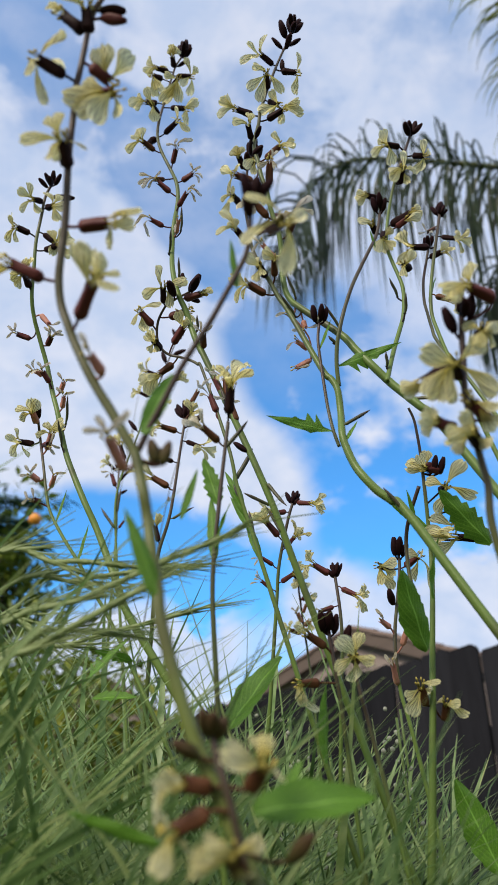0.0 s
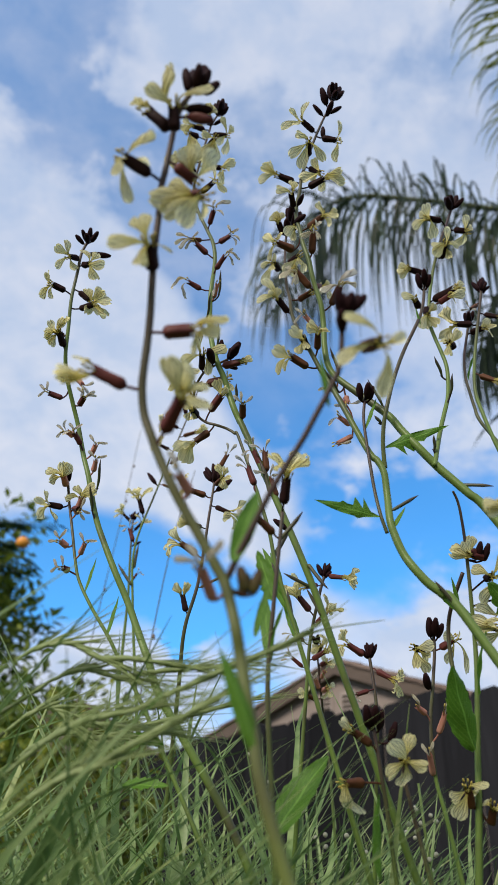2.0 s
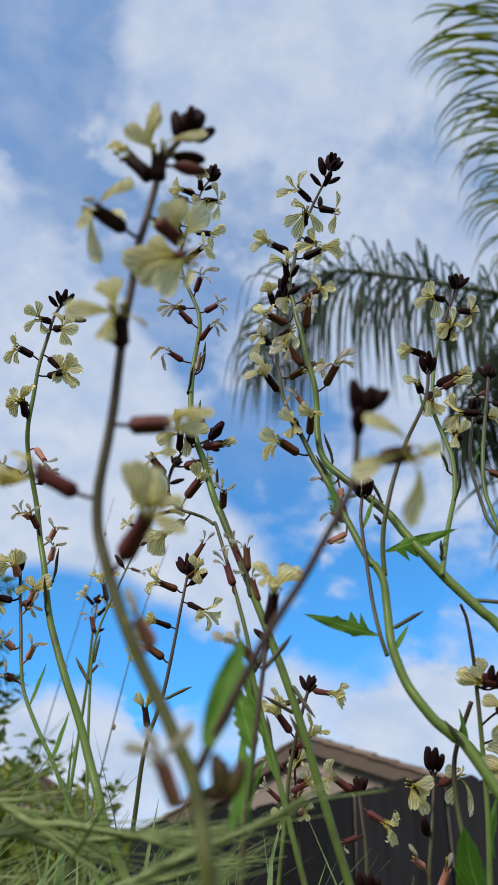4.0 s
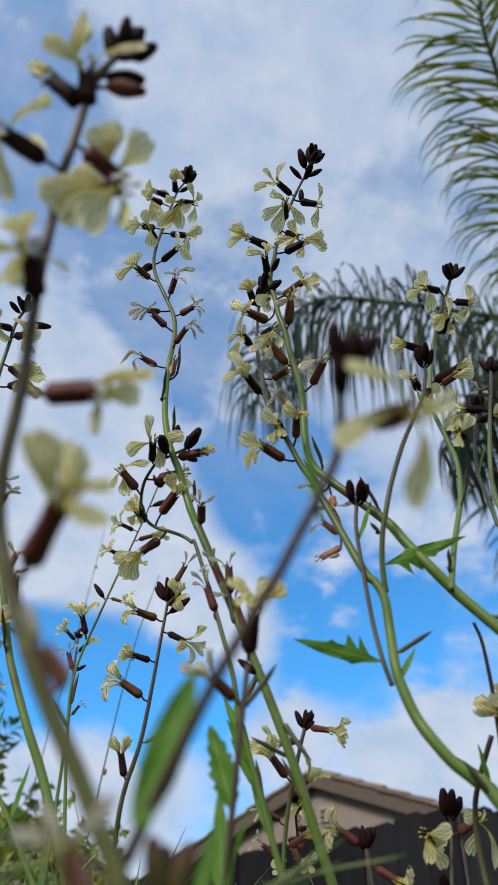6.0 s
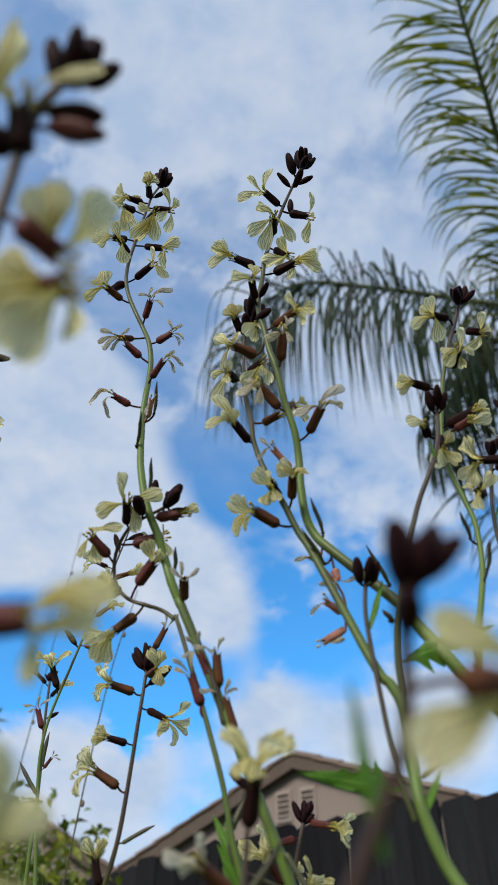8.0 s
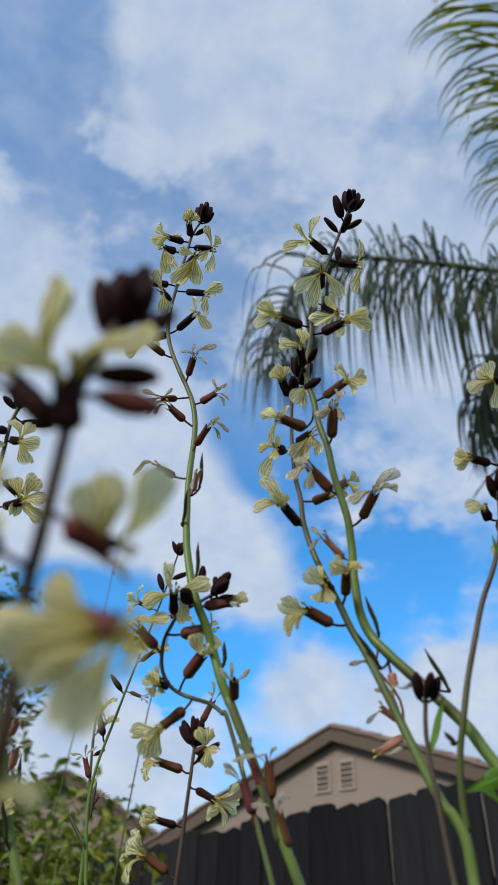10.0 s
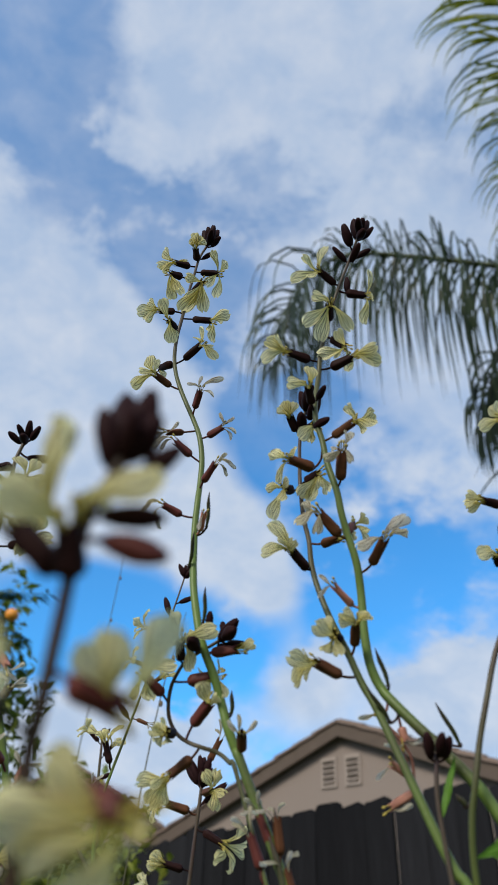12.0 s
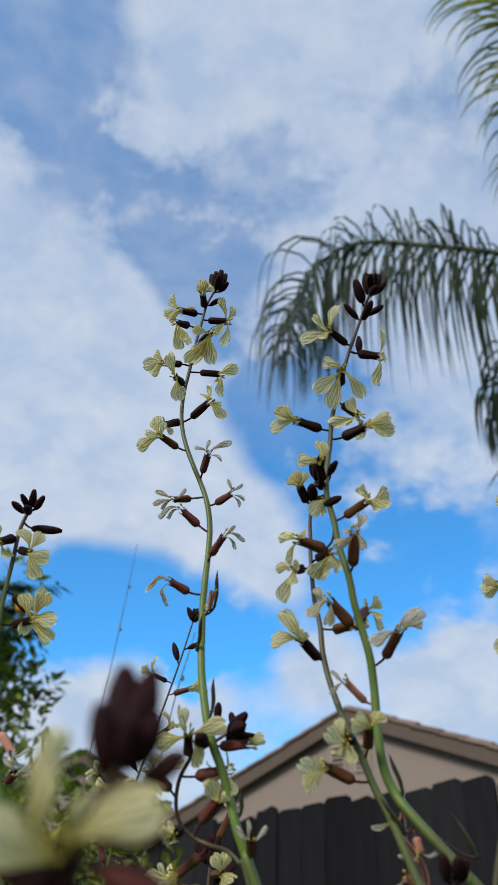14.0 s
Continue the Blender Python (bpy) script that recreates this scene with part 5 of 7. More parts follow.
stem_e2 = shoot(right_pair_plant, "branch", [(0.0964, 0.3001, 1.3776), (0.0923, 0.3021, 1.3650), (0.0872, 0.3043, 1.3503), (0.0830, 0.3061, 1.3353), (0.0799, 0.3076, 1.3207), (0.0776, 0.3086, 1.3065), (0.0766, 0.3093, 1.2927), (0.0783, 0.3095, 1.2821), (0.0807, 0.3094, 1.2714), (0.0821, 0.3091, 1.2620), (0.0816, 0.3087, 1.2511), (0.0800, 0.3079, 1.2406), (0.0770, 0.3069, 1.2303), (0.0735, 0.3055, 1.2189), (0.0699, 0.3031, 1.2053), (0.0676, 0.3012, 1.1961)], 0.8, 1.3, 0.05, 0, False)
bloom(stem_e2, 1.3748, "bud", "", (-0.9, -0.7, 0.8), (-4.0, -5.0, 5.6))
bloom(stem_e2, 1.3748, "bud", "", (0.1, -1.2, 0.7), (-1.3, -8.0, 3.8))
bloom(stem_e2, 1.3748, "bud", "", (1.5, -0.7, 1.5), (4.0, -3.7, 9.2))
bloom(stem_e2, 1.3748, "bud", "", (1.9, -1.0, 1.1), (7.1, -4.8, 5.3))
bloom(stem_e2, 1.3748, "bud", "", (-0.6, -1.2, -0.3), (-4.5, -10.0, -0.9))
bloom(stem_e2, 1.3619, "open", "dark", (-2.9, -2.8, 2.5), (-11.0, -5.5, 1.0), ((-3.4, -8.2, 1.7), (-8.1, 5.6, -0.4), (4.3, 7.3, -8.5), (-4.3, 1.3, 6.1)))
bloom(stem_e2, 1.3402, "open", "dark", (2.9, -0.0, -1.3), (3.3, -9.2, -0.1), ((-8.4, -2.5, -4.6), (8.1, 3.2, 3.8), (-1.9, -8.9, 3.1), (4.4, 8.6, -2.1), (-7.4, 0.9, -8.5)))
bloom(stem_e2, 1.3586, "open", "dark", (5.8, -1.0, 0.6), (12.4, -2.0, -1.3), ((-2.9, -8.8, 2.9), (-1.0, 8.5, -2.0), (1.1, -4.4, -2.6), (-4.9, 8.1, -5.1)))
bloom(stem_e2, 1.3255, "half", "dark", (-5.2, -1.2, 0.9), (-13.6, -4.0, 1.1), ((-6.2, 0.5, -0.6), (-4.0, 2.4, -2.6), (-3.5, -1.1, 1.3)))
bloom(stem_e2, 1.3065, "half", "dark", (2.1, -1.2, 0.7), (13.0, -5.6, 5.5), ((2.2, -0.9, 1.0), (1.3, 0.1, -0.2)))
bloom(stem_e2, 1.3033, "open", "red", (5.3, -1.9, 1.6), (10.2, -5.8, 2.9), ((6.6, -5.1, -1.9), (4.6, 6.0, 0.8)))
bloom(stem_e2, 1.3002, "open", "dark", (-1.8, -2.0, 0.0), (-3.4, -6.5, -9.9), ((-4.6, 0.5, -7.9), (2.8, 8.2, -1.7), (5.1, -0.8, -6.6), (5.2, -0.9, 8.5)))
bloom(stem_e2, 1.3018, "open", "dark", (-5.5, -0.8, 0.2), (-8.4, -5.6, 1.1), ((-8.3, -4.8, -2.1), (-2.7, 2.7, 4.5)))
bloom(stem_e2, 1.2703, "open", "dark", (5.5, -3.3, 2.3), (1.4, -8.8, -0.5), ((3.9, -7.9, 1.3), (-1.8, 3.3, 3.9), (-1.5, 0.2, -7.6)))
bloom(stem_e2, 1.2523, "pod", "", (-3.1, -1.1, 1.3), (-7.6, -7.8, 8.7))
bloom(stem_e2, 1.2360, "pod", "", (1.5, -3.0, 3.3), (1.9, -10.1, 11.2))
bloom(stem_e2, 1.2030, "pod", "", (-1.1, -1.1, 1.3), (-1.6, -6.1, 6.8))
g_plant = plant((0.247, 0.273), "rocket plant with a dark bud tip and few flowers")
stem_g = shoot(g_plant, "stem", [(0.1036, 0.3229, 1.3108), (0.1011, 0.3249, 1.2988), (0.0975, 0.3245, 1.2825), (0.0962, 0.3242, 1.2676), (0.0965, 0.3227, 1.2572), (0.0973, 0.3215, 1.2460), (0.0989, 0.3204, 1.2356), (0.1092, 0.3176, 1.2119), (0.1303, 0.3109, 1.1540), (0.1613, 0.3008, 1.0673), (0.2003, 0.2880, 0.9573), (0.2465, 0.2726, 0.7300)], 0.7, 1.3, 0.1, 0, False)
bloom(stem_g, 1.3057, "bud", "", (-0.2, -0.3, 0.3), (-2.5, -4.4, 4.9))
bloom(stem_g, 1.3070, "bud", "", (0.8, -0.4, 0.5), (2.1, -4.4, 4.8))
bloom(stem_g, 1.3057, "bud", "", (0.1, -0.9, 0.1), (-1.7, -8.2, 2.2))
bloom(stem_g, 1.2988, "open", "dark", (1.7, -0.9, 0.7), (8.3, -3.7, 2.3), ((5.4, -4.6, -2.4), (6.6, 6.4, 0.3), (1.4, -7.0, 0.3)))
w_plant = plant((0.214, 0.341), "rocket plant with cream flowers on a thin wiry stem")
stem_w = shoot(w_plant, "stem", [(0.1090, 0.3100, 1.3243), (0.0966, 0.3120, 1.2598), (0.0981, 0.3120, 1.2310), (0.1102, 0.3150, 1.1882), (0.1257, 0.3189, 1.1333), (0.1491, 0.3247, 1.0508), (0.1786, 0.3320, 0.9463), (0.2138, 0.3407, 0.7300)], 0.8, 1.3, 0.05, 0.8, False)
flower_at(stem_w, 1.2909, (-0.95, -0.21, -0.23), "open", 14.4, 1.00)
flower_at(stem_w, 1.2998, (0.80, -0.32, -0.51), "open", 9.4, 1.00)
flower_at(stem_w, 1.3065, (-0.62, -0.29, -0.73), "wilted", 10.3, 1.00)
flower_at(stem_w, 1.2598, (0.74, -0.30, -0.60), "open", 10.0, 1.00)
v_plant = plant((0.060, 0.593), "slender rocket plant with pale cream flowers before the fence")
stem_v = shoot(v_plant, "stem", [(0.0330, 0.5331, 1.1923), (0.0332, 0.5386, 1.1862), (0.0345, 0.5453, 1.1789), (0.0359, 0.5530, 1.1703), (0.0378, 0.5618, 1.1606), (0.0402, 0.5729, 1.1484), (0.0452, 0.5769, 1.0984), (0.0522, 0.5829, 0.9500), (0.0602, 0.5929, 0.7300)], 0.7, 1.3, 0.1, 0, False)
bloom(stem_v, 1.1869, "open", "brown", (0.9, -1.2, 1.3), (2.2, -8.4, 3.3), ((-5.9, 3.5, 0.7), (3.2, -7.5, 2.3), (5.9, 6.0, -2.3), (-7.2, 0.0, -5.8)))
bloom(stem_v, 1.1797, "open", "red", (1.7, -0.9, 0.9), (5.7, -7.0, 1.7), ((6.6, 2.5, 1.6), (4.7, -1.6, -4.3), (-0.6, 7.1, -3.4), (-4.0, -6.6, 1.4)))
bloom(stem_v, 1.1923, "bud", "", (-0.0, -0.2, 0.2), (-0.2, -8.7, 3.6))
bloom(stem_v, 1.1923, "bud", "", (-1.0, 0.1, -0.0), (-4.0, -7.6, 2.5))
bloom(stem_v, 1.1723, "spent", "", (1.1, -0.9, 1.0), (2.9, -9.0, 3.9), ((1.5, 1.5, 2.8),))
bloom(stem_v, 1.1651, "open", "pink", (1.1, -0.8, 0.8), (4.1, -6.8, 1.5), ((4.4, 0.9, 3.4), (2.5, -0.0, -5.9), (-1.4, 8.8, -5.2)))
bloom(stem_v, 1.1618, "open", "brown", (-3.8, 0.4, -0.4), (-10.9, -5.1, -0.1), ((-6.1, -0.3, 4.9), (-5.4, -3.0, -2.6), (0.6, -0.2, 4.6), (-1.2, -0.1, -5.8)))
bloom(stem_v, 1.1662, "wilted", "pink", (-1.5, -1.5, 1.6), (-4.4, -10.2, 5.4), ((-2.5, 1.7, 2.6), (0.6, -7.1, 1.9)))
h_plant = plant((0.123, 0.401), "leaning rocket plant with fading pinkish lower flowers")
stem_h = shoot(h_plant, "stem", [(-0.1223, 0.3252, 1.3693), (-0.1248, 0.3260, 1.3574), (-0.1251, 0.3277, 1.3443), (-0.1259, 0.3308, 1.3239), (-0.1253, 0.3354, 1.3059), (-0.1252, 0.3410, 1.2895), (-0.1237, 0.3475, 1.2784), (-0.1198, 0.3548, 1.2661), (-0.1152, 0.3604, 1.2528), (-0.1103, 0.3639, 1.2365), (-0.1049, 0.3634, 1.2221), (-0.1011, 0.3650, 1.2093), (-0.0965, 0.3671, 1.1957), (-0.0884, 0.3672, 1.1786), (-0.0823, 0.3673, 1.1668), (-0.0749, 0.3689, 1.1532), (-0.0672, 0.3691, 1.1370), (-0.0607, 0.3677, 1.1236), (-0.0529, 0.3694, 1.1069), (-0.0219, 0.3748, 1.0624), (-0.0000, 0.3787, 1.0225), (0.0328, 0.3847, 0.9626), (0.0742, 0.3921, 0.8869), (0.1235, 0.4010, 0.7300)], 0.8, 1.9, 0.05, 0, False)
bloom(stem_h, 1.3693, "bud", "", (0.4, -0.0, -0.5), (1.9, -6.1, 4.7))
bloom(stem_h, 1.3693, "bud", "", (-0.9, 0.0, -1.1), (-2.9, -6.8, 1.6))
bloom(stem_h, 1.3667, "bud", "", (2.8, -0.7, 0.6), (7.4, -5.7, 4.3))
bloom(stem_h, 1.3667, "bud", "", (-1.9, 0.0, -0.9), (-6.2, -5.3, 1.3))
bloom(stem_h, 1.3641, "bud", "", (2.0, -2.1, 0.7), (3.3, -11.2, -2.0))
bloom(stem_h, 1.3614, "budlet", "", (3.9, 1.7, -2.3), (17.0, 2.3, -2.8))
bloom(stem_h, 1.3547, "open", "dark", (-1.1, -0.6, -1.3), (-4.4, -6.6, -6.7), ((-0.9, -8.4, 4.7), (-9.1, 6.2, -2.8), (-7.3, -6.1, 2.2), (2.9, 8.0, -3.1)))
bloom(stem_h, 1.3478, "open", "dark", (2.6, -0.9, 0.1), (8.5, -4.8, -2.9), ((4.2, 2.2, -10.5), (3.5, -0.3, 9.2), (9.5, -2.7, -4.6), (-5.6, -1.8, 10.1)))
bloom(stem_h, 1.3261, "open", "dark", (-4.0, -1.9, 2.1), (-11.2, -5.5, 3.5), ((-0.8, -8.1, 2.7), (-9.0, 6.4, -2.7), (-3.2, -7.3, 1.6), (-3.7, 8.0, -2.7)))
bloom(stem_h, 1.3308, "open", "dark", (3.9, 0.7, -1.6), (11.5, 1.7, -8.0), ((-1.2, 0.7, -9.7), (7.3, -0.6, 7.8), (6.7, -0.1, -8.4), (5.0, -1.9, 9.6)))
bloom(stem_h, 1.3177, "open", "dark", (5.8, -0.0, -0.3), (14.6, -3.1, 0.8), ((8.8, 1.1, -7.8), (1.3, -2.1, 10.7), (10.8, -3.6, -1.2), (-6.4, -2.5, 9.7)))
bloom(stem_h, 1.3021, "open", "red", (-2.7, 0.6, -2.5), (-4.4, -5.7, -4.1), ((5.7, -7.6, 2.3), (-8.9, 5.2, 1.1), (-3.3, -7.1, 1.3), (-4.0, 8.6, -4.0)))
bloom(stem_h, 1.2910, "open", "dark", (-1.1, -2.1, 2.2), (-3.2, -9.3, 7.1), ((5.8, -7.9, 3.4), (-9.6, 3.0, 4.2), (3.2, -8.5, 3.5), (-7.7, 7.2, -1.8)))
bloom(stem_h, 1.2731, "wilted", "red", (-3.6, 3.2, -5.1), (-11.4, -0.1, -4.1), ((0.1, -3.0, 4.2), (-4.7, 1.1, -1.6), (-4.6, -2.9, 3.9)))
bloom(stem_h, 1.2784, "wilted", "pink", (4.2, -1.3, 0.9), (10.6, -0.8, -6.5), ((-0.9, 3.7, -5.3), (6.0, -0.7, 1.2), (3.2, 2.4, -3.3)))
bloom(stem_h, 1.2647, "wilted", "red", (3.6, -0.2, -0.7), (7.6, -6.3, 1.2), ((6.8, -0.3, 0.6), (-4.0, -3.0, 4.1), (6.1, -1.6, 2.5)))
bloom(stem_h, 1.2494, "wilted", "pink", (-2.9, 0.6, -1.7), (-6.6, -3.3, -1.5), ((-0.2, -3.3, 4.6), (-5.6, 1.7, -2.6), (-5.3, -2.1, 2.8)))
bloom(stem_h, 1.2365, "wilted", "red", (-1.4, -3.5, 4.3), (-4.9, -9.0, 8.6), ((4.6, -2.6, 3.8), (-6.5, 0.9, -1.4), (-2.4, -2.9, 4.1)))
bloom(stem_h, 1.2332, "spent", "", (3.7, -1.7, 1.9), (6.9, -6.9, 6.0), ((3.3, 0.2, -0.1), (-2.1, -1.5, 2.1)))
bloom(stem_h, 1.2221, "spent", "", (2.7, -1.7, 2.0), (4.6, -7.3, 6.4), ((2.7, -0.2, 0.4), (-2.0, -1.0, 1.3)))
bloom(stem_h, 1.2093, "pod", "", (2.5, -2.9, 3.6), (4.6, -14.1, 16.1))
bloom(stem_h, 1.1957, "pod", "", (-2.6, -3.6, 4.5), (-3.9, -13.8, 15.5))
stem_h2 = shoot(h_plant, "branch", [(-0.1162, 0.3661, 1.2196), (-0.1151, 0.3732, 1.2097), (-0.1102, 0.3723, 1.1927), (-0.1057, 0.3713, 1.1764), (-0.1015, 0.3712, 1.1644), (-0.0927, 0.3709, 1.1502), (-0.0820, 0.3711, 1.1355), (-0.0735, 0.3731, 1.1220), (-0.0622, 0.3745, 1.1052), (-0.0345, 0.3765, 1.0565), (0.0025, 0.3791, 0.9898), (0.0492, 0.3824, 0.9052), (0.1050, 0.3865, 0.7300)], 0.7, 1.2, 0.05, 0, False, True)
bloom(stem_h2, 1.2196, "bud", "", (0.4, -0.7, 0.3), (1.8, -7.2, 4.2))
bloom(stem_h2, 1.2196, "bud", "", (-0.8, -0.7, 0.2), (-2.4, -6.4, 3.1))
bloom(stem_h2, 1.2175, "open", "pink", (-0.8, -1.4, 0.1), (-0.7, -10.6, 1.0), ((5.3, -7.7, 2.4), (-10.2, 1.7, 5.0), (0.2, -8.3, 3.1), (-9.2, 5.9, 0.1)))
bloom(stem_h2, 1.2097, "open", "dark", (-3.5, 0.7, -1.6), (-10.9, -1.9, -1.6), ((-1.0, -8.6, 3.4), (-7.8, 7.9, -3.3), (-5.7, -6.6, 0.5), (2.9, 9.0, -4.9)))
bloom(stem_h2, 1.2006, "open", "pink", (2.7, -1.9, 2.2), (6.4, -8.9, 8.8), ((8.8, -6.0, 0.0), (-4.5, 0.6, 7.7), (7.9, -7.5, 3.1), (-10.2, 3.7, 2.8)))
bloom(stem_h2, 1.2045, "wilted", "red", (2.2, -2.5, 1.4), (7.2, -9.3, -2.6), ((2.7, 2.8, -3.9), (3.0, -3.1, 4.5), (5.1, 1.2, -1.6)))
bloom(stem_h2, 1.1852, "wilted", "pink", (-3.0, 0.7, -1.5), (-6.7, -3.1, 0.3), ((3.2, -3.0, 4.3), (-5.4, 0.1, -0.3), (-3.2, -2.9, 4.1)))
bloom(stem_h2, 1.1764, "spent", "", (2.6, -1.8, 1.8), (5.9, -7.9, 5.4), ((2.5, 0.0, 0.1), (-1.4, -1.1, 1.6)))
bloom(stem_h2, 1.1672, "wilted", "red", (-4.4, -1.8, 1.6), (-7.0, -5.5, 1.7), ((-0.5, -3.6, 5.0), (-5.3, 0.9, -1.4), (-3.6, -2.1, 2.8)))
j_plant = plant((-0.067, 0.533), "small rocket plant with cream flowers on one dark stem")
stem_j = shoot(j_plant, "stem", [(-0.0385, 0.4020, 1.2522), (-0.0403, 0.4020, 1.2249), (-0.0439, 0.4060, 1.1817), (-0.0496, 0.4100, 1.1553), (-0.0510, 0.4200, 1.1271), (-0.0533, 0.4369, 1.0794), (-0.0569, 0.4623, 1.0080), (-0.0614, 0.4944, 0.9174), (-0.0667, 0.5328, 0.7300)], 0.7, 1.6, 0.16, 1.0, False)
flower_at(stem_j, 1.2334, (-0.95, -0.21, 0.22), "open", 14.3, 1.00)
flower_at(stem_j, 1.2277, (0.87, -0.15, -0.46), "open", 13.5, 1.00)
flower_at(stem_j, 1.2409, (0.45, -0.89, -0.03), "open", 6.7, 1.00)
flower_at(stem_j, 1.2130, (-0.95, -0.24, 0.18), "half", 8.2, 1.00)
flower_at(stem_j, 1.1936, (-0.86, -0.13, 0.49), "open", 15.6, 1.00)
flower_at(stem_j, 1.1771, (0.91, -0.17, 0.38), "pod", 11.6, 1.00)
flower_at(stem_j, 1.2362, (0.77, -0.12, 0.63), "bud", 16.0, 1.00)
flower_at(stem_j, 1.1598, (-0.26, -0.23, 0.94), "half", 13.3, 1.00)
flower_at(stem_j, 1.2494, (0.43, -0.18, 0.88), "wilted", 16.6, 1.20)
k_plant = plant((-0.037, 0.545), "rocket plant with bluish buds on a leaning stem")
stem_k = shoot(k_plant, "stem", [(-0.0651, 0.5000, 1.3986), (-0.0743, 0.5000, 1.3579), (-0.0919, 0.5050, 1.2944), (-0.1025, 0.5100, 1.2511), (-0.0993, 0.5150, 1.2097), (-0.0890, 0.5200, 1.1444), (-0.0812, 0.5238, 1.0946), (-0.0695, 0.5295, 1.0201), (-0.0546, 0.5367, 0.9256), (-0.0369, 0.5454, 0.7300)], 0.5, 1.1, 0.1, 0.8, False)
flower_at(stem_k, 1.3733, (0.93, -0.16, 0.33), "bud", 12.5, 1.20)
flower_at(stem_k, 1.3635, (-0.31, -0.08, 0.95), "bud", 24.3, 1.00)
flower_at(stem_k, 1.3491, (-0.91, -0.23, 0.33), "open", 13.1, 1.00)
flower_at(stem_k, 1.3447, (0.95, -0.21, 0.23), "open", 14.0, 1.00)
flower_at(stem_k, 1.3316, (-0.90, -0.36, 0.26), "open", 8.4, 1.00)
flower_at(stem_k, 1.3185, (0.80, -0.23, 0.56), "open", 13.1, 1.00)
flower_at(stem_k, 1.2988, (-0.64, -0.08, 0.77), "bud", 24.8, 1.00)
flower_at(stem_k, 1.3032, (0.87, -0.28, -0.41), "wilted", 7.1, 1.00)
flower_at(stem_k, 1.2511, (-0.35, -0.11, 0.93), "wilted", 18.3, 1.00)
flower_at(stem_k, 1.2720, (-0.33, -0.16, 0.93), "open", 18.9, 1.00)
flower_at(stem_k, 1.2340, (0.13, -0.10, 0.99), "pod", 20.4, 1.00)
flower_at(stem_k, 1.2183, (-0.56, -0.09, 0.82), "pod", 22.7, 1.00)
i_plant = plant((-0.109, 0.636), "small rocket plant with close-set wilting flowers")
stem_i = shoot(i_plant, "stem", [(-0.1212, 0.5800, 1.3161), (-0.1196, 0.5800, 1.2857), (-0.1170, 0.5850, 1.2441), (-0.1163, 0.5900, 1.2030), (-0.1152, 0.5969, 1.1462), (-0.1137, 0.6073, 1.0611), (-0.1117, 0.6204, 0.9533), (-0.1093, 0.6360, 0.7300)], 0.8, 1.8, 0.05, 0.6, False)
flower_at(stem_i, 1.3077, (-0.74, -0.27, 0.62), "open", 11.3, 1.00)
flower_at(stem_i, 1.2983, (0.66, -0.28, 0.70), "open", 10.9, 1.00)
flower_at(stem_i, 1.2857, (0.87, -0.33, 0.35), "bud", 9.0, 1.00)
flower_at(stem_i, 1.2513, (0.57, -0.26, 0.78), "wilted", 11.3, 1.00)
t_plant = plant((0.016, 0.334), "short rocket plant topped by one open veined flower")
stem_t = shoot(t_plant, "stem", [(-0.0015, 0.2660, 1.1500), (-0.0024, 0.2670, 1.1373), (-0.0040, 0.2700, 1.1150), (-0.0053, 0.2750, 1.0867), (-0.0027, 0.2820, 1.0520), (0.0001, 0.2898, 1.0133), (0.0045, 0.3015, 0.9554), (0.0099, 0.3163, 0.8820), (0.0164, 0.3340, 0.7300)], 0.7, 1.3, 0.1, 0, False)
flower_at(stem_t, 1.1491, (0.09, -0.64, 0.77), "open", 7.9, 1.15)
flower_at(stem_t, 1.1386, (-0.72, -0.53, 0.44), "fading", 7.5, 0.90)
flower_at(stem_t, 1.1373, (0.54, -0.10, 0.83), "pod", 9.9, 1.00)
m_plant = plant((-0.005, 0.481), "short rocket plant crowded with pale flowers")
stem_m = shoot(m_plant, "stem", [(0.0276, 0.4000, 1.1895), (0.0236, 0.4000, 1.1750), (0.0185, 0.4050, 1.1499), (0.0169, 0.4100, 1.1275), (0.0136, 0.4206, 1.0798), (0.0085, 0.4365, 1.0082), (0.0022, 0.4567, 0.9176), (-0.0054, 0.4807, 0.7300)], 0.8, 1.5, 0.05, 0.7, False, True)
flower_at(stem_m, 1.1845, (0.91, -0.34, -0.22), "open", 8.9, 1.00)
flower_at(stem_m, 1.1795, (-0.88, -0.36, -0.30), "open", 8.4, 1.00)
flower_at(stem_m, 1.1621, (-0.65, -0.36, 0.67), "open", 11.1, 1.10)
flower_at(stem_m, 1.1560, (0.65, -0.35, 0.67), "open", 8.7, 1.00)
flower_at(stem_m, 1.1476, (-0.83, -0.38, 0.40), "wilted", 7.9, 1.00)
flower_at(stem_m, 1.1383, (0.80, -0.46, 0.39), "open", 8.6, 1.00)
flower_at(stem_m, 1.1344, (-0.77, -0.41, 0.49), "wilted", 9.8, 1.00)
n_plant = plant((0.124, 0.403), "rocket plant with reddish calyces and broad green leaves")
stem_n = shoot(n_plant, "stem", [(0.0820, 0.3950, 1.1523), (0.0820, 0.3959, 1.1438), (0.0789, 0.3949, 1.1250), (0.0767, 0.3961, 1.1109), (0.0763, 0.3977, 1.0974), (0.0775, 0.4005, 1.0819), (0.0809, 0.4020, 1.0669), (0.0890, 0.4075, 1.0265), (0.0997, 0.4083, 0.9607), (0.1093, 0.4002, 0.8851), (0.1237, 0.4029, 0.7300)], 0.8, 1.5, 0.05, 0, False, True)
bloom(stem_n, 1.1482, "bud", "", (-2.0, -1.5, 2.3), (-3.0, -7.0, 10.6))
bloom(stem_n, 1.1491, "bud", "", (0.1, -1.9, 2.0), (-0.3, -10.0, 8.4))
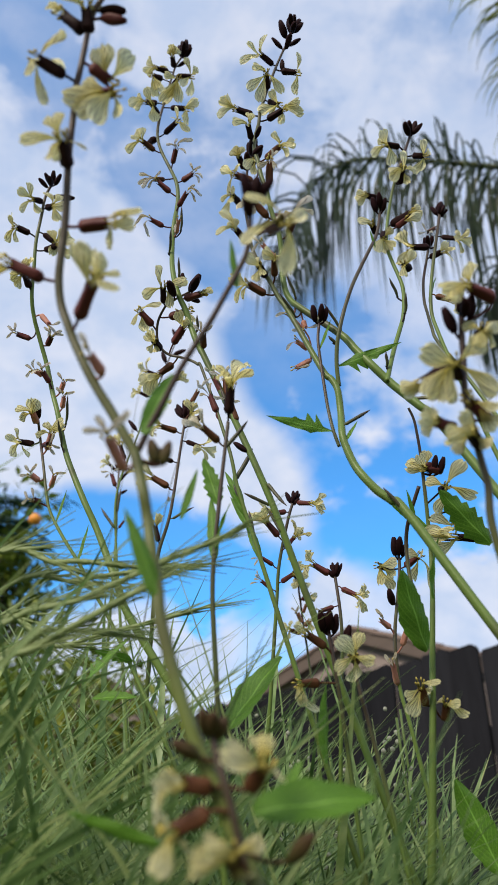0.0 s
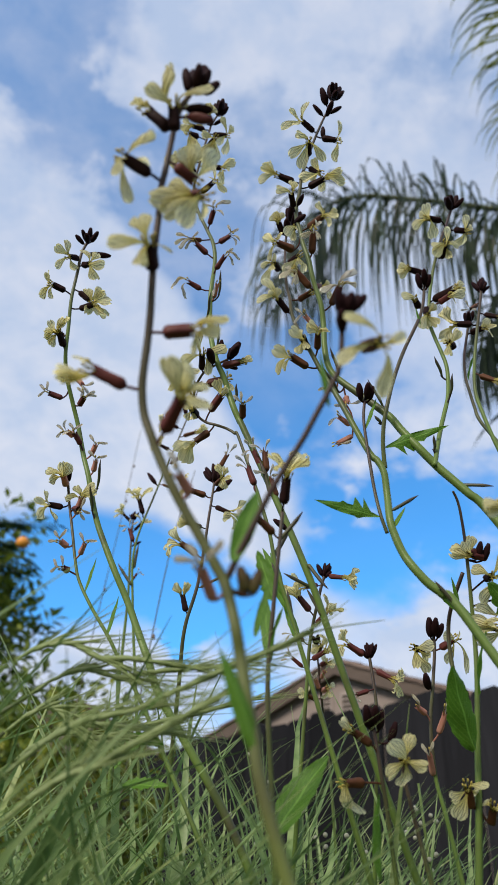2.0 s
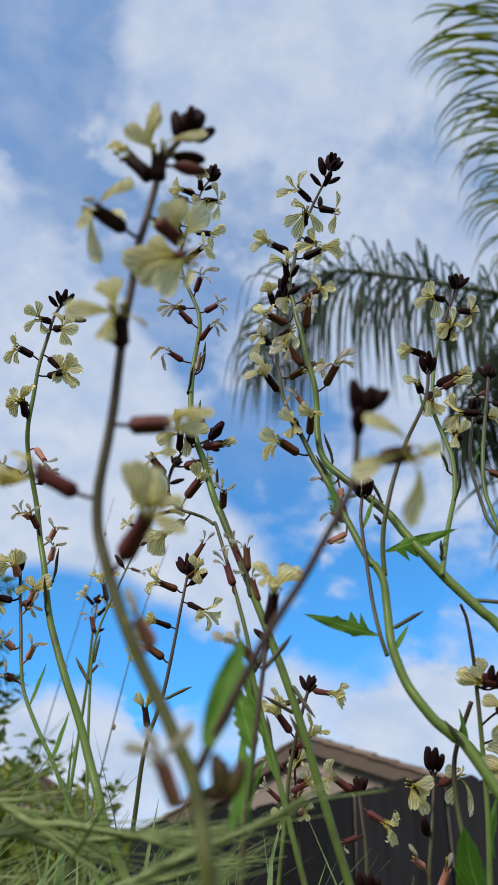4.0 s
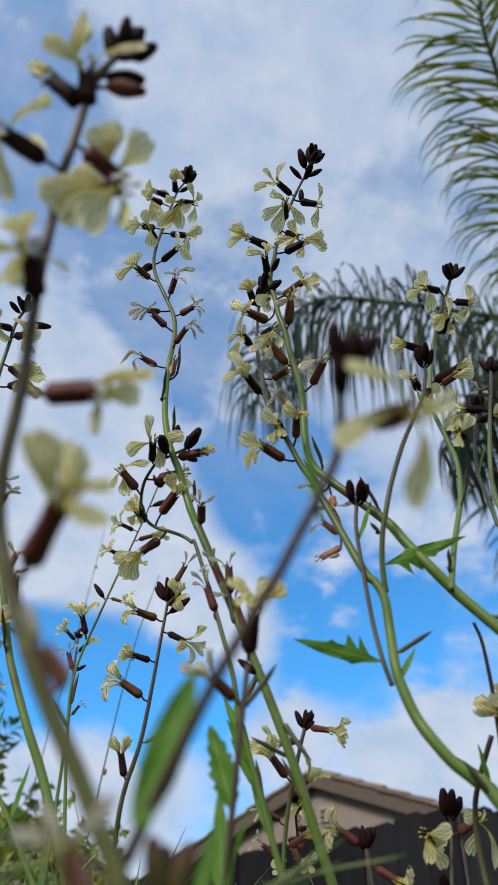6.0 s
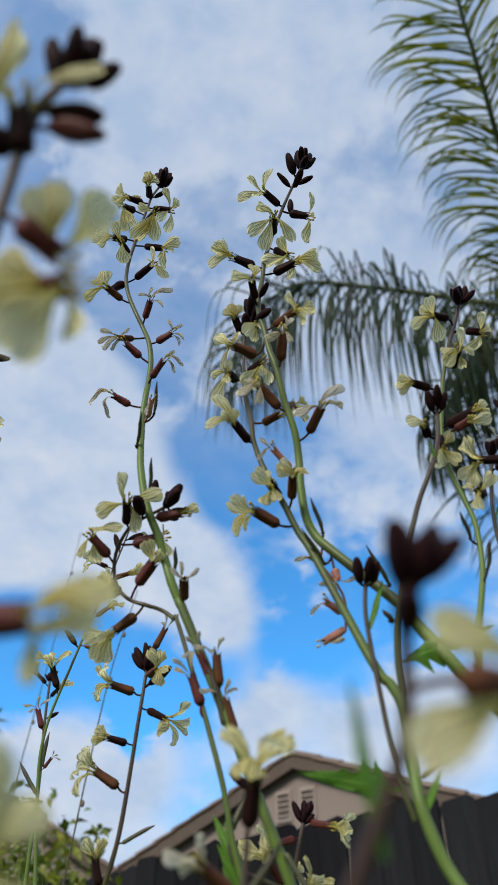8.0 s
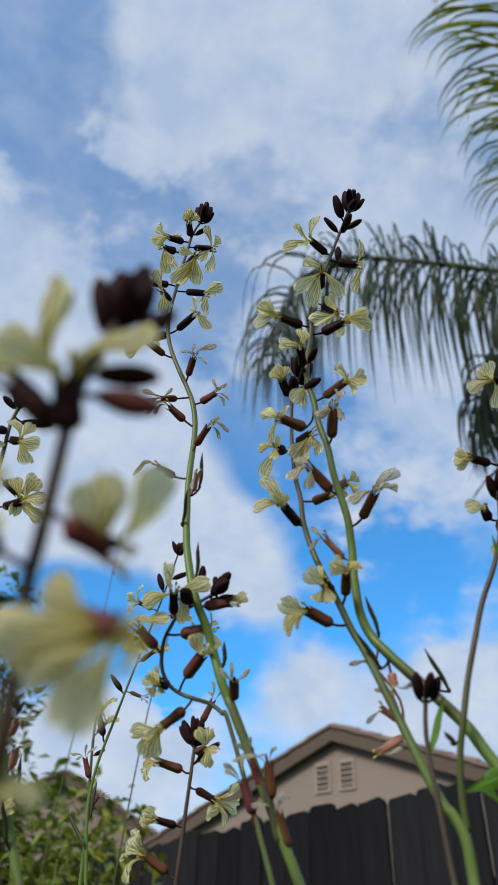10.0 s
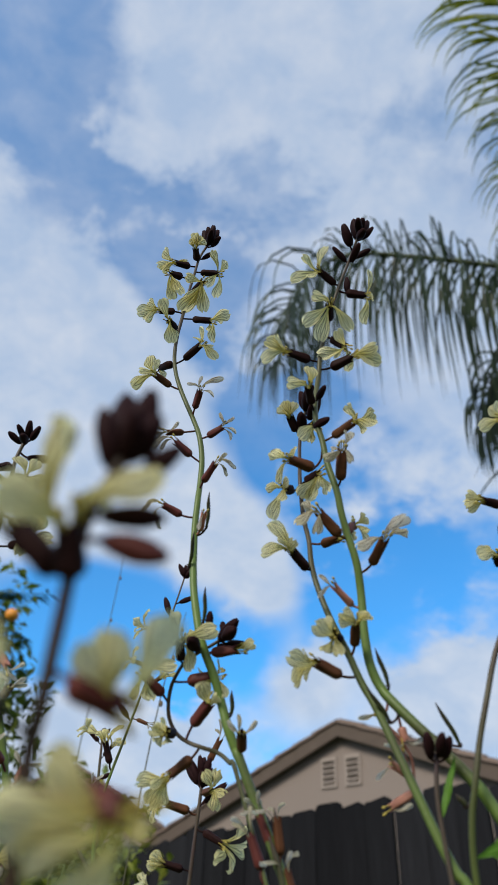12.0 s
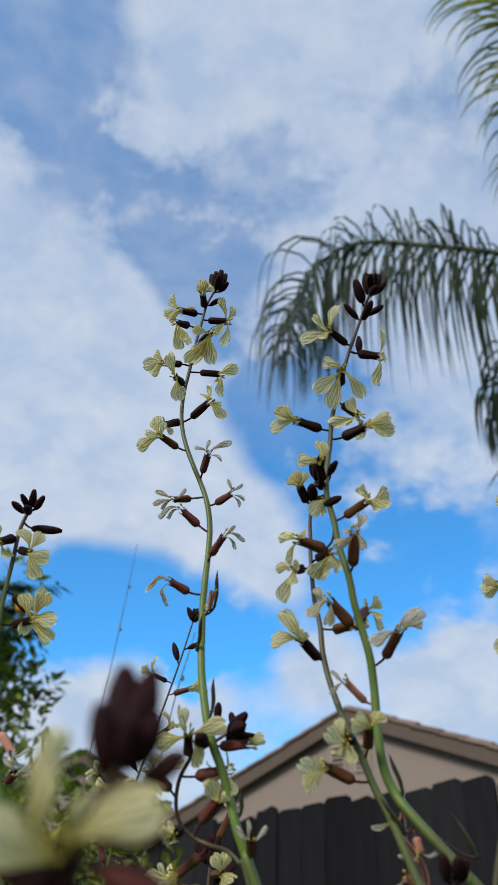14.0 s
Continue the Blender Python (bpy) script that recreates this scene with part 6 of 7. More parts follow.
bloom(stem_n, 1.1482, "bud", "", (1.7, -1.2, 1.9), (4.2, -5.2, 8.3))
bloom(stem_n, 1.1438, "open", "dark", (-5.5, -0.9, -0.4), (-11.7, -7.1, -1.4), ((-0.2, 0.3, -10.2), (6.6, 7.1, -10.6), (8.6, -5.9, -0.3), (8.6, 8.6, -3.0)))
bloom(stem_n, 1.1438, "open", "red", (2.9, -1.1, 0.9), (9.2, -7.0, 4.2), ((1.1, -6.7, 0.3), (-2.8, 7.0, -10.9), (-7.3, -6.6, -0.4), (6.7, 9.7, -14.6)))
bloom(stem_n, 1.1250, "bud", "", (-2.1, -0.0, -1.0), (-4.9, -7.5, 4.3))
bloom(stem_n, 1.1079, "spent", "", (-2.3, -2.7, 3.4), (-7.9, -7.3, 6.1), ((-0.6, -1.4, 2.1),))
bloom(stem_n, 1.0989, "spent", "", (3.3, -2.7, 3.8), (5.9, -10.6, 12.1), ((0.6, -1.2, 1.9),))
bloom(stem_n, 1.0853, "spent", "", (-1.0, -0.1, -0.4), (-3.5, -8.1, 7.6), ((-2.5, -1.5, 2.2), (1.3, -2.1, 3.2)))
stem_n2 = shoot(n_plant, "branch", [(0.0803, 0.3213, 1.1952), (0.0827, 0.3239, 1.1908), (0.0840, 0.3263, 1.1840), (0.0852, 0.3297, 1.1737), (0.0861, 0.3339, 1.1610), (0.0868, 0.3380, 1.1485), (0.0874, 0.3424, 1.1337), (0.0871, 0.3445, 1.1210), (0.0863, 0.3465, 1.1088), (0.0843, 0.3495, 1.0874), (0.0823, 0.3520, 1.0650), (0.0787, 0.3588, 1.0250), (0.0728, 0.3681, 0.9649), (0.0650, 0.3793, 0.8884), (0.0556, 0.3922, 0.7300)], 0.6, 2.3, 0.05, 0, False)
bloom(stem_n2, 1.1711, "half", "red", (10.0, 2.5, -3.8), (1.3, 0.1, -4.3), ((-9.0, -0.5, 0.2), (-7.7, -1.4, 1.8)))
bloom(stem_n2, 1.1711, "open", "red", (4.1, 0.8, -1.8), (0.7, -1.3, -4.2), ((-3.8, -7.5, 2.2), (2.4, 0.1, 9.2)))
bloom(stem_n2, 1.1514, "open", "dark", (6.7, -4.4, 4.9), (7.1, -12.5, 2.8), ((7.7, -6.3, 10.2), (14.0, 2.7, -3.4), (-3.9, 6.7, -10.5), (-8.2, 1.8, 4.5)))
bloom(stem_n2, 1.1352, "open", "dark", (21.9, -0.4, 1.3), (11.3, -2.7, 0.6), ((-13.5, 0.0, -0.8), (-10.4, 3.7, -6.3), (-7.7, -6.0, -0.3), (-14.1, -2.2, 2.6)))
bloom(stem_n2, 1.1453, "open", "dark", (14.3, -1.2, 1.9), (11.5, -0.8, -4.4), ((-11.3, -4.2, 2.3), (12.0, 2.2, 1.8), (-8.0, -3.8, -3.8)))
bloom(stem_n2, 1.1653, "bud", "", (5.0, -0.3, 0.8), (6.2, -4.6, 7.5))
bloom(stem_n2, 1.1653, "bud", "", (7.9, 0.0, 0.4), (9.9, -4.1, 6.9))
bloom(stem_n2, 1.0650, "open", "brown", (-2.9, -0.5, -0.2), (-5.6, -8.2, 5.9), ((-3.8, 6.8, -10.8), (-4.8, 8.3, -3.9), (6.8, -5.5, -0.4), (5.9, 6.6, -0.7)))
bloom(stem_n2, 1.0650, "open", "brown", (5.1, 3.2, -5.4), (5.1, -3.8, -0.2), ((4.5, -5.0, -1.3), (-1.2, 4.9, 1.6), (8.3, -0.7, -4.7)))
shoot(n_plant, "branch", [(0.0840, 0.3356, 1.1604), (0.0795, 0.3434, 1.1481), (0.0780, 0.3491, 1.1392), (0.0780, 0.3509, 1.1260), (0.0795, 0.3512, 1.1089), (0.0827, 0.3553, 1.0902)], 0.9, 1.2, 0.05, 0, True, True)
p_plant = plant((0.138, 0.302), "rocket plant with large cream flowers and maroon calyces")
stem_p = shoot(p_plant, "stem", [(0.0720, 0.1981, 1.1421), (0.0716, 0.2001, 1.1351), (0.0715, 0.2023, 1.1273), (0.0712, 0.2045, 1.1192), (0.0723, 0.2068, 1.1109), (0.0739, 0.2096, 1.1001), (0.0753, 0.2116, 1.0922), (0.0755, 0.2145, 1.0801), (0.0809, 0.2214, 1.0580), (0.0899, 0.2334, 1.0186), (0.1029, 0.2516, 0.9595), (0.1192, 0.2744, 0.8847), (0.1384, 0.3017, 0.7300)], 0.9, 1.8, 0.06, 0, True, True)
bloom(stem_p, 1.1342, "bud", "", (-2.0, -1.4, 2.0), (-5.5, -5.6, 8.4))
bloom(stem_p, 1.1405, "bud", "", (-0.6, -1.4, 2.0), (-0.3, -5.1, 5.9))
bloom(stem_p, 1.1398, "bud", "", (2.6, -0.6, 1.2), (3.0, -4.6, 7.4))
bloom(stem_p, 1.1405, "bud", "", (0.6, -1.4, 0.6), (-0.5, -8.6, 0.6))
bloom(stem_p, 1.1398, "open", "red", (9.7, -3.8, 6.2), (1.2, -7.5, 7.6), ((-8.7, -3.4, -4.6), (1.5, -0.0, 9.5), (-7.6, -2.1, -6.6)))
bloom(stem_p, 1.1317, "open", "dark", (4.0, -2.2, 2.3), (4.7, -7.3, 1.1), ((2.6, -4.6, -1.8), (-3.5, 2.9, 4.5), (-3.3, -1.7, -7.0), (4.7, 6.2, -0.1)))
bloom(stem_p, 1.1228, "open", "dark", (-1.4, -1.3, -0.3), (-4.8, -10.0, -1.8), ((-10.6, -4.7, -0.6), (-8.9, 4.5, -7.7), (12.1, 4.7, -6.6), (8.3, 0.4, 8.4), (-4.1, 4.0, -10.5)))
bloom(stem_p, 1.1264, "half", "dark", (-4.2, -0.6, 0.0), (-12.8, 0.3, -5.8), ((-2.3, 0.7, -1.3), (-1.6, 0.1, -0.3)))
bloom(stem_p, 1.1109, "open", "red", (4.9, -0.1, -0.1), (-0.6, -4.7, 3.1), ((6.4, -3.0, -4.1), (8.2, 7.2, -4.8)))
bloom(stem_p, 1.1098, "open", "red", (-4.8, 0.5, -1.6), (-11.0, -2.6, -1.0), ((-5.1, -4.6, -2.4), (-2.1, 5.9, -0.1), (-2.9, -6.2, 0.3)))
bloom(stem_p, 1.1061, "open", "dark", (0.8, 0.5, -3.0), (-3.4, -8.5, -4.1), ((-8.0, -4.1, -3.5), (-4.1, 7.0, -1.9), (-4.7, -6.7, 0.9), (6.8, 6.5, -0.4)))
x1_plant = plant((0.076, 0.407), "low rocket plant with clustered brown buds")
stem_x1 = shoot(x1_plant, "stem", [(0.0387, 0.3347, 1.0917), (0.0400, 0.3357, 1.0828), (0.0415, 0.3374, 1.0720), (0.0434, 0.3406, 1.0597), (0.0480, 0.3500, 1.0228), (0.0555, 0.3651, 0.9630), (0.0650, 0.3843, 0.8870), (0.0764, 0.4072, 0.7300)], 0.8, 1.3, 0.05, 0, False, True)
bloom(stem_x1, 1.0888, "bud", "", (-2.7, -1.4, 1.4), (-3.9, -8.1, 8.0))
bloom(stem_x1, 1.0888, "bud", "", (-0.1, -1.8, 2.0), (-0.1, -9.1, 7.7))
bloom(stem_x1, 1.0878, "bud", "", (1.8, -0.9, 1.5), (2.9, -5.3, 8.4))
bloom(stem_x1, 1.0888, "bud", "", (-1.2, -0.2, 1.1), (-1.2, -1.8, 9.1))
bloom(stem_x1, 1.0805, "half", "brown", (-3.0, -2.4, 3.0), (-11.3, -7.6, 6.8), ((-1.4, -0.6, 0.9),))
bloom(stem_x1, 1.0849, "bud", "", (5.7, 0.1, 0.2), (7.9, -4.3, 7.1))
bloom(stem_x1, 1.0698, "open", "brown", (-7.3, -0.6, -0.0), (-15.4, -2.7, -0.9), ((1.8, 0.7, -8.8), (7.2, 6.5, -9.7), (-1.4, -1.6, -6.8)))
x2_plant = plant((0.112, 0.386), "low rocket plant with wide open cream flowers")
stem_x2 = shoot(x2_plant, "stem", [(0.0482, 0.3273, 1.0759), (0.0489, 0.3288, 1.0702), (0.0507, 0.3301, 1.0620), (0.0536, 0.3327, 1.0503), (0.0605, 0.3386, 1.0220), (0.0742, 0.3510, 0.9623), (0.0914, 0.3669, 0.8867), (0.1119, 0.3858, 0.7300)], 0.8, 1.3, 0.05, 0, False, True)
bloom(stem_x2, 1.0740, "open", "brown", (0.4, -2.6, 1.3), (-2.0, -14.1, 0.5), ((-6.1, -8.8, 4.2), (3.8, -0.2, 8.8), (7.3, -3.3, -3.6), (0.9, 9.5, -7.7), (-6.9, -1.5, -6.7)))
x3_plant = plant((0.037, 0.466), "low rocket plant with small pale flowers")
stem_x3 = shoot(x3_plant, "stem", [(0.0469, 0.3900, 1.1417), (0.0494, 0.3900, 1.1089), (0.0478, 0.4000, 1.0679), (0.0462, 0.4099, 1.0274), (0.0438, 0.4248, 0.9665), (0.0407, 0.4436, 0.8895), (0.0371, 0.4660, 0.7300)], 0.8, 1.3, 0.05, 0.65, False, True)
flower_at(stem_x3, 1.1361, (-0.85, -0.22, 0.47), "open", 13.6, 1.00)
flower_at(stem_x3, 1.1315, (0.81, -0.28, -0.51), "open", 10.6, 1.00)
flower_at(stem_x3, 1.1213, (-0.86, -0.33, -0.39), "wilted", 9.2, 1.00)
leaf_on(right_pair_plant, (0.0464, 0.3023, 1.2060), (0.93, -0.03, 0.38), 0.0316, 0, -1.20)
leaf_on(right_pair_plant, (0.0462, 0.3039, 1.1634), (0.54, 0.00, 0.84), 0.0137, 2, 1.00)
leaf_on(right_pair_plant, (0.0380, 0.3020, 1.2159), (0.37, -0.05, 0.93), 0.0175, 2, 0.80)
leaf_on(right_pair_plant, (0.0675, 0.2944, 1.2764), (-0.25, -0.46, 0.85), 0.0091, 2, 0.80)
leaf_on(near_plant, (0.0071, 0.1723, 1.1289), (-0.08, -0.17, 0.98), 0.0163, 2, 1.20)
leaf_on(near_plant, (-0.0074, 0.1864, 1.0473), (-0.36, -0.36, 0.86), 0.0240, 2, 1.20)
leaf_on(h_plant, (-0.0974, 0.3720, 1.1589), (0.22, -0.04, 0.97), 0.0182, 2, 1.00)
leaf_on(h_plant, (-0.0830, 0.3721, 1.1359), (0.21, -0.04, 0.98), 0.0207, 2, 1.00)
leaf_on(t_plant, (-0.0039, 0.2698, 1.1162), (-0.32, -0.09, 0.94), 0.0193, 1, 1.00)
leaf_on(t_plant, (-0.0049, 0.2734, 1.0956), (-0.11, -0.04, 0.99), 0.0264, 2, 1.00)
leaf_on(left_pair_plant, (0.0033, 0.3476, 1.1494), (-0.51, -0.31, 0.80), 0.0192, 2, 1.20)
leaf_on(left_pair_plant, (0.0056, 0.3489, 1.1425), (-0.52, -0.22, 0.83), 0.0205, 2, 1.20)
leaf_on(left_pair_plant, (0.0015, 0.3466, 1.1549), (-0.47, -0.08, 0.88), 0.0217, 2, 1.20)
leaf_on(left_pair_plant, (0.0099, 0.3515, 1.1293), (-0.34, -0.07, 0.94), 0.0241, 2, 1.30)
leaf_on(left_pair_plant, (0.0011, 0.3463, 1.1562), (-0.36, 0.02, 0.93), 0.0174, 2, 1.20)
leaf_on(t_plant, (-0.0048, 0.2729, 1.0986), (0.23, -0.29, 0.93), 0.0184, 1, 1.00)
leaf_on(h_plant, (-0.0505, 0.3746, 1.0878), (-0.89, -0.43, 0.17), 0.0183, 1, 0.70)
leaf_on(right_pair_plant, (0.0416, 0.3034, 1.1703), (-0.97, -0.25, 0.08), 0.0305, 0, 1.20)
leaf_on(n_plant, (0.0855, 0.3394, 1.1068), (-0.01, -0.54, 0.84), 0.0263, 3, 1.30)
leaf_on(n_plant, (0.0802, 0.3395, 1.0842), (-0.35, -0.60, 0.72), 0.0375, 3, 0.90)
leaf_on(n_plant, (0.1127, 0.3347, 1.1304), (-0.70, -0.51, 0.49), 0.0353, 1, 0.90)
leaf_on(n_plant, (0.0811, 0.3372, 1.1432), (-0.24, -0.53, 0.81), 0.0146, 2, 0.90)
leaf_on(n_plant, (0.0871, 0.3398, 1.1395), (-0.79, -0.35, 0.50), 0.0253, 2, 1.00)
leaf_on(n_plant, (0.0797, 0.3399, 1.0836), (-0.46, -0.56, 0.69), 0.0243, 2, 1.00)
leaf_on(g_plant, (0.1043, 0.3437, 1.2817), (0.13, -0.66, 0.74), 0.0157, 1, 1.00)
leaf_on(near_plant, (-0.0154, 0.1820, 1.0901), (0.24, 0.13, 0.96), 0.0227, 4, 1.30)
leaf_on(near_plant, (-0.0098, 0.2187, 1.0851), (0.25, 0.06, 0.97), 0.0166, 2, 1.00)
leaf_on(near_plant, (0.0125, 0.1938, 1.0090), (0.94, 0.27, 0.19), 0.0270, 3, 1.00)
leaf_on(near_plant, (-0.0072, 0.2058, 1.0037), (-0.97, 0.08, 0.23), 0.0220, 2, 0.90)
leaf_on(near_plant, (0.0177, 0.2030, 1.0099), (0.40, -0.04, 0.92), 0.0113, 1, 1.10)
leaf_on(h_plant, (-0.0700, 0.3676, 1.0760), (0.62, -0.10, 0.78), 0.030, 0, 1.10)
leaf_on(h_plant, (-0.0660, 0.3700, 1.0700), (0.97, -0.10, 0.05), 0.020, 1, 0.90)
leaf_on(n_plant, (-0.0010, 0.3200, 1.0480), (0.55, -0.05, 0.83), 0.034, 3, 1.10)
leaf_on(n_plant, (0.0345, 0.3080, 1.0350), (-0.03, -0.10, 0.99), 0.026, 4, 1.20)
leaf_on(n_plant, (0.1080, 0.3780, 1.0050), (-0.40, -0.10, 0.90), 0.038, 3, 1.20)
leaf_on(n_plant, (0.1100, 0.3760, 1.0020), (0.15, -0.10, 0.98), 0.034, 1, 1.10)


# ---- grass ----
def tallest(q):
    """The height of the grass canopy, which rises to the back and to the denser side."""
    return 1.072 + 0.40 * (q.y - 0.2) - 0.34 * max(-0.15, min(0.25, q.x)) - 0.9 * max(0.0, min(0.08, q.x - 0.045)) + 0.03 * noise.noise(q * 25)


def grass_patch(name, label, count, seed, area, foot, lengths, lean, width, material, tilts=(0.15, 0.75), bends=(0.3, 1.5)):
    """Many arching blades, each folded along its midrib, in one mesh."""
    rnd = random.Random(seed)
    verts, faces, uv = [], [], []
    for _ in range(count):
        x, y = rnd.uniform(*area[0]), rnd.uniform(*area[1])
        L = rnd.uniform(*lengths)
        z = ground_height(x, y) + foot
        a = rnd.gauss(lean[0], lean[1])
        bend = rnd.uniform(*bends)
        tilt = rnd.uniform(*tilts)
        w = rnd.uniform(*width)
        flat = Vector((math.cos(a), math.sin(a), 0))
        side = Vector((-flat.y, flat.x, 0))
        n = 9
        start = len(verts)
        for attempt in range(5):
            q = Vector((x, y, z))
            clear = True
            for i in range(n + 1):
                v = i / n
                clear &= not (abs(q.x) < 0.14 and q.y < 0.19 and q.z > 0.86) and q.z < tallest(q)
                ang = tilt + bend * v ** 1.6
                ww = w * (1 - v ** 2.2) + 0.0002
                verts += [q - side * ww / 2, q + Vector((0, 0, -0.25 * ww)), q + side * ww / 2]
                uv += [(0, v), (0.5, v), (1, v)]
                q = q + (flat * math.sin(ang) + Vector((0, 0, math.cos(ang)))) * L / n + side * rnd.uniform(-0.004, 0.004)
            if clear:
                break
            del verts[start:], uv[start:]
            L *= 0.86
        if not clear:
            continue
        for i in range(n):
            b = start + 3 * i
            faces += [(b, b + 1, b + 4, b + 3), (b + 1, b + 2, b + 5, b + 4)]
    tagged(new(name, mesh_from(name, verts, faces, material, uv=uv)), label, "grass", kind="stuff")


grass_patch("grass", "tall wind-bent green grass blades", 3300, 1, ((-0.66, 0.05), (0.17, 0.60)), -0.02, (0.34, 0.54), (0.05, 0.50), (0.0030, 0.0105), GRASS, (0.45, 1.05), (0.1, 0.95))
grass_patch("grass", "fine green grass among the rocket stems", 1500, 2, ((-0.06, 0.12), (0.27, 0.70)), -0.02, (0.28, 0.46), (2.4, 1.4), (0.0014, 0.0050), GRASS)
grass_patch("grass", "broad green grass leaves crossing between the rocket stems", 520, 9, ((-0.20, 0.10), (0.26, 0.55)), -0.02, (0.34, 0.50), (0.9, 1.6), (0.0050, 0.0110), GRASS, (0.1, 0.7), (0.3, 1.4))
grass_patch("grass", "pale green grass in the shade of the stems", 1500, 4, ((-0.5, 0.22), (0.32, 0.9)), -0.02, (0.20, 0.36), (1.0, 1.6), (0.0020, 0.0055), GRASS)

def spikelet_mesh(bend):
    """A small grain with its long bristle, along +z."""
    line = spline([(0, 0, 0), (0, 0.0004, 0.005), (0, 0.0004, 0.011), (bend * 0.3, 0, 0.022), (bend, 0, 0.038)], 4)
    n = len(line)
    v, f, t = tube(line, [0.0003 + 0.0008 * math.sin(math.pi * min(1, i / 8)) if i < 8 else 0.00032 * (1 - (i - 8) / (n - 8)) + 0.00008 for i in range(n)], 5)
    return mesh_from("spikelet", v, f, SEEDHEAD)


SPIKELETS = [spikelet_mesh(b * 0.001) for b in (2, -3, 6)]


def barley_head(root, ways, seed, label="green wild barley stalk with a bristly nodding head"):
    """A bending stalk with a long flattened spike of grains whose bristles lie along it."""
    rnd = random.Random(seed)
    owner = thing("wild_barley", root, label, "grass", "wild barley stalks")
    line = [q - owner.location for q in spline([Vector(p) for p in ways], 10)]
    n = len(line)
    cut = int(n * 0.5)
    stalk = line[:cut + 1]
    v, f, t = tube(stalk, [0.0009 - 0.0004 * i / n for i in range(len(stalk))], 7, [0.15] * len(stalk))
    child("stalk", mesh_from("stalk", v, f, STEM, tone=t), owner)
    head = line[cut:]
    for i in range(len(head) - 1):
        way = (head[i + 1] - head[i]).normalized()
        for k in range(3):
            q = head[i].lerp(head[i + 1], rnd.random())
            m = along(way, rnd.uniform(0, 6.3)) @ Matrix.Rotation(rnd.uniform(0.02, 0.07), 4, "X") @ Matrix.Scale(rnd.uniform(0.6, 0.9), 4)
            child("spikelet", rnd.choice(SPIKELETS), owner, Matrix.Translation(q) @ m)


for i, (a, b, c) in enumerate((
    ((-0.093, 0.270, 1.090), (-0.060, 0.270, 1.094), (-0.033, 0.270, 1.092)),
    ((-0.080, 0.250, 1.053), (-0.042, 0.250, 1.074), (-0.001, 0.250, 1.094)),
    ((-0.087, 0.280, 1.083), (-0.055, 0.280, 1.091), (-0.021, 0.280, 1.096)),
    ((-0.099, 0.300, 1.075), (-0.073, 0.300, 1.079), (-0.046, 0.300, 1.078)),
    ((-0.077, 0.240, 1.038), (-0.052, 0.240, 1.055), (-0.024, 0.240, 1.072)),
    ((-0.101, 0.320, 1.068), (-0.065, 0.320, 1.080), (-0.016, 0.320, 1.094)),
)):
    x, y = a[0] - 0.15 - 0.02 * (i % 3), a[1] + 0.02
    foot = ground_height(x, y)
    barley_head((x, y, foot), [(x, y, foot - 0.01), (a[0] - 0.09, a[1] + 0.005, a[2] - 0.09 - 0.015 * (i % 2)), a, b, c], 40 + i)

# ---- fence ----
def build_fence():
    a, b = Vector((4.05, -0.48, 0.0)), Vector((-4.2, 7.77, 0.0))
    run = (b - a)
    length = run.length
    turn = math.atan2(run.y, run.x)
    place = Matrix.Translation(a) @ Matrix.Rotation(turn, 4, "Z")
    fence = thing("fence", a, "weathered charcoal-stained wooden board fence with clipped tops", "fence", kind="structure")
    rot = Matrix.Rotation(turn, 4, "Z")
    for z in (0.35, 1.45):
        bm = bmesh.new()
        box(bm, 0, length, -0.055, -0.018, z, z + 0.09)
        bmesh.ops.bevel(bm, geom=bm.edges[:], offset=0.004, segments=1)
        part("rail", bm, FENCE, fence, m=rot)
    meshes = []
    rnd = random.Random(5)
    w = 0.1275
    for i in range(5):
        h = 1.83
        c = 0.016 + 0.004 * i
        shape = [(0.0, 0.03), (w, 0.03), (w, h - c), (w - 0.35 * c, h - 0.4 * c), (w - 1.1 * c, h - 0.004 * i), (1.0 * c, h), (0.3 * c, h - 0.4 * c), (0.0, h - c)]
        verts = [(x + 0.002 * math.sin(z * 3 + i), y, z) for y in (-0.009, 0.009) for x, z in shape]
        n = len(shape)
        faces = [tuple(range(n)), tuple(range(2 * n - 1, n - 1, -1))] + [(k, k + n, (k + 1) % n + n, (k + 1) % n) for k in range(n)]
        meshes.append(mesh_from("picket", verts, faces, FENCE, False))
    count = int(length / 0.132)
    for i in range(count):
        m = rot @ Matrix.Translation((i * 0.132 + rnd.uniform(-0.003, 0.003), rnd.uniform(-0.004, 0.004), rnd.uniform(-0.030, 0.018))) @ Matrix.Rotation(rnd.uniform(-0.006, 0.006), 4, "Y")
        child("picket", rnd.choice(meshes), fence, m)


build_fence()


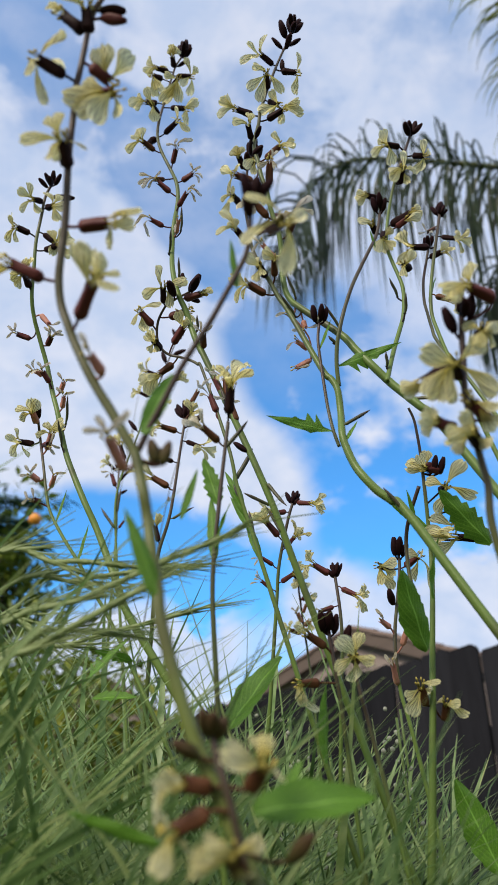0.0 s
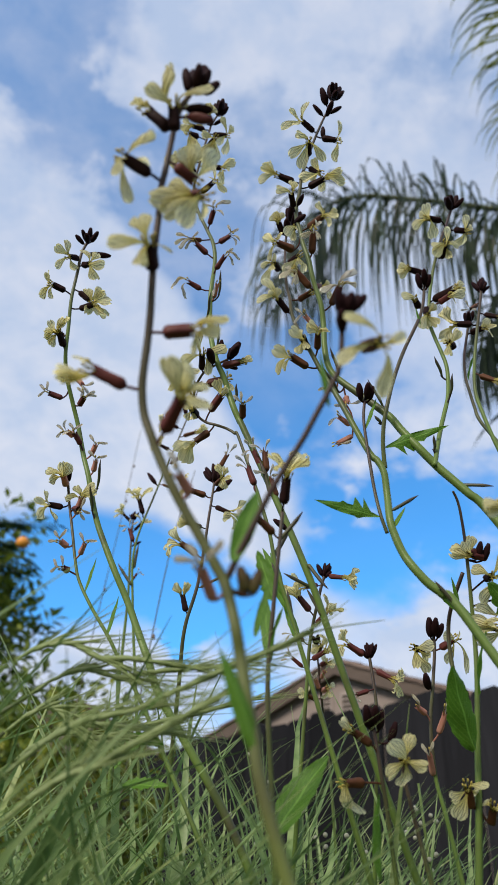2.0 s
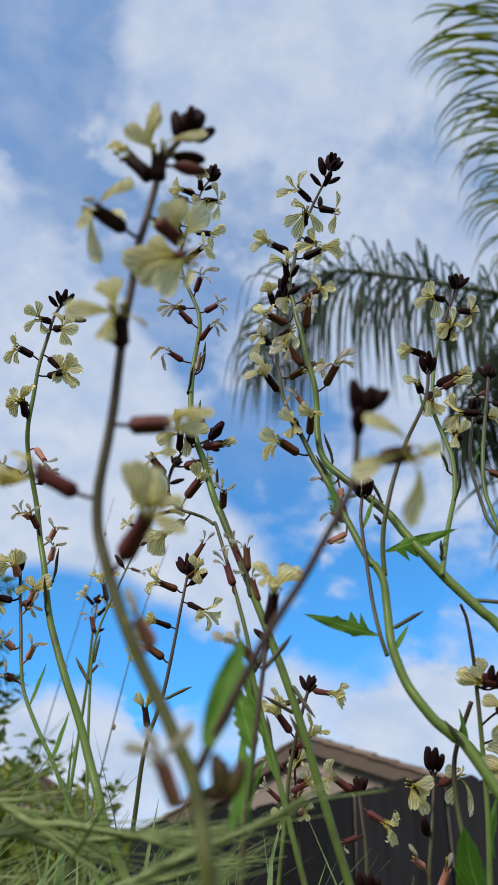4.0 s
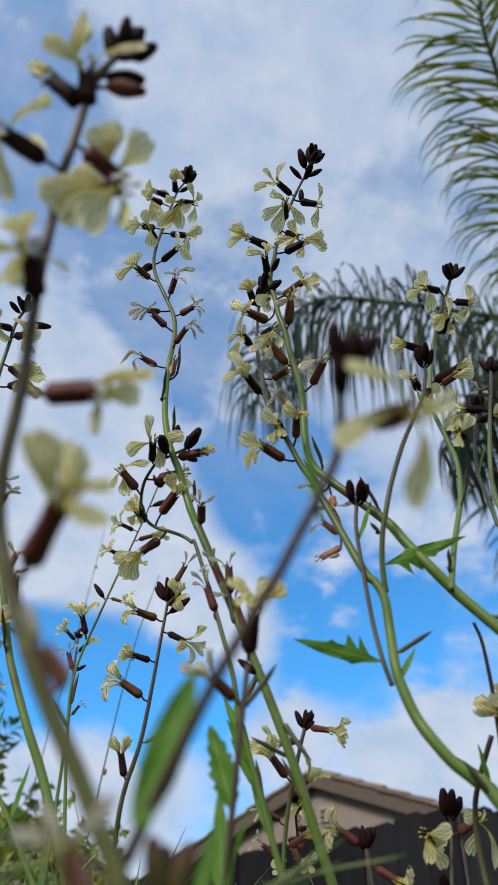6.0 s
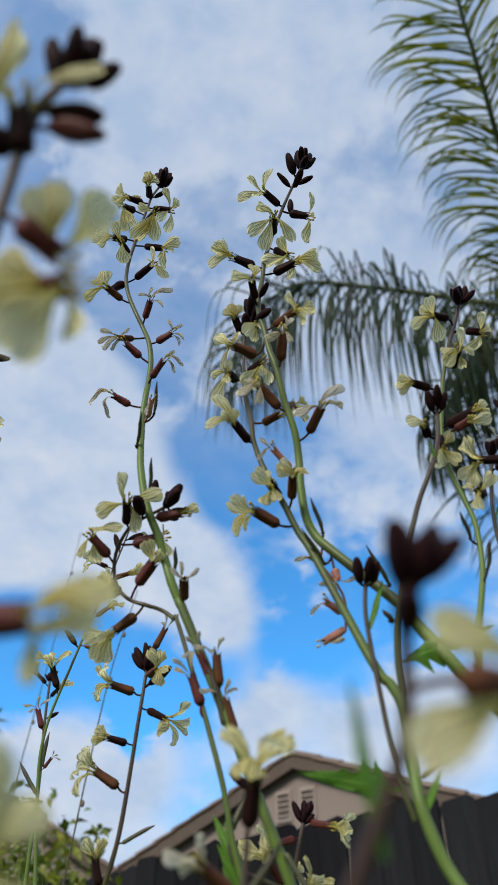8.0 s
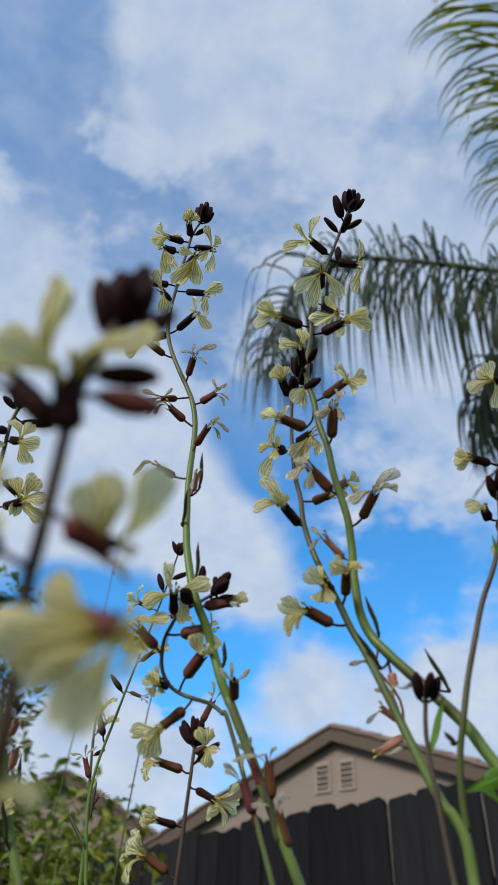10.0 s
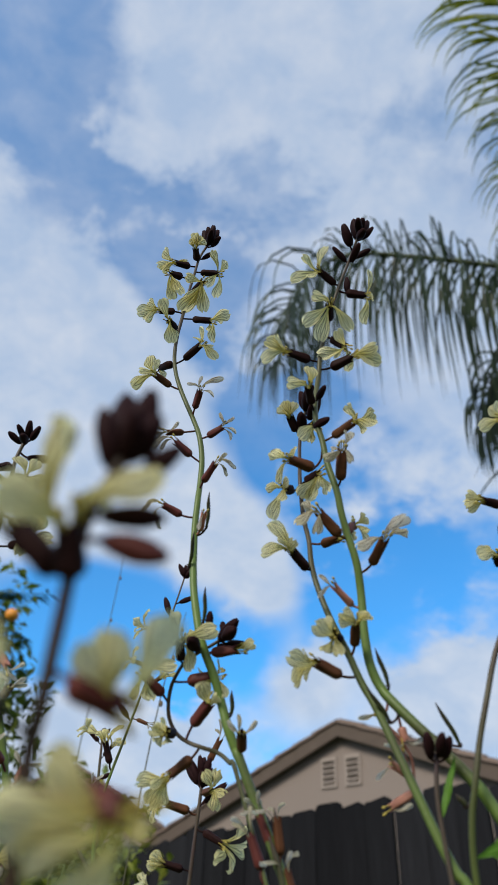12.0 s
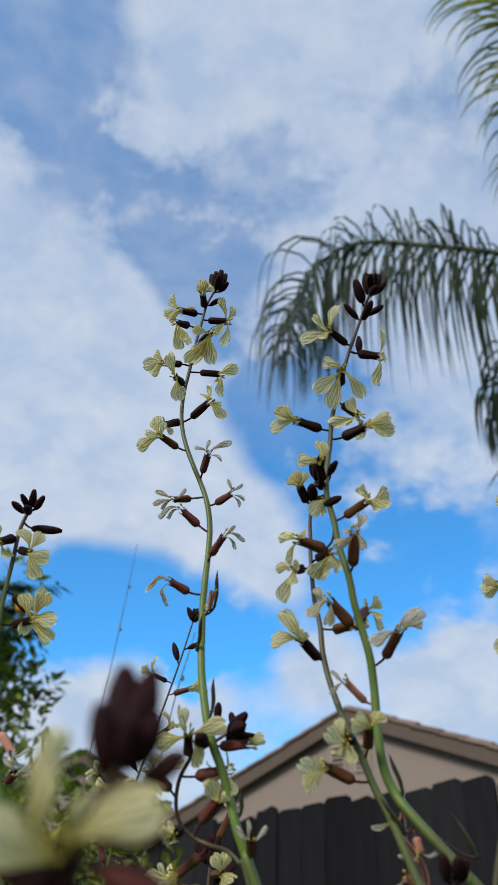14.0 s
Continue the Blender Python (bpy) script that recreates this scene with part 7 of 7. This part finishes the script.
# ---- houses ----
def build_house(place, angle, half, ridge, slope, depth, label, vents=True):
    """A gabled stucco house: x along the gable, y into the house, z up; the ridge's near end is above the origin."""
    house = thing("house", place, label, "house")
    rot = Matrix.Rotation(angle, 4, "Z")
    drop = math.tan(slope)
    eave = ridge - half * drop
    inner = half - 0.5
    wall_top = ridge - 0.22
    bm = bmesh.new()
    prof = [(-inner, 0), (inner, 0), (inner, wall_top - inner * drop), (0, wall_top), (-inner, wall_top - inner * drop)]
    front = [bm.verts.new((x, 0.15, z)) for x, z in prof]
    rear = [bm.verts.new((x, depth, z)) for x, z in prof]
    bm.faces.new(front)
    bm.faces.new(rear[::-1])
    for i in range(5):
        bm.faces.new((front[i], rear[i], rear[(i + 1) % 5], front[(i + 1) % 5]))
    bmesh.ops.recalc_face_normals(bm, faces=bm.faces[:])
    part("wall", bm, STUCCO, house, "warm grey stucco wall", rot)
    for sgn in (-1, 1):
        bm = bmesh.new()
        pts = [(0, ridge - 0.10), (sgn * half, eave - 0.10), (sgn * half, eave - 0.21), (0, ridge - 0.21)]
        for y in (0.02, depth + 0.4):
            for x, z in pts:
                bm.verts.new((x, y, z))
        bm.verts.ensure_lookup_table()
        v = bm.verts
        bm.faces.new((v[0], v[1], v[2], v[3]))
        bm.faces.new((v[7], v[6], v[5], v[4]))
        for i in range(4):
            j = (i + 1) % 4
            bm.faces.new((v[i], v[i + 4], v[j + 4], v[j]))
        bmesh.ops.recalc_face_normals(bm, faces=bm.faces[:])
        roof = part("roof", bm, TRIM, house, "brown boarded roof slope", rot)
        bm = bmesh.new()
        pts = [(0, ridge - 0.085), (sgn * (half + 0.02), eave - 0.085), (sgn * (half + 0.02), eave - 0.30), (0, ridge - 0.30)]
        for y in (-0.02, 0.018):
            for x, z in pts:
                bm.verts.new((x, y, z))
        bm.verts.ensure_lookup_table()
        v = bm.verts
        bm.faces.new((v[0], v[1], v[2], v[3]))
        bm.faces.new((v[7], v[6], v[5], v[4]))
        for i in range(4):
            j = (i + 1) % 4
            bm.faces.new((v[i], v[i + 4], v[j + 4], v[j]))
        bmesh.ops.recalc_face_normals(bm, faces=bm.faces[:])
        part("barge_board", bm, TRIM, house, "brown painted barge board", rot)
        # rows of barrel tiles, the rake course last
        verts, faces = [], []
        seg = 5
        for y in (0.0, 0.46):
            for k in range(seg + 1):
                a = math.pi * k / seg
                verts.append((-0.118 * math.cos(a), y, 0.080 * math.sin(a) + (0.025 if y == 0 else 0.0)))
        for y in (0.0, 0.46):
            for k in range(seg + 1):
                a = math.pi * k / seg
                verts.append((-0.095 * math.cos(a), y, 0.055 * math.sin(a) + (0.025 if y == 0 else 0.0)))
        n = seg + 1
        for k in range(seg):
            faces += [(k, k + n, k + n + 1, k + 1), (2 * n + k, 2 * n + k + 1, 3 * n + k + 1, 3 * n + k), (k, k + 1, 2 * n + k + 1, 2 * n + k)]
        faces += [(0, 2 * n, 3 * n, n), (seg, n + seg, 3 * n + seg, 2 * n + seg)]
        tile = mesh_from("tile", verts, faces, TILE, False)
        down = Matrix.Rotation(-sgn * math.pi / 2, 4, "Z")
        length = half / math.cos(slope)
        rnd = random.Random(3)
        for row in range(4):
            for i in range(int(length / 0.38)):
                d = 0.38 * i
                m = Matrix.Translation((0, 0.06 + 0.23 * row, ridge - 0.105)) @ Matrix.Rotation(sgn * slope, 4, "Y") @ Matrix.Translation((sgn * (d + 0.46), 0, rnd.uniform(0, 0.012))) @ Matrix.Rotation(sgn * math.pi / 2, 4, "Z") @ Matrix.Rotation(rnd.uniform(-0.02, 0.02), 4, "Z")
                child("tile", tile, roof, m)
    if vents:
        for x in (-0.39, 0.024):
            vent = None
            bm = bmesh.new()
            w, h, z0 = 0.27, 0.435, 3.85
            for x0, x1, za, zb in ((x, x + 0.035, z0, z0 + h), (x + w - 0.035, x + w, z0, z0 + h), (x + 0.035, x + w - 0.035, z0, z0 + 0.035), (x + 0.035, x + w - 0.035, z0 + h - 0.035, z0 + h)):
                box(bm, x0, x1, 0.12, 0.17, za, zb)
            vent = part("gable_vent", bm, VENT, house, "louvred gable vent", rot)
            # thin dark sheet behind the slats, its colour stands for shade
            bm = bmesh.new()
            box(bm, x + 0.03, x + w - 0.03, 0.146, 0.149, z0 + 0.03, z0 + h - 0.03)
            part("backing", bm, VENT_SHADE, vent)
            for k in range(5):
                bm = bmesh.new()
                zc = z0 + 0.065 + k * 0.078
                box(bm, x + 0.035, x + w - 0.035, -0.022, 0.022, -0.012, 0.012)
                part("slat", bm, VENT, vent, m=Matrix.Translation((0, 0.13, zc)) @ Matrix.Rotation(radians(-38), 4, "X"))
    return house


build_house((1.21, 11.64, 0), radians(-35), 6.0, 4.84, radians(21.0), 9.0, "single-storey stucco house with a tiled gable roof and twin louvred vents")
build_house((-3.45, 14.3, 0), radians(6), 3.2, 4.72, radians(29), 7.0, "pale stucco neighbouring house with a dark gable roof", False)


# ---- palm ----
def frond(owner, points, leaf_len, spacing, hang, seed, both=True, width=0.024, rise=(-0.1, 0.4), skin=PALM_SHADED):
    """A feather frond: a tapering rachis with a leaflet each side at every step; hang: how steeply the leaflets droop;
    skin: the sunlit or the shaded leaflet colour.
    """
    rnd = random.Random(seed)
    line = [q - owner.location for q in spline(points, 14)]
    n = len(line)
    v, f, t = tube(line, [0.030 * (1 - 0.85 * i / n) + 0.002 for i in range(n)], 7)
    rachis = child("frond", mesh_from("frond", v, f, RACHIS), owner, label="arching palm frond")
    run, nxt = 0.0, 0.5
    for i in range(1, n):
        step = line[i] - line[i - 1]
        run += step.length
        while run >= nxt:
            nxt += spacing * rnd.uniform(0.7, 1.3)
            u = i / n
            way = step.normalized()
            side = way.cross(Vector((0, 0, 1))).normalized()
            for sgn in (-1, 1) if both else (-1,):
                L = leaf_len * rnd.uniform(0.7, 1.1) * min(1.0, 0.72 + 1.6 * u) * min(1.0, 0.45 + 2.2 * (1 - u))
                d = (side * sgn * rnd.uniform(0.5, 1.0) + way * rnd.uniform(0.2, 0.8) + Vector((0, 0, rnd.uniform(*rise)))).normalized()
                q = line[i - 1].lerp(line[i], rnd.random())
                verts, faces = [], []
                m = 8
                for k in range(m + 1):
                    s = k / m
                    w = width * rnd.uniform(0.9, 1.1) * (math.sin(math.pi * min(1, 0.18 + 0.82 * s)) ** 0.6) * (1 - s ** 4) + 0.001
                    cross = d.cross(Vector((0.3, 0.2, 1))).normalized()
                    verts += [q - cross * w / 2, q + Vector((0, 0, -0.15 * w)), q + cross * w / 2]
                    q = q + d * L / m
                    d = (d + Vector((rnd.uniform(-0.06, 0.06), rnd.uniform(-0.06, 0.06), -hang * (0.35 + 0.9 * s)))).normalized()
                for k in range(m):
                    b = 3 * k
                    faces += [(b, b + 1, b + 4, b + 3), (b + 1, b + 2, b + 5, b + 4)]
                child("leaflet", mesh_from("leaflet", verts, faces, skin), rachis)


def build_palm():
    top = Vector((2.55, 4.30, 5.35))
    palm = thing("palm_tree", (2.6, 4.4, 0), "tall feather palm with long drooping fronds", "tree")
    line = [q - palm.location for q in spline([(2.6, 4.4, -0.1), (2.58, 4.36, 2.0), (2.56, 4.32, 4.2), top], 8)]
    v, f, t = tube(line, [0.17 + 0.01 * (i % 2) for i in range(len(line))], 14)
    child("trunk", mesh_from("trunk", v, f, BARK), palm)
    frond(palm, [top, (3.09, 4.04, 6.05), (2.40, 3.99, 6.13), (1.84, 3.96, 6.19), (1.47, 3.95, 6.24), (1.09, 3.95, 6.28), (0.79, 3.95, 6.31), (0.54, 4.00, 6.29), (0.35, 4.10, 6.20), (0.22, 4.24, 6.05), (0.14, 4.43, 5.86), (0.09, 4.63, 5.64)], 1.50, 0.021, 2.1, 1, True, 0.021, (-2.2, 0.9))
    # this frond gets the sunlit leaflet colour, the others the shaded one
    frond(palm, [top, (2.45, 3.45, 5.95), (2.18, 2.98, 6.30), (1.92, 2.50, 6.58), (1.74, 2.17, 6.78), (1.58, 1.88, 6.91), (1.50, 1.55, 6.93)], 1.08, 0.026, 0.60, 2, True, 0.019, (-0.1, 0.4), PALM_LIT)
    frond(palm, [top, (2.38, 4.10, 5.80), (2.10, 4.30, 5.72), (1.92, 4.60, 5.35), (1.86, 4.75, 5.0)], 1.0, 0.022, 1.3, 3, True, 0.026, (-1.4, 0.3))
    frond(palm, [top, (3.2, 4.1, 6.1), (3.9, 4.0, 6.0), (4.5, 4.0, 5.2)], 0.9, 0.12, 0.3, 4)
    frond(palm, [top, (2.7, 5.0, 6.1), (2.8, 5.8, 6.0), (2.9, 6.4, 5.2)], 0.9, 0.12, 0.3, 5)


build_palm()


# ---- trees and shrubs behind the fence ----
def leafy_tree(name, place, crown, radius, count, leaf, material, label, seed, trunk=0.06, droop=0.3, wide=0.42, category="tree"):
    """A trunk with forking limbs, and leaves set in clumps along the twigs."""
    rnd = random.Random(seed)
    tree = thing(name, place, label, category)
    base = Vector((0, 0, 0))
    centre = Vector(crown) - tree.location
    verts, faces = [], []

    def limb(points, r0, r1):
        line = spline(points, 5)
        n = len(line)
        v, f, _ = tube(line, [r0 + (r1 - r0) * i / (n - 1) for i in range(n)], 7)
        faces.extend(tuple(len(verts) + x for x in g) for g in f)
        verts.extend(v)

    fork = base.lerp(centre, 0.55)
    limb([base, base.lerp(fork, 0.5) + Vector((0.05, 0.03, 0)), fork], trunk, trunk * 0.7)
    lv, lf = [], []
    clumps = max(10, count // 45)
    for c in range(clumps):
        d = Vector((rnd.gauss(0, 1), rnd.gauss(0, 1), rnd.gauss(0, 1))).normalized() * rnd.random() ** 0.4
        spot = centre + Vector((d.x * radius[0], d.y * radius[1], d.z * radius[2]))
        mid = fork.lerp(spot, 0.5) + Vector((rnd.uniform(-.1, .1), rnd.uniform(-.1, .1), 0.1)) * radius[0]
        limb([fork, mid, spot], trunk * 0.35, trunk * 0.06)
        for _ in range(count // clumps):
            q = spot + Vector((rnd.gauss(0, 1), rnd.gauss(0, 1), rnd.gauss(0, 1))) * radius[0] * 0.16
            way = Vector((rnd.gauss(0, 1), rnd.gauss(0, 1), rnd.gauss(0, 0.7) - droop)).normalized()
            side = way.cross(Vector((rnd.gauss(0, .5), rnd.gauss(0, .5), 1))).normalized()
            up = side.cross(way)
            L = leaf * rnd.uniform(0.6, 1.2)
            b = len(lv)
            lv += [q, q + way * L * 0.45 + side * L * wide / 2 + up * L * 0.06, q + way * L - up * L * 0.12, q + way * L * 0.45 - side * L * wide / 2 + up * L * 0.06, q + way * L * 0.5]
            lf += [(b, b + 1, b + 4), (b + 1, b + 2, b + 4), (b + 2, b + 3, b + 4), (b + 3, b, b + 4)]
    child("trunk", mesh_from("trunk", verts, faces, BARK), tree)
    child("crown", mesh_from("crown", lv, lf, material, False), tree)["kind"] = "stuff"
    return tree


def weeds(name, label, count, seed, area, heights, length):
    """Many small toothed leaves of young rocket and weeds, joined."""
    rnd = random.Random(seed)
    base = LEAVES[1]
    co = [v.co.copy() for v in base.vertices]
    polys = [tuple(p.vertices) for p in base.polygons]
    uvs = [(0.5 + v.y / 0.34, v.x) for v in co]
    verts, faces, uv = [], [], []
    for _ in range(count):
        x, y = rnd.uniform(*area[0]), rnd.uniform(*area[1])
        z = ground_height(x, y) + rnd.uniform(*heights)
        m = Matrix.Translation((x, y, z)) @ Matrix.Rotation(rnd.uniform(0, 6.3), 4, "Z") @ Matrix.Rotation(rnd.uniform(-1.2, 0.3), 4, "Y") @ Matrix.Rotation(rnd.uniform(-0.8, 0.8), 4, "X") @ Matrix.Scale(rnd.uniform(*length), 4)
        b = len(verts)
        verts += [m @ v for v in co]
        faces += [tuple(b + i for i in p) for p in polys]
        uv += uvs
    tagged(new(name, mesh_from(name, verts, faces, LEAF, uv=uv)), label, "weeds", kind="stuff")


weeds("weeds", "low green rocket leaves and weeds under the grass", 520, 6, ((-0.5, 0.42), (0.30, 0.95)), (0.02, 0.20), (0.03, 0.075))

citrus = leafy_tree("citrus_tree", (-1.75, 4.25, 0), (-1.86, 4.22, 2.30), (0.60, 0.5, 0.95), 5200, 0.10, TREE_LEAF, "dense green citrus tree with orange fruit", 8, 0.05)
rnd_fruit = random.Random(4)
for i in range(4):
    bm = bmesh.new()
    bmesh.ops.create_icosphere(bm, subdivisions=3, radius=0.037)
    for v in bm.verts:
        v.co *= 1 + 0.03 * noise.noise(v.co * 60)
        v.co.z *= 0.94
    spot = Vector((-1.86 + rnd_fruit.uniform(-0.2, 0.55), 4.0 - rnd_fruit.uniform(0.1, 0.3), rnd_fruit.uniform(1.9, 3.1)))
    part("orange", bm, ORANGE, citrus, "ripe orange fruit", Matrix.Translation(spot - citrus.location), True)
leafy_tree("garden_shrub", (-0.66, 2.62, 0.0), (-0.66, 2.60, 1.30), (0.44, 0.3, 0.36), 3200, 0.05, SHRUB_LEAF, "yellow-green leafy garden shrub", 12, 0.02, 0.1, 0.5, "shrub")
leafy_tree("garden_shrub", (-1.05, 3.1, 0.0), (-1.03, 3.08, 1.42), (0.5, 0.4, 0.46), 3200, 0.06, TREE_LEAF, "dark green leafy garden shrub", 13, 0.02, 0.1, 0.5, "shrub")


def feather_tree():
    """Thin limbs that carry feathery sprays of small paired leaflets."""
    tree = thing("feathery_tree", (-2.3, 4.0, 0), "slender tree with drooping feathery bluish-green sprays", "tree")
    rnd = random.Random(21)
    line = spline([(0, 0, 0), (0.05, 0, 1.4), (0.15, 0.02, 2.4), (0.3, 0.05, 2.85)], 8)
    v, f, _ = tube(line, [0.05 - 0.0014 * i for i in range(len(line))], 8)
    child("trunk", mesh_from("trunk", v, f, BARK), tree)
    for i in range(9):
        a = line[-1 - rnd.randint(0, 7)]
        out = Vector((rnd.uniform(0.5, 0.95), rnd.uniform(-0.4, 0.3), rnd.uniform(-0.1, 0.25)))
        path = spline([a, a + out * 0.45 + Vector((0, 0, 0.10)), a + out * 0.9 + Vector((0, 0, -0.02))], 12)
        tv, tf, _ = tube(path, [0.006 - 0.0002 * k for k in range(len(path))], 5)
        lv, lf = list(tv), list(tf)
        for k in range(3, len(path) - 1):
            way = (path[k + 1] - path[k]).normalized()
            side = way.cross(Vector((0, 0, 1))).normalized()
            for sgn in (-1, 1):
                q = path[k]
                d = (side * sgn + way * 0.7 + Vector((0, 0, rnd.uniform(-0.3, 0.1)))).normalized()
                L = rnd.uniform(0.07, 0.13)
                w = d.cross(Vector((0.2, 0.1, 1))).normalized() * 0.012
                b = len(lv)
                lv += [q, q + d * L * 0.4 + w, q + d * L + Vector((0, 0, -0.02)), q + d * L * 0.4 - w]
                lf += [(b, b + 1, b + 2), (b, b + 2, b + 3)]
        child("spray", mesh_from("spray", lv, lf, FEATHER_LEAF), tree)


feather_tree()


def blossom_spray(root, top, seed):
    """A weed stalk with many small round white blossoms up its head."""
    owner = thing("white_weed", root, "small weed with a spray of round white blossoms", "weed", "white-blossomed weeds")
    rnd = random.Random(seed)
    line = [q - owner.location for q in spline([root, Vector(root).lerp(Vector(top), 0.5) + Vector((0.01, 0, 0.01)), top], 10)]
    v, f, t = tube(line, [0.0009] * len(line), 6, [0.1] * len(line))
    child("stalk", mesh_from("stalk", v, f, STEM, tone=t), owner)
    for i in range(16):
        q = line[-1 - rnd.randint(0, 9)] + Vector((rnd.uniform(-0.012, 0.012), rnd.uniform(-0.012, 0.012), rnd.uniform(-0.004, 0.006)))
        bm = bmesh.new()
        bmesh.ops.create_icosphere(bm, subdivisions=2, radius=0.0015)
        for vv in bm.verts:
            vv.co *= 1 + 0.22 * noise.noise(vv.co * 500 + Vector((i, 0, 0)))
        part("blossom", bm, BLOSSOM, owner, m=Matrix.Translation(q), smooth=True)


for i, (x, y, z) in enumerate(((0.085, 0.50, 1.09), (0.10, 0.54, 1.05), (0.099, 0.57, 1.11), (0.045, 0.52, 1.07), (0.02, 0.55, 1.10), (-0.03, 0.56, 1.08), (-0.01, 0.62, 1.13), (-0.55, 1.6, 1.42), (-0.48, 1.7, 1.38), (-0.35, 1.5, 1.36))):
    blossom_spray((x, y, ground_height(x, y)), (x + 0.005, y, z), 70 + i)


def dry_stalk(points, label):
    root = points[0]
    owner = thing("dry_stalk", root, label, "stalk", "dry grass stalks")
    line = [q - owner.location for q in spline(points, 8)]
    n = len(line)
    v, f, t = tube(line, [0.0012 * (1 - 0.7 * i / n) for i in range(n)], 7, [0.7] * n)
    child("stalk", mesh_from("stalk", v, f, STEM_DARK, tone=t), owner)
    for k in (int(n * 0.55), int(n * 0.7), int(n * 0.82)):
        bm = bmesh.new()
        bmesh.ops.create_uvsphere(bm, u_segments=8, v_segments=6, radius=0.0020)
        for vv in bm.verts:
            vv.co.z *= 1.7
        part("node", bm, BARK, owner, m=Matrix.Translation(line[k] + Vector((0.002, 0, 0))), smooth=True)


dry_stalk([(-0.27, 1.18, 0.55), (-0.29, 1.18, 1.2), (-0.26, 1.16, 1.62), (-0.245, 1.14, 1.80)], "thin grey dry flower stalk with small nodes")
dry_stalk([(-0.17, 0.86, 0.72), (-0.15, 0.86, 1.1), (-0.125, 0.85, 1.40), (-0.10, 0.83, 1.52)], "thin dark dry flower stalk with small nodes")
